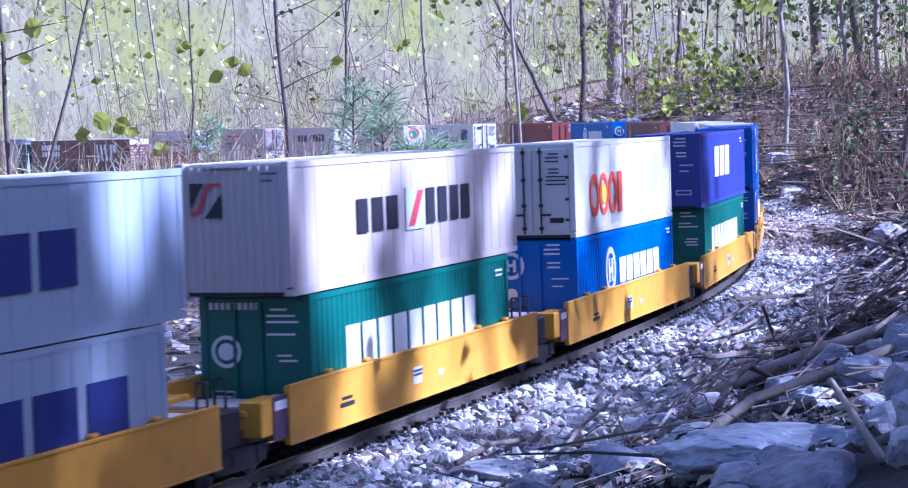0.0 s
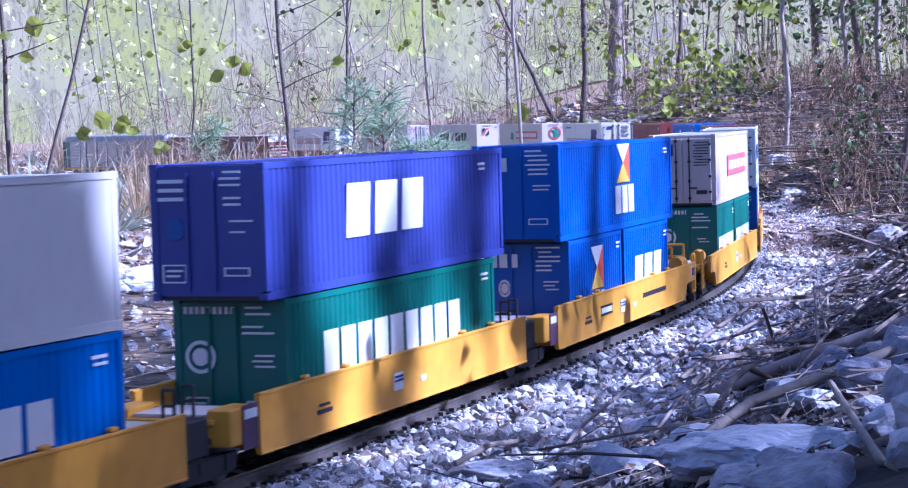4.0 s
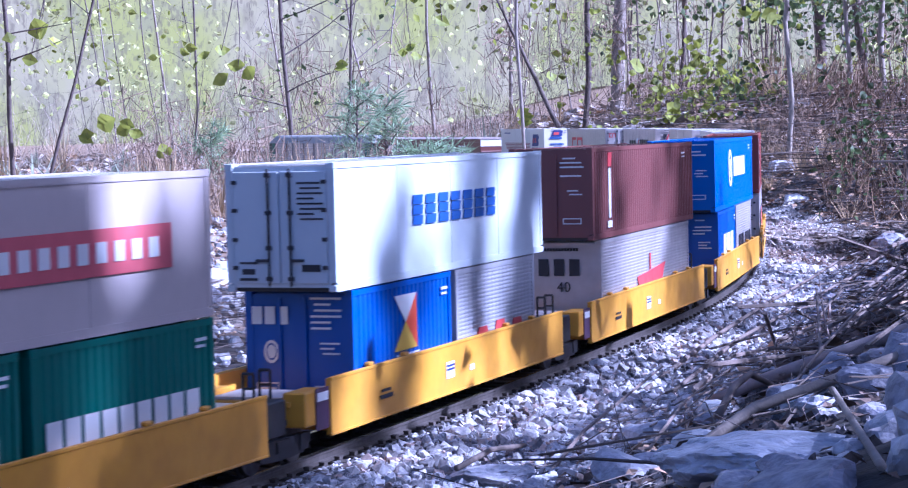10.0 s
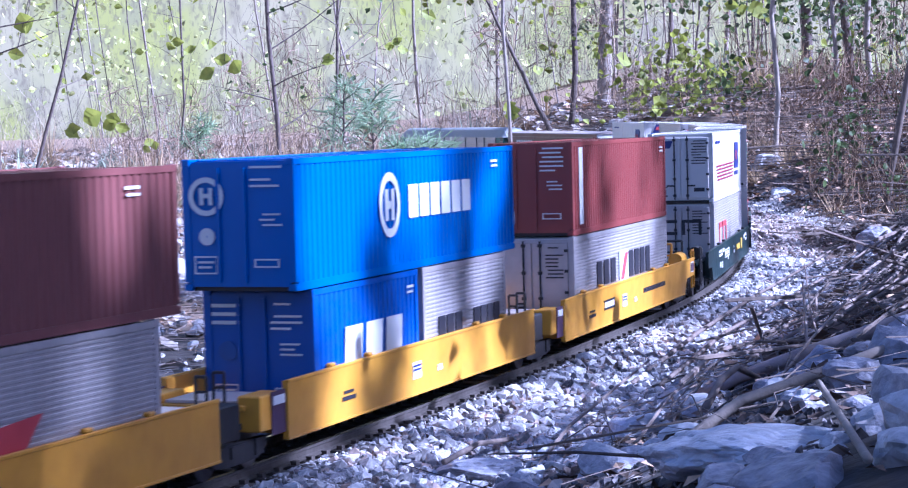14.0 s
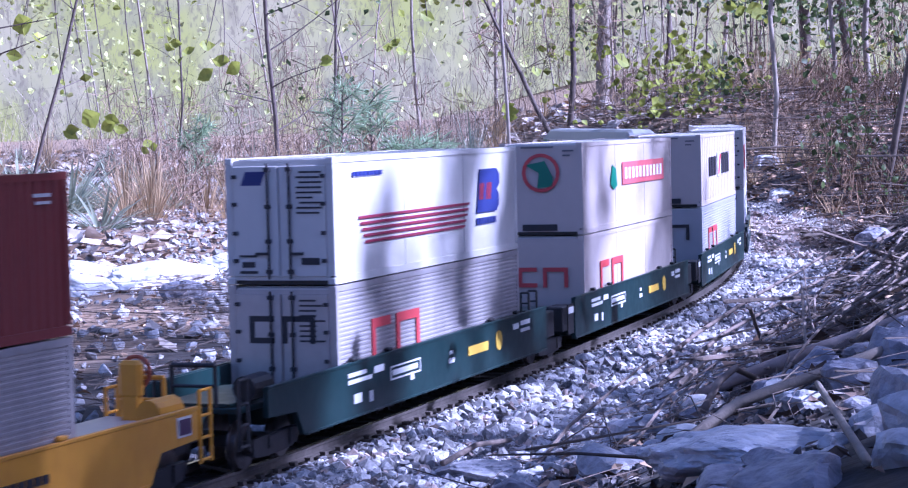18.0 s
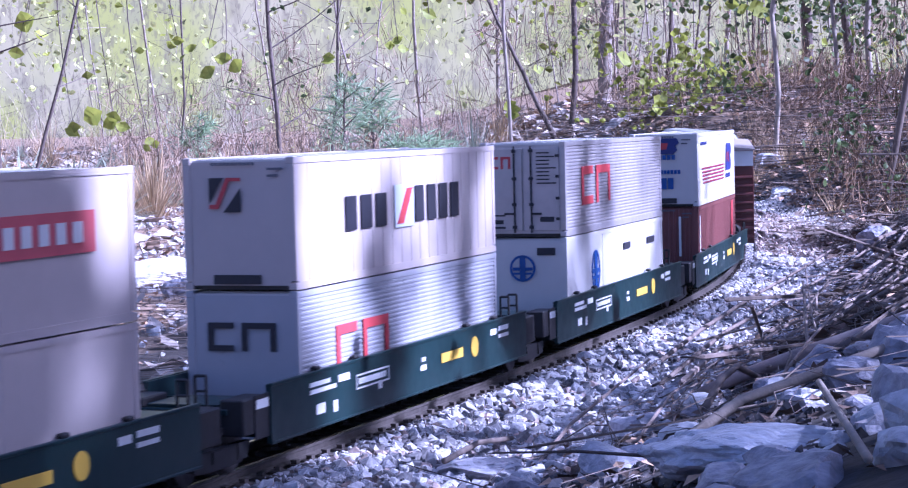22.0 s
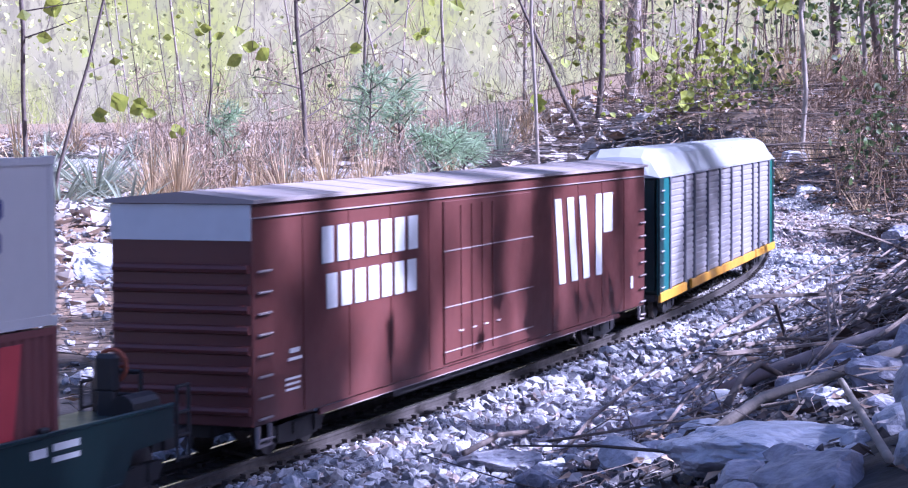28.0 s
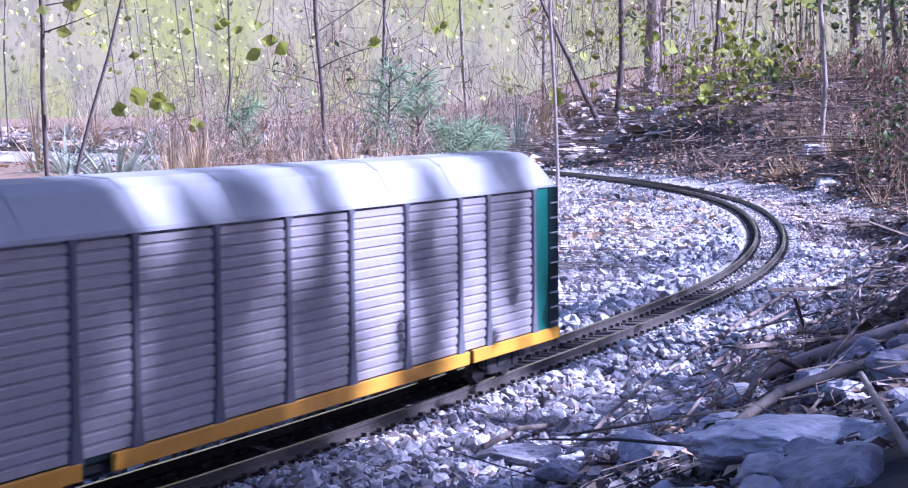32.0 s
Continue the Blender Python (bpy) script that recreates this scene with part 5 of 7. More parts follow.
    for k in range(1, 8):
        x = -L / 2 + L * k / 8
        bm = bmesh.new()
        u = [bm.verts.new((x - 0.0025, y * 1.008, z1 + (z - z1) * 1.02)) for y, z in prof[1:-1]]
        v = [bm.verts.new((x + 0.0025, y * 1.008, z1 + (z - z1) * 1.02)) for y, z in prof[1:-1]]
        for i in range(len(u) - 1):
            bm.faces.new((u[i], v[i], v[i + 1], u[i + 1]))
        part("roof_seam", bm, M["rack_roof"], root)
    for sx in (-1, 1):
        for y0, y1 in ((-w + 0.006, -0.002), (0.002, w - 0.006)):
            a = sorted((sx * (L / 2 - 0.012), sx * (L / 2 - 0.006)))
            # doors share the ends' painted-in shade
            part("end_door", boxes((a[0], a[1], y0, y1, z0, z1 - 0.002), bevel=0.0008), M["forest"], root, "teal end door darkened to look shaded")
        coupler(root, sx * (L / 2 - 0.006), sx)
        truck(root, sx * 0.365)
    part("underframe", boxes((-L / 2 + 0.008, L / 2 - 0.008, -0.040, 0.040, 0.0250, 0.0318), (-0.25, 0.25, -0.012, 0.012, 0.014, 0.0248)), M["black"], root)
    return root


CENTRES = (-0.0695, 0.5535, 1.1899, 1.8242, 2.4695, 3.2301, 3.8627, 4.5093, 5.1493, 5.7896, 6.5681, 7.2089, 7.8480, 8.4880, 9.1502)
GOLD_LABELS = "yellow articulated well car carrying stacked containers"
DARK_LABELS = "dark green articulated well car carrying stacked containers"


def make_train():
    stacks = loads()
    for i, c in enumerate(CENTRES):
        gold = i < 10
        first, last = i in (5, 10), i in (4, 9, 14)
        back = 0.31 if i == 0 else (c - CENTRES[i - 1]) / 2
        on = 0.31 if i == len(CENTRES) - 1 else (CENTRES[i + 1] - c) / 2
        if first:
            back -= 0.028
        if last:
            on = (0.345 if i == 14 else on - 0.028)
        car = well_car(GOLD_LABELS if gold else DARK_LABELS, "yellow" if gold else "forest", -back, on, first, last, gold)
        moving.append((car, c, 0.0, 0.0))
        upper, lower = stacks[i]
        for box_root, shift in lower:
            moving.append((box_root, c, shift, FLOOR))
        moving.append((upper, c, 0.0, FLOOR + H))
    moving.append((boxcar(), 10.0320, 0.0, 0.0))
    moving.append((autorack(), 11.0415, 0.0, 0.0))


make_train()


def motions():
    for thing, c, shift, z in moving:
        half = 0.37 if thing.name.startswith(("boxcar", "autorack")) else 0.29
        rows = []
        for k in range(33):
            s = c - float(np.interp(k, CLOCK, RUN))
            rows.append((float(k), pose_at(s, half) @ Matrix.Translation((shift, 0, z))))
        walk(thing, rows)


# ---- stones, leaves and sticks ----
def hull_stone(rng, points=13):
    bm = bmesh.new()
    wide, flat = rng.uniform(0.60, 0.90), rng.uniform(0.45, 0.75)
    for _ in range(points):
        v = Vector((rng.gauss(0, 1), rng.gauss(0, 1), rng.gauss(0, 1))).normalized() * rng.uniform(0.82, 1.0)
        bm.verts.new((v.x, v.y * wide, v.z * flat))
    res = bmesh.ops.convex_hull(bm, input=list(bm.verts))
    loose = [g for g in res["geom_interior"] if isinstance(g, bmesh.types.BMVert)]
    bmesh.ops.delete(bm, geom=list(set(loose)), context="VERTS")
    bmesh.ops.triangulate(bm, faces=list(bm.faces))
    bm.verts.index_update()
    v = np.array([tuple(p.co) for p in bm.verts])
    f = np.array([[p.index for p in q.verts] for q in bm.faces])
    bm.free()
    return v, f


STONE_RNG = random.Random(11)
STONES = [hull_stone(STONE_RNG) for _ in range(14)]
GRITS = [hull_stone(STONE_RNG, 8) for _ in range(14)]


def turns(n, rng, tilt=0.6):
    """n random rotation matrices: any turn about z, some tilt."""
    a, b, c = rng.uniform(0, math.tau, n), rng.normal(0, tilt, n), rng.normal(0, tilt, n)
    ca, sa, cb, sb, cc, sc = np.cos(a), np.sin(a), np.cos(b), np.sin(b), np.cos(c), np.sin(c)
    z = np.zeros(n)
    one = np.ones(n)
    rz = np.stack([np.stack([ca, -sa, z], -1), np.stack([sa, ca, z], -1), np.stack([z, z, one], -1)], -2)
    rx = np.stack([np.stack([one, z, z], -1), np.stack([z, cb, -sb], -1), np.stack([z, sb, cb], -1)], -2)
    ry = np.stack([np.stack([cc, z, sc], -1), np.stack([z, one, z], -1), np.stack([-sc, z, cc], -1)], -2)
    return rz @ rx @ ry


def scatter(name, protos, pos, rot, size, material, label, category):
    """Many small pieces as one object of stuff."""
    rng = np.random.RandomState(len(pos))
    pick = rng.randint(0, len(protos), len(pos))
    vs, fs, base = [], [], 0
    for k, (v, f) in enumerate(protos):
        i = np.where(pick == k)[0]
        if not len(i):
            continue
        w = np.einsum("nij,vj->nvi", rot[i], v) * size[i][:, None, None] + pos[i][:, None, :]
        vs.append(w.reshape(-1, 3))
        fs.append((f[None] + (base + np.arange(len(i)) * len(v))[:, None, None]).reshape(-1, f.shape[1]))
        base += len(i) * len(v)
    v, f = np.concatenate(vs), np.concatenate(fs)
    me = bpy.data.meshes.new(name)
    me.vertices.add(len(v))
    me.vertices.foreach_set("co", v.astype(np.float32).ravel())
    me.loops.add(f.size)
    me.loops.foreach_set("vertex_index", f.astype(np.int32).ravel())
    me.polygons.add(len(f))
    me.polygons.foreach_set("loop_start", np.arange(0, f.size, f.shape[1], dtype=np.int32))
    me.update(calc_edges=True)
    me.validate()
    me.shade_flat()
    me.materials.append(material)
    return tagged(new(name, me), label, category, kind="stuff")


def along(n, rng, s0, s1, lat0, lat1, power=1.0):
    s = rng.uniform(s0, s1, n)
    lat = lat0 + (lat1 - lat0) * rng.uniform(0, 1, n) ** power
    x, y, _ = on_line(s, -lat)
    return np.asarray(x), np.asarray(y), s, lat


def make_ballast():
    rng = np.random.RandomState(3)
    root = tagged(new("ballast"), "loose angular grey ballast stones along the track", "ballast", kind="structure")
    meshes = []
    for v, f in STONES:
        meshes.append(soup("stone", v.tolist(), f.tolist(), M["stone"]))
    # the 300 that lie nearest, each an object
    x, y, s, lat = along(300, rng, 0.25, 1.55, 0.060, 0.20)
    r = turns(300, rng)
    size = rng.uniform(0.0055, 0.0105, 300)
    z = ground_z(x, y) + size * 0.45
    for k in range(300):
        m = Matrix.Translation((x[k], y[k], z[k])) @ Matrix([list(q) for q in r[k]]).to_4x4() @ Matrix.Scale(size[k], 4)
        piece("stone", meshes[k % len(meshes)], root, m)
    spans = [(21000, -0.6, 2.6, 0.050, 0.24, 0.0030, 0.0080), (6500, -0.8, 3.0, -0.30, -0.050, 0.005, 0.011), (2600, -0.6, 6.0, -0.040, 0.040, 0.0035, 0.0062), (3600, -0.4, 4.0, 0.033, 0.053, 0.0024, 0.0042), (2500, 2.3, 6.0, -1.2, -0.06, 0.004, 0.009), (6500, 0.5, 5.5, -2.4, -0.28, 0.004, 0.012)]
    P, S = [], []
    for n, s0, s1, l0, l1, a, b in spans:
        x, y, s, lat = along(n, rng, s0, s1, l0, l1)
        size = rng.uniform(a, b, n) * rng.choice([0.5, 0.7, 0.9, 1.0, 1.2, 1.45], n)
        if l0 == -0.040:
            size = rng.uniform(a, b, n)
            z = rise(s) - 0.0125 - size * 0.35
        elif l0 == 0.033:
            size = rng.uniform(a, b, n)
            z = rise(s) - 0.0110 + size * 0.3
        else:
            z = ground_z(x, y) + size * 0.35
        P.append(np.c_[x, y, z])
        S.append(size)
    P, S = np.concatenate(P), np.concatenate(S)
    scatter("gravel", STONES, P, turns(len(P), rng), S, M["stones"], "grey gravel and ballast", "gravel")
    # finer grit round the bend, and spilt between the rails there
    P, S = [], []
    for n, s0, s1, l0, l1, a, b in ((16000, 2.2, 5.2, 0.050, 0.44, 0.0022, 0.0055), (19000, 2.4, 6.0, -0.8, -0.050, 0.0022, 0.0058), (9000, 5.5, 9.0, -0.8, 0.5, 0.0035, 0.008), (5000, 1.7, 6.5, -0.021, 0.021, 0.0018, 0.0032)):
        x, y, s, lat = along(n, rng, s0, s1, l0, l1)
        size = rng.uniform(a, b, n)
        z = rise(s) - 0.0098 + size * 0.25 if l1 == 0.021 else ground_z(x, y) + size * 0.35
        keep = (abs(lat) > 0.048) | (l1 == 0.021)
        P.append(np.c_[x, y, z][keep])
        S.append(size[keep])
    P, S = np.concatenate(P), np.concatenate(S)
    scatter("grit", GRITS, P, turns(len(P), rng), S, M["grit"], "pale fine grit round the bend", "gravel")
    x, y, s, lat = along(7000, rng, -0.6, 4.5, 0.050, 0.26)
    size = rng.uniform(0.0025, 0.0080, 7000)
    scatter("rusty_gravel", GRITS, np.c_[x, y, ground_z(x, y) + size * 0.45], turns(7000, rng), size, M["rusty"], "brownish stones among the ballast", "gravel")
    P, S = [], []
    for n, s0, s1, l0, l1, a, b in ((7000, -0.3, 2.6, 0.20, 0.42, 0.0022, 0.0065), (7000, -0.4, 2.0, 0.052, 0.22, 0.0030, 0.0075), (2500, -0.8, 0.4, 0.20, 0.55, 0.002, 0.005), (2500, 2.4, 4.6, 0.30, 0.9, 0.003, 0.008)):
        x, y, s, lat = along(n, rng, s0, s1, l0, l1)
        size = rng.uniform(a, b, n)
        P.append(np.c_[x, y, ground_z(x, y) + size * 0.3])
        S.append(size)
    P, S = np.concatenate(P), np.concatenate(S)
    scatter("stone_chips", GRITS, P, turns(len(P), rng), S, M["chips"], "dark stone chips on the bank", "gravel")
    return root


def leaf_protos(seed, n=8, widths=(0.04, 0.75, 1.0, 0.6, 0.03)):
    """Dry leaves: pointed, folded along the rib and curled."""
    rng = random.Random(seed)
    out = []
    for _ in range(n):
        curl, fold, wide = rng.uniform(-0.5, 0.9), rng.uniform(0.1, 0.5), rng.uniform(0.28, 0.45)
        v, f = [], []
        last = len(widths) - 1
        for i, w in enumerate(widths):
            t = i / last - 0.5
            bend = curl * t * t
            v += [(t, -wide * w, bend + fold * wide * w), (t, 0, bend), (t, wide * w, bend + fold * wide * w * rng.uniform(0.4, 1))]
        for i in range(last):
            a = i * 3
            f += [(a, a + 3, a + 4, a + 1), (a + 1, a + 4, a + 5, a + 2)]
        out.append((np.array(v), np.array(f)))
    return out


LEAVES = leaf_protos(4)
LEAFLETS = leaf_protos(14, 10, (0.08, 1.0, 0.05))


def stick_protos(seed, n=8, sides=5, stout=1.0):
    rng = random.Random(seed)
    out = []
    for _ in range(n):
        v, f = [], []
        bend, bend2 = rng.uniform(-0.12, 0.12), rng.uniform(-0.05, 0.05)
        thick = rng.uniform(0.0022, 0.0048) * stout
        for i in range(5):
            t = (-0.5, -0.494, 0.0, 0.48, 0.5)[i]
            c = (t, bend * (0.25 - t * t) * 2 + rng.uniform(-0.008, 0.008), bend2 * (0.25 - t * t) * 2)
            r = thick * (0.3, 1.0, 0.75, 0.5, 0.12)[i]
            for k in range(sides):
                a = k * math.tau / sides
                v.append((c[0], c[1] + r * math.cos(a), c[2] + r * math.sin(a)))
        for i in range(4):
            for k in range(sides):
                j = (k + 1) % sides
                f.append((i * sides + k, i * sides + j, (i + 1) * sides + j, (i + 1) * sides + k))
        out.append((np.array(v), np.array(f)))
    return out


STICKS = stick_protos(8)
SPRIGS = stick_protos(18, 10, 3, 4.6)
STALKS = stick_protos(28, 8, 3)


def headed(n, rng, mean, spread, tilt=0.12):
    """Rotations for long pieces that lie along a heading."""
    a = mean + rng.normal(0, spread, n)
    b = rng.normal(0, tilt, n)
    ca, sa, cb, sb = np.cos(a), np.sin(a), np.cos(b), np.sin(b)
    z = np.zeros(n)
    return np.stack([np.stack([ca * cb, -sa, -ca * sb], -1), np.stack([sa * cb, ca, -sa * sb], -1), np.stack([sb, z, cb], -1)], -2)


def make_litter():
    rng = np.random.RandomState(9)
    # leaves on the bank, inside the bend and on the hill
    def leaves(name, rows, material, label, hill):
        P, S = [], []
        for n, s0, s1, l0, l1, a, b in rows:
            x, y, s, lat = along(n, rng, s0, s1, l0, l1)
            size = rng.uniform(a, b, n)
            P.append(np.c_[x, y, ground_z(x, y) + size * 0.16])
            S.append(size)
        if hill:
            x, y = rng.uniform(0.1, 4.0, hill), rng.uniform(6.5, 14, hill)
            s, lat = near_line(x, y)
            k = lat > 0.5
            x, y = x[k], y[k]
            size = rng.uniform(0.010, 0.026, len(x))
            P.append(np.c_[x, y, ground_z(x, y) + size * 0.2])
            S.append(size)
        P, S = np.concatenate(P), np.concatenate(S)
        reach = np.hypot(P[:, 0], P[:, 1])
        S = np.where(reach < 1.9, np.minimum(S, 0.003 + 0.007 * reach), S)
        keep = reach > 0.5
        scatter(name, LEAFLETS, P[keep], turns(int(keep.sum()), rng, 0.35), S[keep], material, label, "leaf litter")
    leaves("damp_leaf_litter", [(4200, -0.6, 3.6, 0.18, 0.9, 0.012, 0.035), (1200, 3.4, 5.0, 0.36, 1.2, 0.012, 0.035)], M["dark_litter"], "dark fallen leaves", 0)
    leaves("leaf_litter", [(500, -0.6, 3.4, 0.18, 0.9, 0.012, 0.04), (8000, 3.5, 7.0, 0.42, 3.5, 0.012, 0.03), (2500, 3.8, 6.0, 0.36, 1.2, 0.012, 0.03), (800, 7, 15, 0.3, 6, 0.05, 0.11), (1300, 2.5, 9, -1.2, -0.08, 0.012, 0.035), (5000, 0.3, 4.5, -2.0, -0.22, 0.007, 0.016)], M["litter"], "brown dry fallen leaves", 21000)
    leaves("pale_leaf_litter", [(450, -0.6, 3.4, 0.13, 0.7, 0.012, 0.03), (4000, 3.5, 9.5, 0.38, 3.5, 0.010, 0.028), (1300, 2.6, 8.5, -1.4, -0.06, 0.012, 0.035), (500, 2.4, 5.5, 0.06, 0.6, 0.012, 0.035), (3500, 7, 15, 0.3, 6, 0.05, 0.12), (2500, 0, 5, -6, -1.2, 0.03, 0.08), (900, 0.5, 6, -2.4, -0.3, 0.015, 0.04)], M["pale_litter"], "bleached dry fallen leaves", 13000)
    # canes and twigs lying along the bank
    def sticks(name, rows, material, label):
        P, S, R = [], [], []
        for n, s0, s1, l0, l1, a, b, turn, spread, lift in rows:
            x, y, s, lat = along(n, rng, s0, s1, l0, l1)
            size = rng.uniform(a, b, n)
            P.append(np.c_[x, y, ground_z(x, y) + rng.uniform(0.0, lift, n) + size * 0.01])
            S.append(size)
            R.append(headed(n, rng, 0, spread, 0.06) if turn is None else headed(n, rng, turn, spread, 0.07))
        P, S, R = np.concatenate(P), np.concatenate(S), np.concatenate(R)
        reach = np.hypot(P[:, 0], P[:, 1])
        keep = (reach > 0.9) & ((reach > 2.0) | (rng.uniform(0, 1, len(P)) < 0.4))
        scatter(name, STICKS, P[keep], R[keep], S[keep], material, label, "sticks")
    sticks("dry_canes", [(420, 0.4, 3.6, 0.18, 0.75, 0.18, 0.7, 1.30, 0.10, 0.02), (2600, -0.2, 3.6, 0.15, 0.8, 0.03, 0.12, 1.25, 0.4, 0.012), (900, 3.4, 8, 0.4, 2.6, 0.12, 0.5, 0.4, 1.2, 0.06), (420, 2.6, 8, -1.0, -0.08, 0.05, 0.15, 0.3, 1.3, 0.01), (700, 0.3, 4.5, -2.0, -0.2, 0.05, 0.25, 0.8, 1.2, 0.03), (900, 0.3, 2.6, -0.75, -0.16, 0.03, 0.14, 0.6, 1.4, 0.035)], M["cane"], "dry pale canes and stems lying on the bank")
    sticks("dark_twigs", [(1800, 0.0, 3.6, 0.16, 0.8, 0.04, 0.3, 1.30, 0.3, 0.015), (700, 3.4, 9, 0.4, 3.0, 0.15, 0.6, 0.5, 1.3, 0.08), (700, 3.6, 6, 0.36, 1.3, 0.06, 0.25, 1.0, 0.9, 0.04), (200, 2.0, 8, -1.2, -0.08, 0.05, 0.18, 0.4, 1.2, 0.01), (900, 0.3, 2.6, -0.75, -0.16, 0.03, 0.14, 0.6, 1.4, 0.035)], M["dark_twig"], "dark fallen twigs")


make_litter()


# ---- single rocks, logs and sticks on the near bank ----
def rock(x, y, sx, sy, sz, turn, seed, colour="rock", sink=0.35, label="blue-grey angular rock on the bank"):
    rng = random.Random(seed)
    bm = bmesh.new()
    bmesh.ops.create_icosphere(bm, subdivisions=5 if sx > 0.03 else 3, radius=1.0)
    planes = [(Vector((rng.gauss(0, 1), rng.gauss(0, 1), rng.gauss(0, 0.8))).normalized(), rng.uniform(0.55, 0.85)) for _ in range(7 if sx > 0.03 else 11)]
    for v in bm.verts:
        for nrm, d in planes:
            e = v.co.dot(nrm) - d
            if e > 0:
                v.co -= nrm * e
        v.co += v.co.normalized() * (0.14 * noise.noise(v.co * 2.2 + Vector((seed, 0, 0))) + 0.06 * noise.noise(v.co * 6 + Vector((seed, 3, 0))) + 0.02 * noise.noise(v.co * 17))
        v.co = Vector((v.co.x * sx, v.co.y * sy, v.co.z * sz))
    ob = obj("rock", bm, M[colour])
    z = float(ground_z([x], [y])[0])
    ob.matrix_basis = Matrix.Translation((x, y, z + sz * (1 - 2 * sink) * 0.6)) @ Matrix.Rotation(turn, 4, "Z") @ Matrix.Rotation(rng.uniform(-0.2, 0.2), 4, "X")
    return tagged(ob, label, "rock")


def branch(name, pts, r0, r1, colour, label, category="stick"):
    """A bent stick through points (x, y, height over the ground)."""
    bm = bmesh.new()
    rings = []
    ps = [Vector((x, y, float(ground_z([x], [y])[0]) + h)) for x, y, h in pts]
    n = len(ps)
    for i, p in enumerate(ps):
        t = (ps[min(i + 1, n - 1)] - ps[max(i - 1, 0)]).to_track_quat("Z", "Y")
        r = r0 + (r1 - r0) * i / (n - 1)
        rings.append([bm.verts.new(p + t @ Vector((r * math.cos(a), r * math.sin(a), 0)) * (1 + 0.12 * noise.noise(p * 40 + Vector((k, 0, 0))))) for k in range(9) for a in (k * math.tau / 9,)])
    for a, b in zip(rings, rings[1:]):
        for k in range(9):
            j = (k + 1) % 9
            bm.faces.new((a[k], a[j], b[j], b[k]))
    bm.faces.new(rings[0][::-1])
    bm.faces.new(rings[-1])
    return tagged(obj(name, bm, M[colour], True), label, category)


# ---- the near bank ----
def near_things():
    rock(0.064, 1.562, 0.010, 0.009, 0.010, 0.4, 1, "pale_rock", 0.2, "small white angular stone on the ground")
    rock(0.016, 1.500, 0.038, 0.050, 0.013, 0.15, 2, "rock", 0.35, "long flat grey-violet rock")
    rock(0.050, 1.420, 0.016, 0.020, 0.010, 0.2, 22, "rock", 0.3, "flat grey-violet rock on the bank")
    rock(0.130, 1.530, 0.023, 0.040, 0.016, 0.2, 3, "rock", 0.3, "pale blue-grey slab of stone")
    rock(0.120, 0.860, 0.044, 0.110, 0.012, 0.05, 4, "slab", 0.3, "broad pale blue-grey flat rock")
    rock(0.084, 1.120, 0.020, 0.040, 0.012, 0.3, 14, "rock", 0.3, "blue-grey rock among dry sticks")
    rock(0.213, 1.165, 0.012, 0.018, 0.016, 1.2, 5, "dark_rock", 0.2, "dark wet-looking rock on the bank")
    rock(0.262, 1.560, 0.022, 0.030, 0.018, 0.2, 6, "dark_rock", 0.2, "dark blue-grey rock on the bank")
    rock(0.245, 1.200, 0.018, 0.030, 0.018, 0.6, 7, "dark_rock", 0.25, "dark blue-grey rock on the bank")
    rock(0.172, 0.790, 0.017, 0.045, 0.014, 0.1, 8, "dark_rock", 0.3, "dark blue-grey rock on the bank")
    rock(0.100, 0.640, 0.020, 0.030, 0.009, 0.6, 9, "dark_rock", 0.35, "dark blue-grey rock on the bank")
    rock(0.148, 0.690, 0.014, 0.024, 0.011, 0.3, 10, "rock", 0.3)
    rock(0.295, 1.420, 0.016, 0.020, 0.016, 0.8, 11, "dark_rock", 0.2, "dark blue-grey rock on the bank")
    rock(0.060, 0.800, 0.018, 0.034, 0.008, 0.8, 16, "dark_rock", 0.3, "dark blue-grey rock on the bank")
    rock(0.700, 3.550, 0.050, 0.040, 0.030, 0.8, 12, "dark_rock", 0.2, "dark grey boulder on the edge of the bank")
    rock(0.98, 6.70, 0.07, 0.04, 0.028, 0.3, 13, "rock", 0.2, "dark weathered log-like stone below the hill")
    rock(0.90, 5.9, 0.055, 0.04, 0.025, 1.0, 15, "pale_rock", 0.2, "pale rock beside the curve")
    rng = random.Random(21)
    for k in range(110):
        s, lat = rng.uniform(-0.75, 1.2), rng.uniform(0.20, 0.50)
        x, y, _ = on_line(s, -lat)
        if math.hypot(x, y) < 0.62 or abs(x - 0.121) < 0.05 and abs(y - 0.93) < 0.12:
            continue
        q = rng.uniform(0.006, 0.014) * min(1.0, y / 1.2)
        rock(float(x), float(y), q * 1.3, q * 1.3, q * 0.8, rng.uniform(0, 6), 30 + k, rng.choice(("rock", "rock", "dark_rock", "dark_rock", "pale_rock") if y > 1.1 else ("rock", "dark_rock", "dark_rock")), 0.25, "grey stone among sticks on the bank")
    for k in range(46):
        x, y = rng.uniform(0.04, 0.21), rng.uniform(0.60, 0.98)
        if abs(x - 0.118) < 0.05 and abs(y - 0.915) < 0.13:
            continue
        q = rng.uniform(0.005, 0.011)
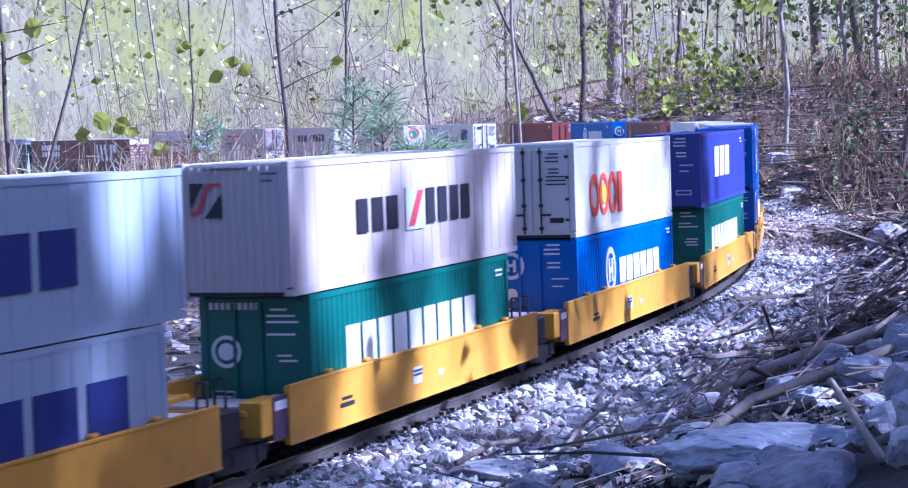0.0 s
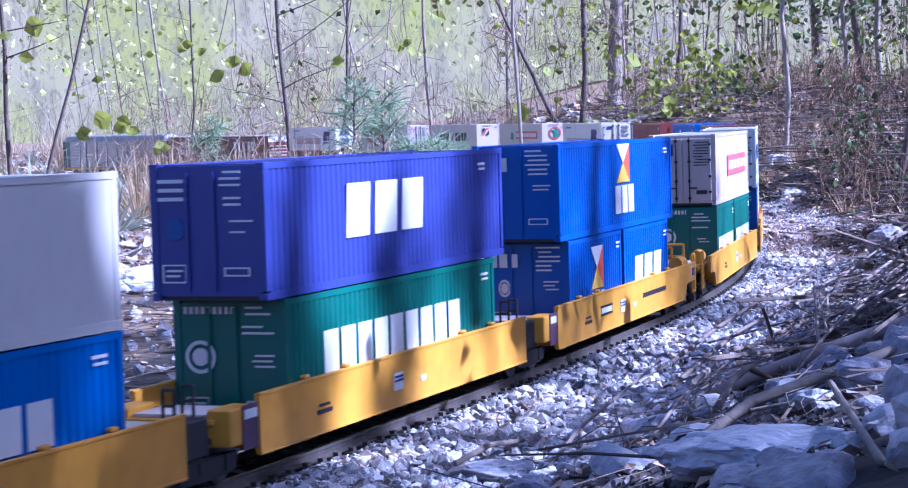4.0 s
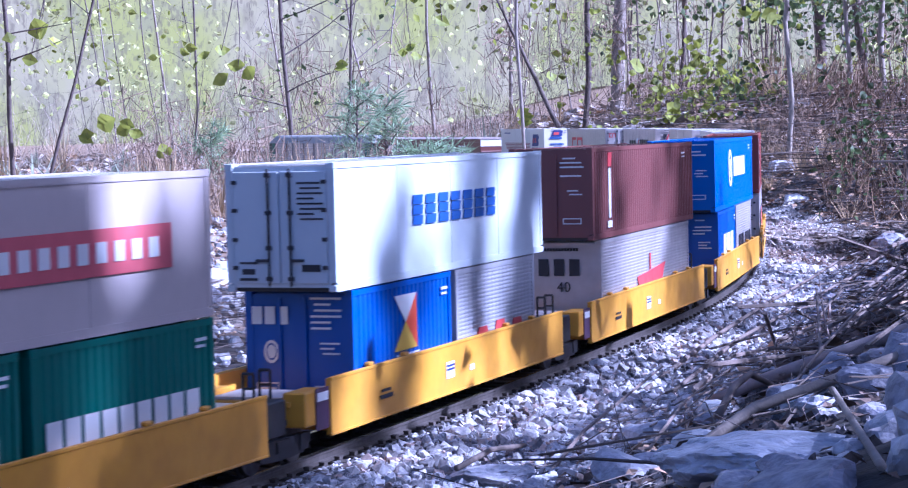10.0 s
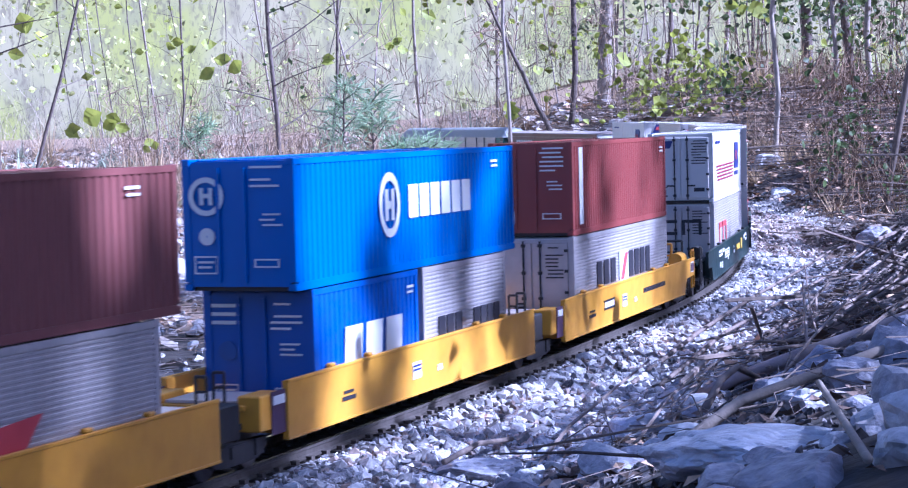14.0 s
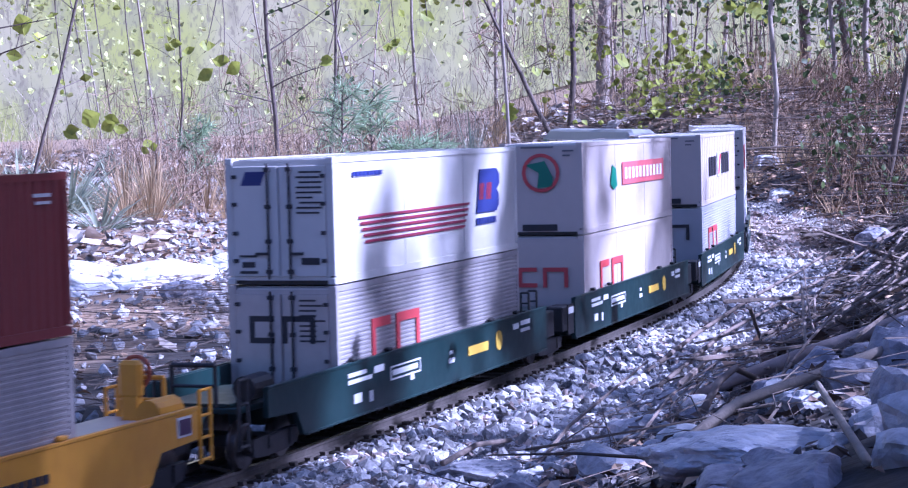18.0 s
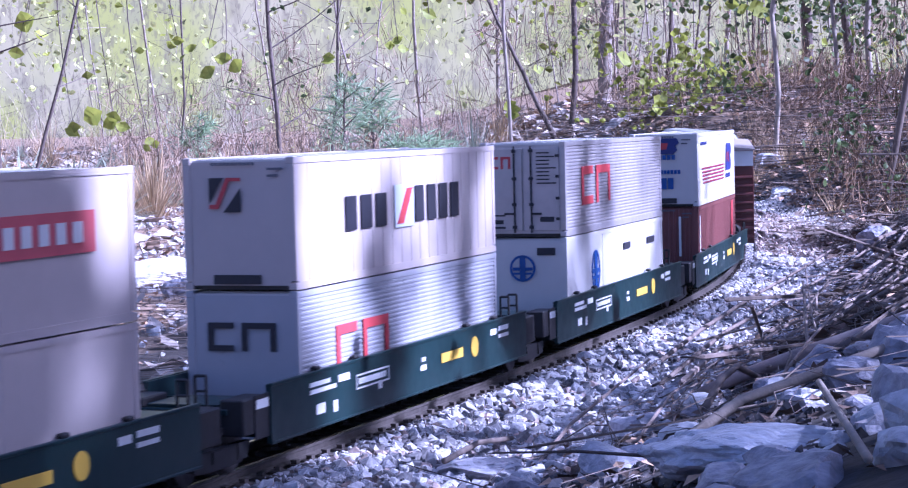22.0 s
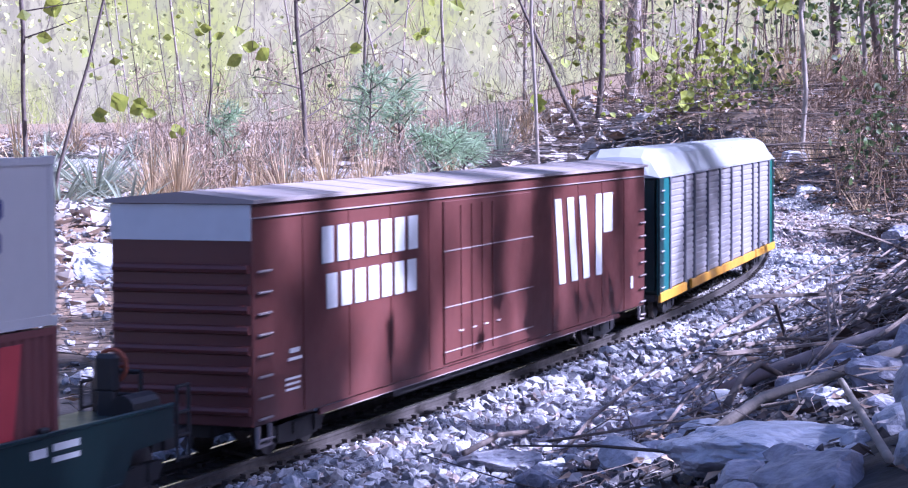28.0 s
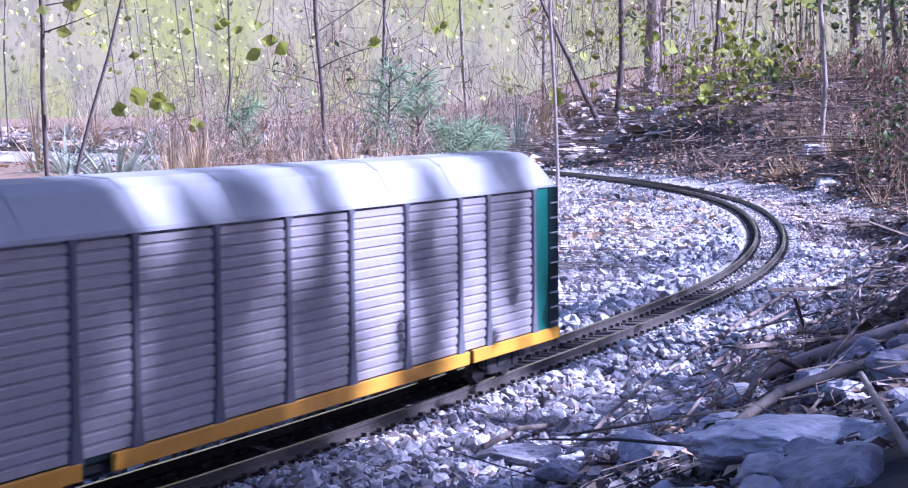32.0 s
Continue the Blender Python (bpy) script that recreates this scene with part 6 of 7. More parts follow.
        rock(x, y, q * 1.2, q * 2.0, q * 0.8, rng.uniform(-0.5, 0.5), 150 + k, rng.choice(("rock", "dark_rock", "dark_rock")), 0.25, "blue-grey stone on the bank")
    # pale rocks inside the bend
    for k, (x, y, a, b, c) in enumerate(((-0.50, 3.72, 0.10, 0.26, 0.028), (-0.40, 4.02, 0.070, 0.12, 0.024), (-0.60, 3.50, 0.060, 0.10, 0.022), (-0.32, 4.30, 0.05, 0.06, 0.02), (-0.70, 4.10, 0.07, 0.08, 0.02))):
        rock(x, y, a, b, c, 0.3 * k, 210 + k, "pale_rock", 0.3, "pale sunlit rock inside the bend")
    rock(-0.405, 3.25, 0.036, 0.030, 0.022, 0.2, 220, "dark_rock", 0.2, "dark rounded stone inside the bend")
    branch("log", [(0.186, 1.690, 0.006), (0.217, 1.669, 0.011), (0.261, 1.660, 0.012), (0.304, 1.655, 0.012), (0.334, 1.651, 0.012), (0.42, 1.64, 0.012)], 0.0050, 0.0060, "log", "weathered grey-brown log lying on the bank", "log")
    branch("stick", [(0.116, 1.120, 0.006), (0.155, 1.180, 0.016), (0.185, 1.170, 0.016), (0.217, 1.190, 0.014), (0.250, 1.20, 0.012)], 0.0034, 0.0028, "pale_bark", "pale tan bent branch lying over rocks", "stick")
    branch("stick", [(0.174, 1.520, 0.006), (0.190, 1.560, 0.022), (0.206, 1.590, 0.026), (0.226, 1.620, 0.010)], 0.0030, 0.0022, "cane", "curved pale stem standing off the bank")
    branch("stick", [(0.174, 1.040, 0.016), (0.112, 0.590, 0.010)], 0.0015, 0.0014, "pale_bark", "pale straight cut stick on the bank")
    branch("stick", [(-0.010, 1.470, 0.018), (0.014, 1.540, 0.020), (0.040, 1.615, 0.012)], 0.0022, 0.0018, "cane", "pale stick resting on the flat rock")
    branch("stick", [(0.391, 2.110, 0.010), (0.384, 1.950, 0.014), (0.374, 1.790, 0.010)], 0.0030, 0.0026, "dark_twig", "dark straight stick on the bank")
    branch("cane", [(0.160, 1.980, 0.006), (0.270, 2.380, 0.012), (0.378, 2.770, 0.012), (0.530, 3.300, 0.014), (0.690, 3.870, 0.014)], 0.0026, 0.0018, "cane", "long dry cane lying along the bank", "stick")
    branch("cane", [(0.185, 1.960, 0.008), (0.290, 2.330, 0.016), (0.410, 2.730, 0.014), (0.580, 3.200, 0.020), (0.780, 3.750, 0.020)], 0.0024, 0.0016, "cane", "long dry cane lying along the bank", "stick")
    branch("stick", [(-0.205, 1.500, 0.004), (-0.175, 1.490, 0.008), (-0.145, 1.470, 0.004)], 0.0016, 0.0012, "pale_bark", "thin curved stem beside the rail")
    for k in range(16):
        s0, lat = rng.uniform(0.7, 2.4), rng.uniform(0.20, 0.42)
        n, span = 4, rng.uniform(0.35, 0.9)
        drift = rng.uniform(-0.02, 0.16)
        pts = []
        for i in range(n):
            x, y, _ = on_line(s0 + span * i / (n - 1), -(lat + drift * i / (n - 1)))
            pts.append((float(x), float(y), 0.012 + 0.010 * math.sin(i)))
        branch("cane", pts, rng.uniform(0.0018, 0.0034), 0.0012, rng.choice(("cane", "stick")), "long dry cane lying along the bank", "stick")


near_things()


# ---- woods ----
def leaf_cloud(centres, n, spread, size, rng):
    c = np.asarray(centres)[rng.randint(0, len(centres), n)]
    p = c + rng.normal(0, spread, (n, 3)) * np.array([1, 1, 0.8])
    return p, turns(n, rng, 1.0), rng.uniform(size * 0.6, size * 1.25, n)


def crown(parent, pos, rot, size, material, name="crown"):
    ob = scatter(name, LEAFLETS, pos, rot, size, material, "", "")
    for key in ("label", "category", "kind"):
        if key in ob:
            del ob[key]
    ob.parent = parent
    return ob


def limb(bm, a, b, r0, r1, rng, bend=0.06, n=5, sides=6):
    a, b = Vector(a), Vector(b)
    side = Vector((rng.uniform(-1, 1), rng.uniform(-1, 1), rng.uniform(-0.4, 0.4)))
    last, lr = a, r0
    pts = [a]
    for i in range(1, n + 1):
        t = i / n
        p = a.lerp(b, t) + side * (bend * (b - a).length * math.sin(math.pi * t)) * 0.5 + Vector((rng.uniform(-1, 1), rng.uniform(-1, 1), 0)) * 0.005 * (b - a).length
        r = r0 + (r1 - r0) * t
        tube(bm, last, p, lr, r, sides, caps=i == n)
        last, lr = p, r
        pts.append(p)
    return pts


def tree(x, y, height, r, seed, lean=(0.0, 0.0), bark="bark", leaf="leaf", leaves=120, size=0.07, low=0.3, branches=9, reach=0.5, label="slender leafy sapling in the woods", category="tree", sink=0.05):
    rng = random.Random(seed)
    nrng = np.random.RandomState(seed)
    z = float(ground_z([x], [y])[0]) - sink
    root = tagged(new("tree"), label, category, "trees in the woods")
    root.matrix_basis = Matrix.Translation((x, y, z))
    bm = bmesh.new()
    trunk = limb(bm, (0, 0, 0), (lean[0] * height, lean[1] * height, height), r, r * 0.35, rng, 0.05, 10, 8)
    part("trunk", bm, M[bark], root, smooth=True)
    tips = []
    for k in range(branches):
        t = low + (1 - low) * (k + rng.random()) / branches
        p = trunk[min(int(t * 10), 9)].lerp(trunk[min(int(t * 10) + 1, 10)], t * 10 % 1)
        a = rng.uniform(0, math.tau)
        ln = reach * rng.uniform(0.5, 1.1) * (1.15 - 0.5 * t)
        e = p + Vector((math.cos(a) * ln, math.sin(a) * ln, ln * rng.uniform(0.1, 0.8)))
        bm = bmesh.new()
        pts = limb(bm, p, e, r * 0.35 * (1.1 - 0.5 * t), r * 0.08, rng, 0.2, 5, 5)
        for q in range(3):
            f = pts[rng.randint(2, 5)]
            g = f + Vector((rng.uniform(-1, 1), rng.uniform(-1, 1), rng.uniform(-0.2, 0.8))) * ln * 0.4
            limb(bm, f, g, r * 0.10, r * 0.04, rng, 0.2, 3, 4)
            tips.append(tuple(g))
        tips += [tuple(p2) for p2 in pts[2:]]
        part("limb", bm, M[bark], root)
    if leaves and tips:
        pos, rot, sz = leaf_cloud(tips, leaves, reach * 0.16, size, nrng)
        crown(root, pos, rot, sz, M[leaf])
    return root


def along_ray(u, d):
    """x at distance d on the bearing u, a slope counted in 1/3773 from the line of sight."""
    return (u - 768) / 3773 * d


def woods():
    # slim saplings and trunks that stand out, one by one
    tree(0.118, 4.40, 1.6, 0.0042, 101, (-0.02, 0.0), "pale_bark", "leaf", 40, 0.035, 0.45, 6, 0.18, "thin pale sapling inside the bend of the track")
    tree(along_ray(472, 9.0), 9.0, 3.2, 0.010, 102, (0.0, 0.0), "bark", "green_leaf", 260, 0.03, 0.06, 26, 0.45, "slim dark sapling with many side twigs")
    tree(along_ray(976, 10.5), 10.5, 3.2, 0.016, 103, (-0.01, 0), "bark", "leaf", 160, 0.05, 0.25, 9, 0.5)
    tree(along_ray(1034, 12.5), 12.5, 5.0, 0.042, 104, (-0.005, 0), "pale_bark", "leaf", 240, 0.07, 0.4, 8, 0.9, "grey trunk of a young tree on the hill")
    tree(along_ray(1137, 12.5), 12.5, 4.0, 0.014, 105, (0.008, 0), "bark", "leaf", 160, 0.06, 0.25, 10, 0.6)
    tree(along_ray(1328, 6.9), 6.9, 2.6, 0.0085, 106, (0.0, 0.0), "pale_bark", "leaf", 110, 0.04, 0.25, 9, 0.35, "slim pale sapling at the foot of the hill")
    tree(along_ray(1390, 13.5), 13.5, 4.5, 0.035, 107, (0.01, 0), "bark", "leaf", 200, 0.07, 0.3, 10, 0.8)
    tree(along_ray(1470, 11.0), 11.0, 4.0, 0.024, 108, (-0.03, 0), "bark", "leaf", 240, 0.06, 0.2, 10, 0.7)
    tree(along_ray(1500, 9.0), 9.0, 3.0, 0.014, 109, (0.0, 0), "pale_bark", "leaf", 160, 0.05, 0.2, 9, 0.5)
    tree(along_ray(1512, 5.2), 5.2, 2.2, 0.009, 110, (0.13, 0), "dark_twig", "leaf", 60, 0.04, 0.10, 8, 0.35, "dark crooked sapling on the bank")
    tree(along_ray(1440, 8.0), 8.0, 1.2, 0.010, 111, (-0.08, 0), "pale_bark", "leaf", 20, 0.04, 0.3, 4, 0.25, "broken pale stem on the hill")
    tree(along_ray(960, 9.8), 9.8, 0.75, 0.014, 112, (-0.45, 0.1), "bark", "leaf", 8, 0.04, 0.4, 3, 0.2, "leaning dead trunk on the hill")
    tree(along_ray(22, 6.0), 6.0, 1.5, 0.0055, 113, (0.31, 0), "bark", "leaf", 26, 0.05, 0.2, 7, 0.25, "thin leaning sapling with yellow-green leaves")
    tree(along_ray(-10, 6.2), 6.2, 1.8, 0.008, 114, (0.02, 0), "bark", "leaf", 30, 0.05, 0.2, 7, 0.25, "thin sapling with yellow-green leaves")
    tree(along_ray(300, 8.5), 8.5, 2.0, 0.005, 115, (-0.03, 0), "bark", "leaf", 14, 0.03, 0.1, 12, 0.4, "twiggy sapling with few leaves")
    tree(along_ray(560, 9.5), 9.5, 2.0, 0.008, 116, (0.02, 0), "bark", "leaf", 14, 0.03, 0.1, 12, 0.4, "twiggy sapling with few leaves")
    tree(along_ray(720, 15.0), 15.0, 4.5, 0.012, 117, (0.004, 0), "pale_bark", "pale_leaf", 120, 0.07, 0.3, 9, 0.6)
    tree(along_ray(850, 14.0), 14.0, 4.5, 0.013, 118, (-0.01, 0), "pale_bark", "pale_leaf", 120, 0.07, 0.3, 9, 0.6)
    tree(along_ray(1240, 15.0), 15.0, 4.5, 0.016, 119, (0.01, 0), "pale_bark", "green_leaf", 160, 0.06, 0.25, 10, 0.7)
    # a bare pale bough across the right of the woods
    branch_at = along_ray(1360, 9.5)
    tree(branch_at, 9.5, 0.62, 0.007, 130, (0.5, 0.0), "pale_bark", "leaf", 10, 0.04, 0.3, 4, 0.2, "bare pale bough leaning over the hill")
    # the crowd behind
    rng = random.Random(77)
    for k in range(50):
        d = rng.uniform(12, 30)
        u = rng.uniform(-120, 1700) if k % 3 == 0 else rng.uniform(950, 1700)
        right = u > 1000
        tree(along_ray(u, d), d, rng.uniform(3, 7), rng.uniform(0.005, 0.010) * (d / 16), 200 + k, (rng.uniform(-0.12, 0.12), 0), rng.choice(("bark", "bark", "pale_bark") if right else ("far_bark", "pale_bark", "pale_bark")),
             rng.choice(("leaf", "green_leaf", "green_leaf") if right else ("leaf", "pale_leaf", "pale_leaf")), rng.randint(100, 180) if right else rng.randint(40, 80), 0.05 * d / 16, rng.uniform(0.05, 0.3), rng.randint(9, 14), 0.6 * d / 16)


def thicket():
    """The tangle of thin twigs and small leaves between the trees."""
    rng = np.random.RandomState(55)

    def band(n, u0, u1, d0, d1, h0, h1):
        d = rng.uniform(d0, d1, n)
        x = (rng.uniform(u0, u1, n) - 768) / 3773 * d
        return np.c_[x, d, ground_z(x, d) + rng.uniform(h0, h1, n) * d / 10]

    def upright(n, spread):
        a, b = rng.uniform(0, math.tau, n), math.pi / 2 + rng.normal(0, spread, n)
        ca, sa, cb, sb = np.cos(a), np.sin(a), np.cos(b), np.sin(b)
        z = np.zeros(n)
        return np.stack([np.stack([ca * cb, -sa, -ca * sb], -1), np.stack([sa * cb, ca, -sa * sb], -1), np.stack([sb, z, cb], -1)], -2)

    P = np.concatenate([band(1300, -80, 900, 8.5, 13, 0.0, 0.40), band(400, -80, 900, 11, 15, 0.3, 0.9), band(700, 900, 1060, 8.5, 18, 0.15, 0.6), band(1100, 1060, 1650, 8.5, 18, 0.0, 0.45)])
    scatter("thicket", STALKS, P, upright(len(P), 0.9), rng.uniform(0.06, 0.30, len(P)), M["dark_twig"], "tangle of thin bare twigs in the woods", "undergrowth")
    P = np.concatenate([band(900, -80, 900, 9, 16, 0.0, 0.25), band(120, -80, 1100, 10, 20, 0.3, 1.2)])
    scatter("pale_thicket", STALKS, P, upright(len(P), 0.9), rng.uniform(0.12, 0.5, len(P)), M["far_stem"], "dry stems standing in the woods, painted pale as if sunlit", "undergrowth")
    # fans of fine twigs, thick enough to be seen from afar
    def fans(rows, per, spread):
        out = []
        for row in rows:
            c = band(*row)
            k = np.repeat(np.arange(len(c)), per)
            out.append(c[k] + rng.normal(0, 1, (len(k), 3)) * spread * (c[k, 1:2] / 10))
        return np.concatenate(out)

    P = fans([(22, 400, 540, 9, 11, 0.02, 0.6), (34, 150, 850, 9, 12, 0.0, 0.16), (16, 180, 380, 9, 12, 0.05, 0.4), (16, 560, 900, 10, 14, 0.1, 0.7), (46, 900, 1650, 9, 13, 0.1, 0.7), (80, 1060, 1480, 6.6, 11, 0.0, 0.12), (46, 150, 720, 5.8, 7.3, 0.0, 0.26)], 32, 0.058)
    scatter("twig_sprays", SPRIGS, P, upright(len(P), 1.1), rng.uniform(0.05, 0.15, len(P)) * P[:, 1] / 10, M["spray"], "sprays of fine brown twigs in the woods", "undergrowth")
    P = fans([(64, 1400, 1680, 4.4, 8.0, 0.0, 0.30), (30, 1100, 1500, 8.5, 11.0, 0.0, 0.12)], 26, 0.06)
    scatter("dark_brush", SPRIGS, P, upright(len(P), 0.8), rng.uniform(0.05, 0.16, len(P)) * P[:, 1] / 10, M["brush"], "dark brown brush on the hill", "undergrowth")
    # leaves in loose clusters
    def clusters(rows, per, spread):
        out = []
        for row in rows:
            c = band(*row)
            k = np.repeat(np.arange(len(c)), per)
            out.append(c[k] + rng.normal(0, 1, (len(k), 3)) * spread * (c[k, 1:2] / 10))
        return np.concatenate(out)

    P = clusters([(60, 1000, 1650, 9.5, 16, 0.35, 1.2), (36, 1300, 1650, 8, 14, 0.25, 0.9), (40, 1380, 1660, 8, 12, 0.3, 0.8), (90, 1280, 1680, 8, 13, 0.45, 1.1), (16, 1180, 1330, 8.2, 9.6, 0.0, 0.10), (44, 1410, 1680, 4.8, 8.5, 0.0, 0.32)], 16, 0.085)
    scatter("foliage", LEAVES, P, turns(len(P), rng, 1.0), rng.uniform(0.025, 0.055, len(P)) * P[:, 1] / 12, M["green_leaf"], "small green leaves among the trees", "foliage")
    P = clusters([(34, 850, 1650, 9, 15, 0.1, 1.0), (34, 1100, 1250, 8.2, 9.4, 0.02, 0.22), (8, -80, 850, 9, 14, 0.3, 1.0)], 13, 0.10)
    scatter("yellow_foliage", LEAVES, P, turns(len(P), rng, 1.0), rng.uniform(0.03, 0.06, len(P)) * P[:, 1] / 12, M["leaf"], "yellow-green leaves among the trees", "foliage")
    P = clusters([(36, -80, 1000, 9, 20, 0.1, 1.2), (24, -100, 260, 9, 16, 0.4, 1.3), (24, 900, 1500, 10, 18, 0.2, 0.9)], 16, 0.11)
    scatter("pale_foliage", LEAVES, P, turns(len(P), rng, 1.0), rng.uniform(0.02, 0.05, len(P)) * P[:, 1] / 12, M["pale_leaf"], "small leaves among the trees, painted pale as if sunlit", "foliage")


def big_leaf(u, v, d, size, seed, colour="leaf"):
    """A single leaf on a thin hanging twig, near enough to be told apart."""
    rng = random.Random(seed)
    root = tagged(new("hanging_twig"), "thin twig with a yellow-green leaf", "twig", "hanging leaves")
    x, z = along_ray(u, d), 0.227 + (212 - v) / 3773 * d
    root.matrix_basis = Matrix.Translation((x, d, z))
    for k in range(rng.randint(1, 3)):
        vv, f = LEAVES[rng.randint(0, 7)]
        me = soup("leaf", (vv * size).tolist(), f.tolist(), M[colour])
        leaf = new("leaf", me)
        leaf.parent = root
        leaf.matrix_basis = Matrix.Translation((rng.uniform(-1, 1) * size * 0.6 * k, 0, -size * 0.3 * k)) @ Euler((rng.uniform(1.0, 2.0), rng.uniform(-0.6, 0.6), rng.uniform(-0.8, 0.8))).to_matrix().to_4x4()
    bm = bmesh.new()
    top = 0.227 + 330 / 3773 * d - z
    limb(bm, (0, 0, 0), (rng.uniform(-0.1, 0.1), 0, top), 0.0012, 0.0022, rng, 0.1, 5, 4)
    part("stem", bm, M["bark"], root)
    return root


woods()
thicket()
for i, (u, v, size) in enumerate(((352, 66, 0.05), (380, 95, 0.06), (40, 20, 0.08), (150, 185, 0.085), (185, 190, 0.05), (115, 205, 0.05), (300, 60, 0.04), (20, 75, 0.05), (735, 25, 0.05), (680, 70, 0.04), (560, 95, 0.04), (245, 232, 0.035),
                                  (1300, 25, 0.06), (1260, 20, 0.05), (920, 125, 0.05), (870, 185, 0.05), (1070, 110, 0.07), (1415, 90, 0.04), (1130, 185, 0.06))):
    big_leaf(u, v, 6.5 if u < 800 else 8.5, size * (1.0 if u < 800 else 1.2), 700 + i, "leaf")


def tuft(name, x, y, n, length, width, colour, seed, upright, label, category="shrub", sink=0.02):
    """Strap leaves or needles that spring from one point, each bent outwards."""
    rng = random.Random(seed)
    verts, faces = [], []
    for _ in range(n):
        a = rng.uniform(0, math.tau)
        up = rng.uniform(upright - 0.45, upright + 0.45)
        ln = length * rng.uniform(0.6, 1.1)
        d = Vector((math.cos(a) * math.cos(up), math.sin(a) * math.cos(up), math.sin(up)))
        s = Vector((-math.sin(a), math.cos(a), 0)) * width
        b = len(verts)
        for i in range(5):
            t = i / 4
            c = d * ln * t + Vector((0, 0, -0.35 * ln * t * t * math.cos(up)))
            w = s * (1 - t) ** 0.6 * (0.4 if i == 0 else 1)
            keel = Vector((0, 0, -width * 0.5 * (1 - t)))
            verts += [tuple(c - w), tuple(c + keel), tuple(c + w)]
        for i in range(4):
            q = b + i * 3
            faces += [(q, q + 1, q + 4, q + 3), (q + 1, q + 2, q + 5, q + 4)]
    ob = new(name, soup(name, verts, faces, M[colour]))
    ob.matrix_basis = Matrix.Translation((x, y, float(ground_z([x], [y])[0]) - sink))
    return tagged(ob, label, category, "undergrowth in the woods")


def pine(x, y, height, width, seed, low=0.3):
    """A young pine: trunk, whorls of limbs, and long needles in sprays."""
    rng = random.Random(seed)
    root = tagged(new("pine_seedling"), "bushy blue-green pine seedling in dry grass", "shrub", "undergrowth in the woods")
    root.matrix_basis = Matrix.Translation((x, y, float(ground_z([x], [y])[0]) - 0.02))
    bm = bmesh.new()
    limb(bm, (0, 0, 0), (0, 0, height), 0.006, 0.002, rng, 0.04, 6, 7)
    part("trunk", bm, M["bark"], root)
    verts, faces = [], []
    for k in range(17):
        t = low + (1 - low) * k / 16
        a = rng.uniform(0, math.tau)
        ln = width * (1.15 - 0.6 * t) * rng.uniform(0.6, 1.2)
        p = Vector((0, 0, height * t))
        e = p + Vector((math.cos(a) * ln, math.sin(a) * ln, ln * rng.uniform(0.3, 0.9)))
        bm = bmesh.new()
        limb(bm, p, e, 0.0025, 0.0012, rng, 0.1, 3, 5)
        part("limb", bm, M["bark"], root)
        for q in range(30):
            f = p.lerp(e, rng.uniform(0.3, 1.05))
            g = (e - p).normalized() * 0.5 + Vector((rng.gauss(0, 1), rng.gauss(0, 1), rng.gauss(0.3, 0.8)))
            g = g.normalized() * rng.uniform(0.35, 0.8) * width
            side = g.cross(Vector((0.3, 0.2, 1))).normalized() * 0.0012
            b = len(verts)
            verts += [tuple(f - side), tuple(f + side), tuple(f + g * 0.6 + side * 0.8 + Vector((0, 0, -0.03 * width))), tuple(f + g + Vector((0, 0, -0.1 * width))), tuple(f + g * 0.6 - side * 0.8 + Vector((0, 0, -0.03 * width)))]
            faces.append((b, b + 1, b + 2, b + 3, b + 4))
    ob = new("needles", soup("needles", verts, faces, M["needle"]))
    ob.parent = root
    return root


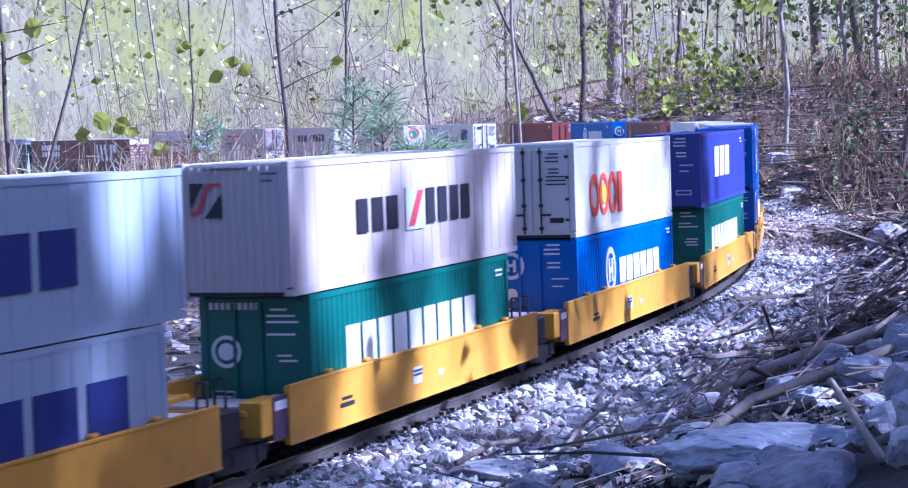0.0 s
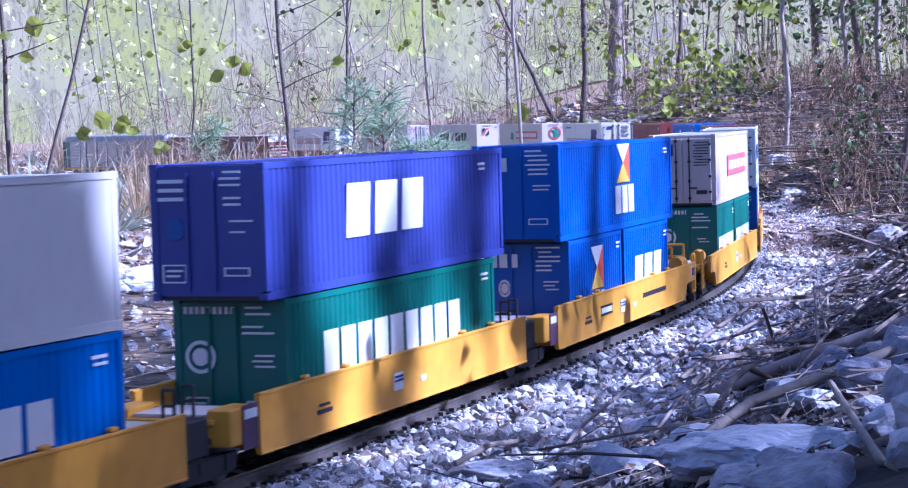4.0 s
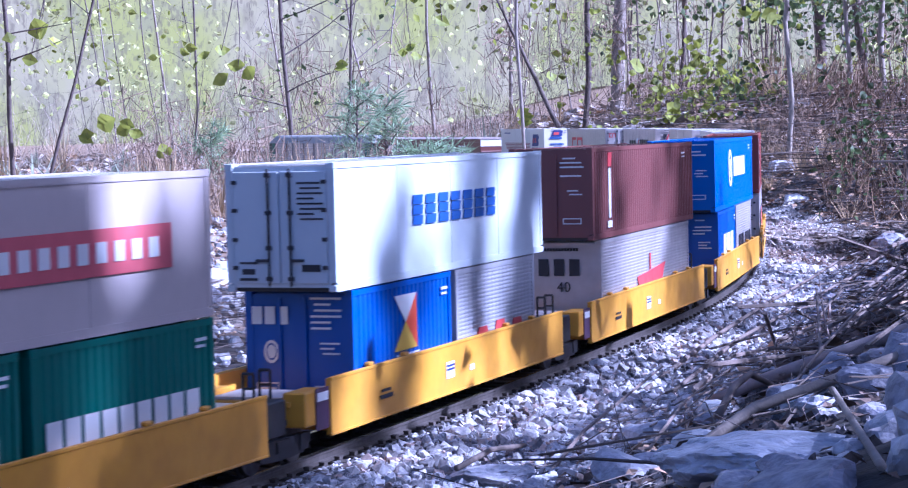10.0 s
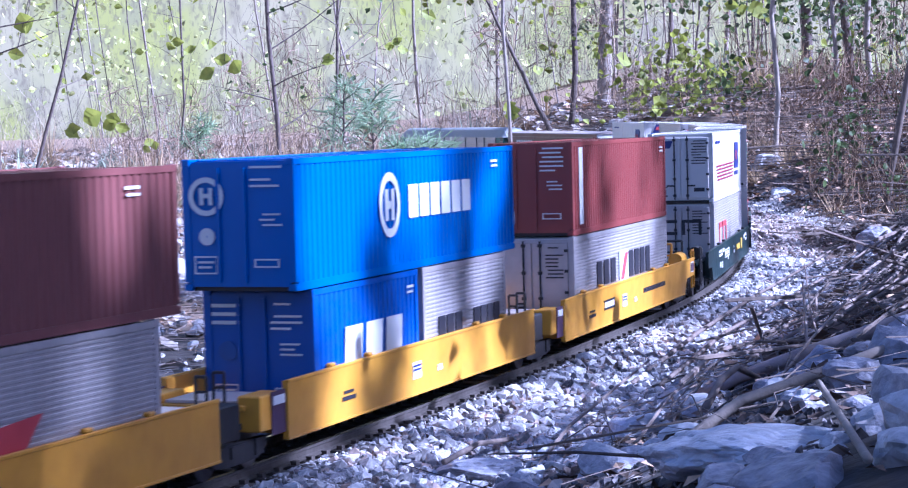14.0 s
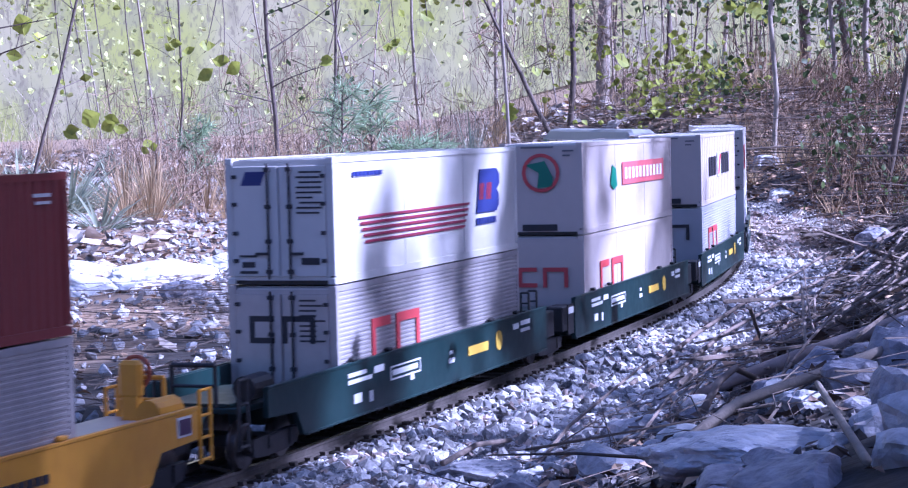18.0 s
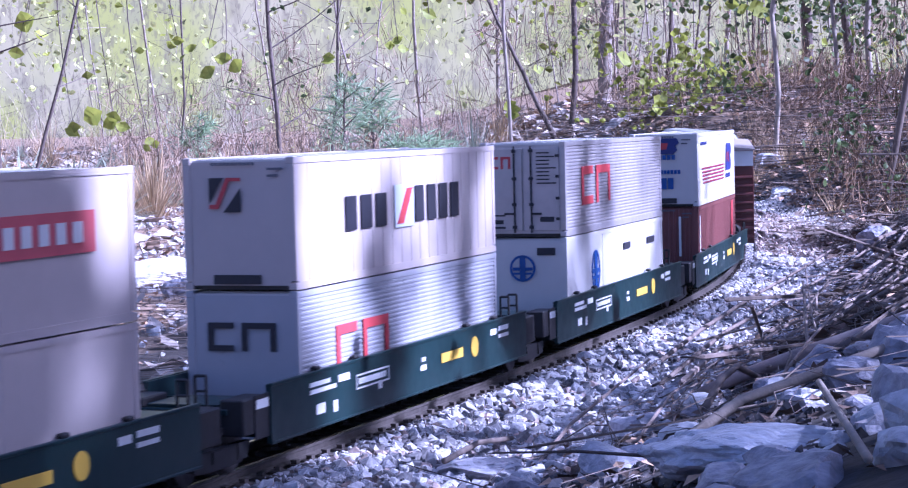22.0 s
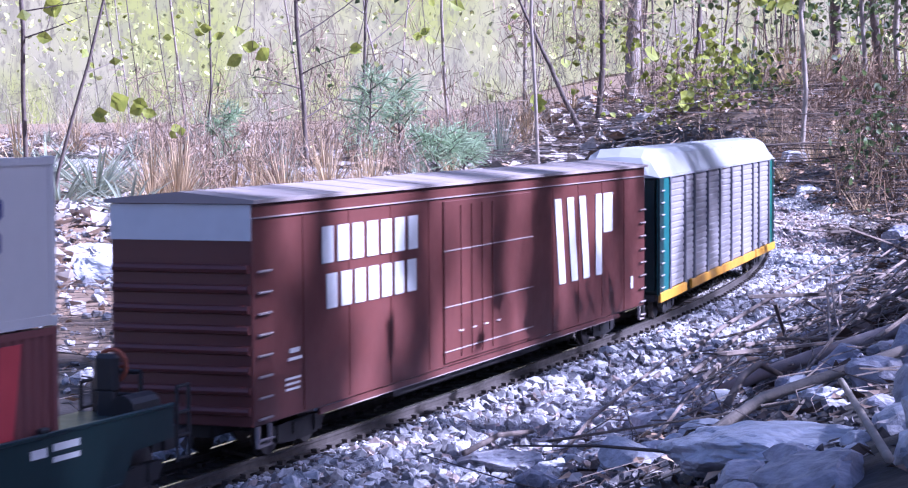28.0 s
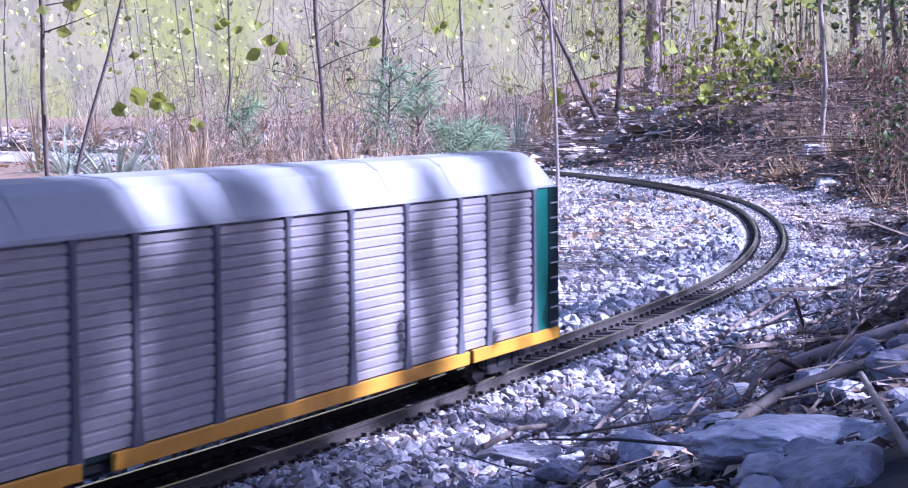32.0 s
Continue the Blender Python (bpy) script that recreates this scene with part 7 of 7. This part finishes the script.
def undergrowth():
    rng = random.Random(31)
    for u, d, n, ln in ((105, 6.6, 130, 0.34), (190, 7.2, 120, 0.34), (40, 6.0, 90, 0.26), (240, 8.2, 90, 0.30), (20, 8.0, 110, 0.35), (160, 5.2, 70, 0.20)):
        tuft("yucca", along_ray(u, d), d, n, ln, 0.006, "blade", int(u), 0.55, "spiky pale green yucca clump")
    for u, d, h, w, low in ((585, 7.0, 0.37, 0.11, 0.35), (632, 7.2, 0.34, 0.10, 0.4), (330, 7.6, 0.28, 0.09, 0.3), (700, 6.7, 0.19, 0.12, 0.5), (745, 6.9, 0.17, 0.10, 0.5)):
        pine(along_ray(u, d), d, h, w, int(u) + 7, low)
    # dry grass inside the bend, before the far side of the loop
    for k in range(26):
        d = rng.uniform(5.6, 7.4)
        tuft("grass_clump", along_ray(rng.uniform(140, 700), d), d, rng.randint(60, 110), rng.uniform(0.14, 0.27), 0.002, rng.choice(("straw", "straw", "dry_stem", "blade")), 540 + k, 1.05, "dry straw-coloured grass clump inside the bend", "grass")
    for k in range(16):
        d = rng.uniform(6.0, 8.0)
        tuft("grass_clump", along_ray(rng.uniform(1250, 1420), d), d, 50, rng.uniform(0.08, 0.18), 0.002, "straw", 590 + k, 0.8, "dry straw-coloured grass clump on the hill", "grass")
    for k in range(46):
        d = rng.uniform(7.5, 16)
        u = rng.uniform(-60, 1640)
        tuft("grass_clump", along_ray(u, d), d, rng.randint(40, 90), rng.uniform(0.15, 0.42), 0.003, rng.choice(("straw", "straw", "blade")), 400 + k, 1.0, "dry straw-coloured grass clump", "grass")
    for k in range(9):
        d = rng.uniform(5.0, 7.5)
        tuft("grass_clump", along_ray(rng.uniform(1380, 1600), d), d, 40, rng.uniform(0.06, 0.14), 0.002, "straw", 500 + k, 0.9, "dry straw-coloured grass clump", "grass")


undergrowth()


BANK_TREES = (
    (3.6, 0.14, 3.40, 420, 0.06, 0.62, 0.42), (3.7, 0.52, 3.30, 1300, 0.05, 0.86, 0.18), (3.8, 0.71, 3.15, 900, 0.05, 0.89, 0.20),
    (3.9, 0.88, 3.42, 170, 0.03, 0.80, 0.06), (3.9, 1.05, 3.26, 420, 0.035, 0.78, 0.10),
    (3.9, 1.22, 3.48, 190, 0.035, 0.87, 0.11), (3.9, 1.36, 3.40, 560, 0.04, 0.78, 0.10),
    (4.4, 1.54, 3.85, 300, 0.045, 0.80, 0.22), (4.8, 1.86, 4.15, 560, 0.05, 0.80, 0.30),
    (5.2, 2.55, 4.40, 480, 0.05, 0.80, 0.40),
)


def shade_trees():
    """Trees and shrubs beside the track, out of sight: they throw the dappled shade."""
    rng = random.Random(91)
    # tall trees a little way off: soft, half-open shade along the track, with gaps between their crowns
    for k, (x, y, h, n, reach) in enumerate(((12.4, -1.36, 11.6, 2600, 0.7), (12.9, -2.05, 12.0, 2600, 0.9), (14.0, -1.7, 13.0, 2200, 0.7))):
        tree(x, y, h, 0.10, 600 + k, (0, 0), "bark", "green_leaf", n, 0.10, 0.62, 54, reach, "tall leafy tree beside the railway")
    for k, (x, y, h) in enumerate(((2.9, 5.6, 1.5), (3.1, 6.8, 1.6), (3.4, 7.9, 1.8), (3.7, 9.2, 2.0), (4.2, 11.0, 2.6))):
        tree(x, y, h, 0.03, 640 + k, (0, 0), "bark", "green_leaf", 380, 0.07, 0.15, 16, 0.8, "bushy young tree on the hill beside the track")
    # low shrubs in a row along the bank: their shade lies on the bank and the near ballast
    for k, (x, y, h) in enumerate(((0.98, 1.38, 0.46), (1.00, 1.68, 0.44), (1.08, 1.95, 0.42), (1.14, 2.25, 0.24), (1.20, 2.55, 0.18), (1.28, 2.85, 0.17), (1.38, 3.2, 0.20), (1.50, 3.6, 0.32), (1.62, 4.0, 0.40))):
        tree(x, y, h, 0.010, 660 + k, (0, 0), "bark", "green_leaf", 170 if y < 2.2 else 640, 0.05, 0.06, 16, 0.26, "low leafy shrub on the bank beside the track", "shrub")
    # young trees on the bank: sharper shade, in clumps, with the sun between them
    for k, (x, y, top, n, size, low, reach) in enumerate(BANK_TREES):
        z = float(ground_z([x], [y])[0])
        tree(x, y, top - z, 0.020, 680 + k, (0, 0), "bark", "green_leaf", n, size, low, 22, reach, "leafy young tree on the bank beside the track")



shade_trees()

make_ballast()
motions()
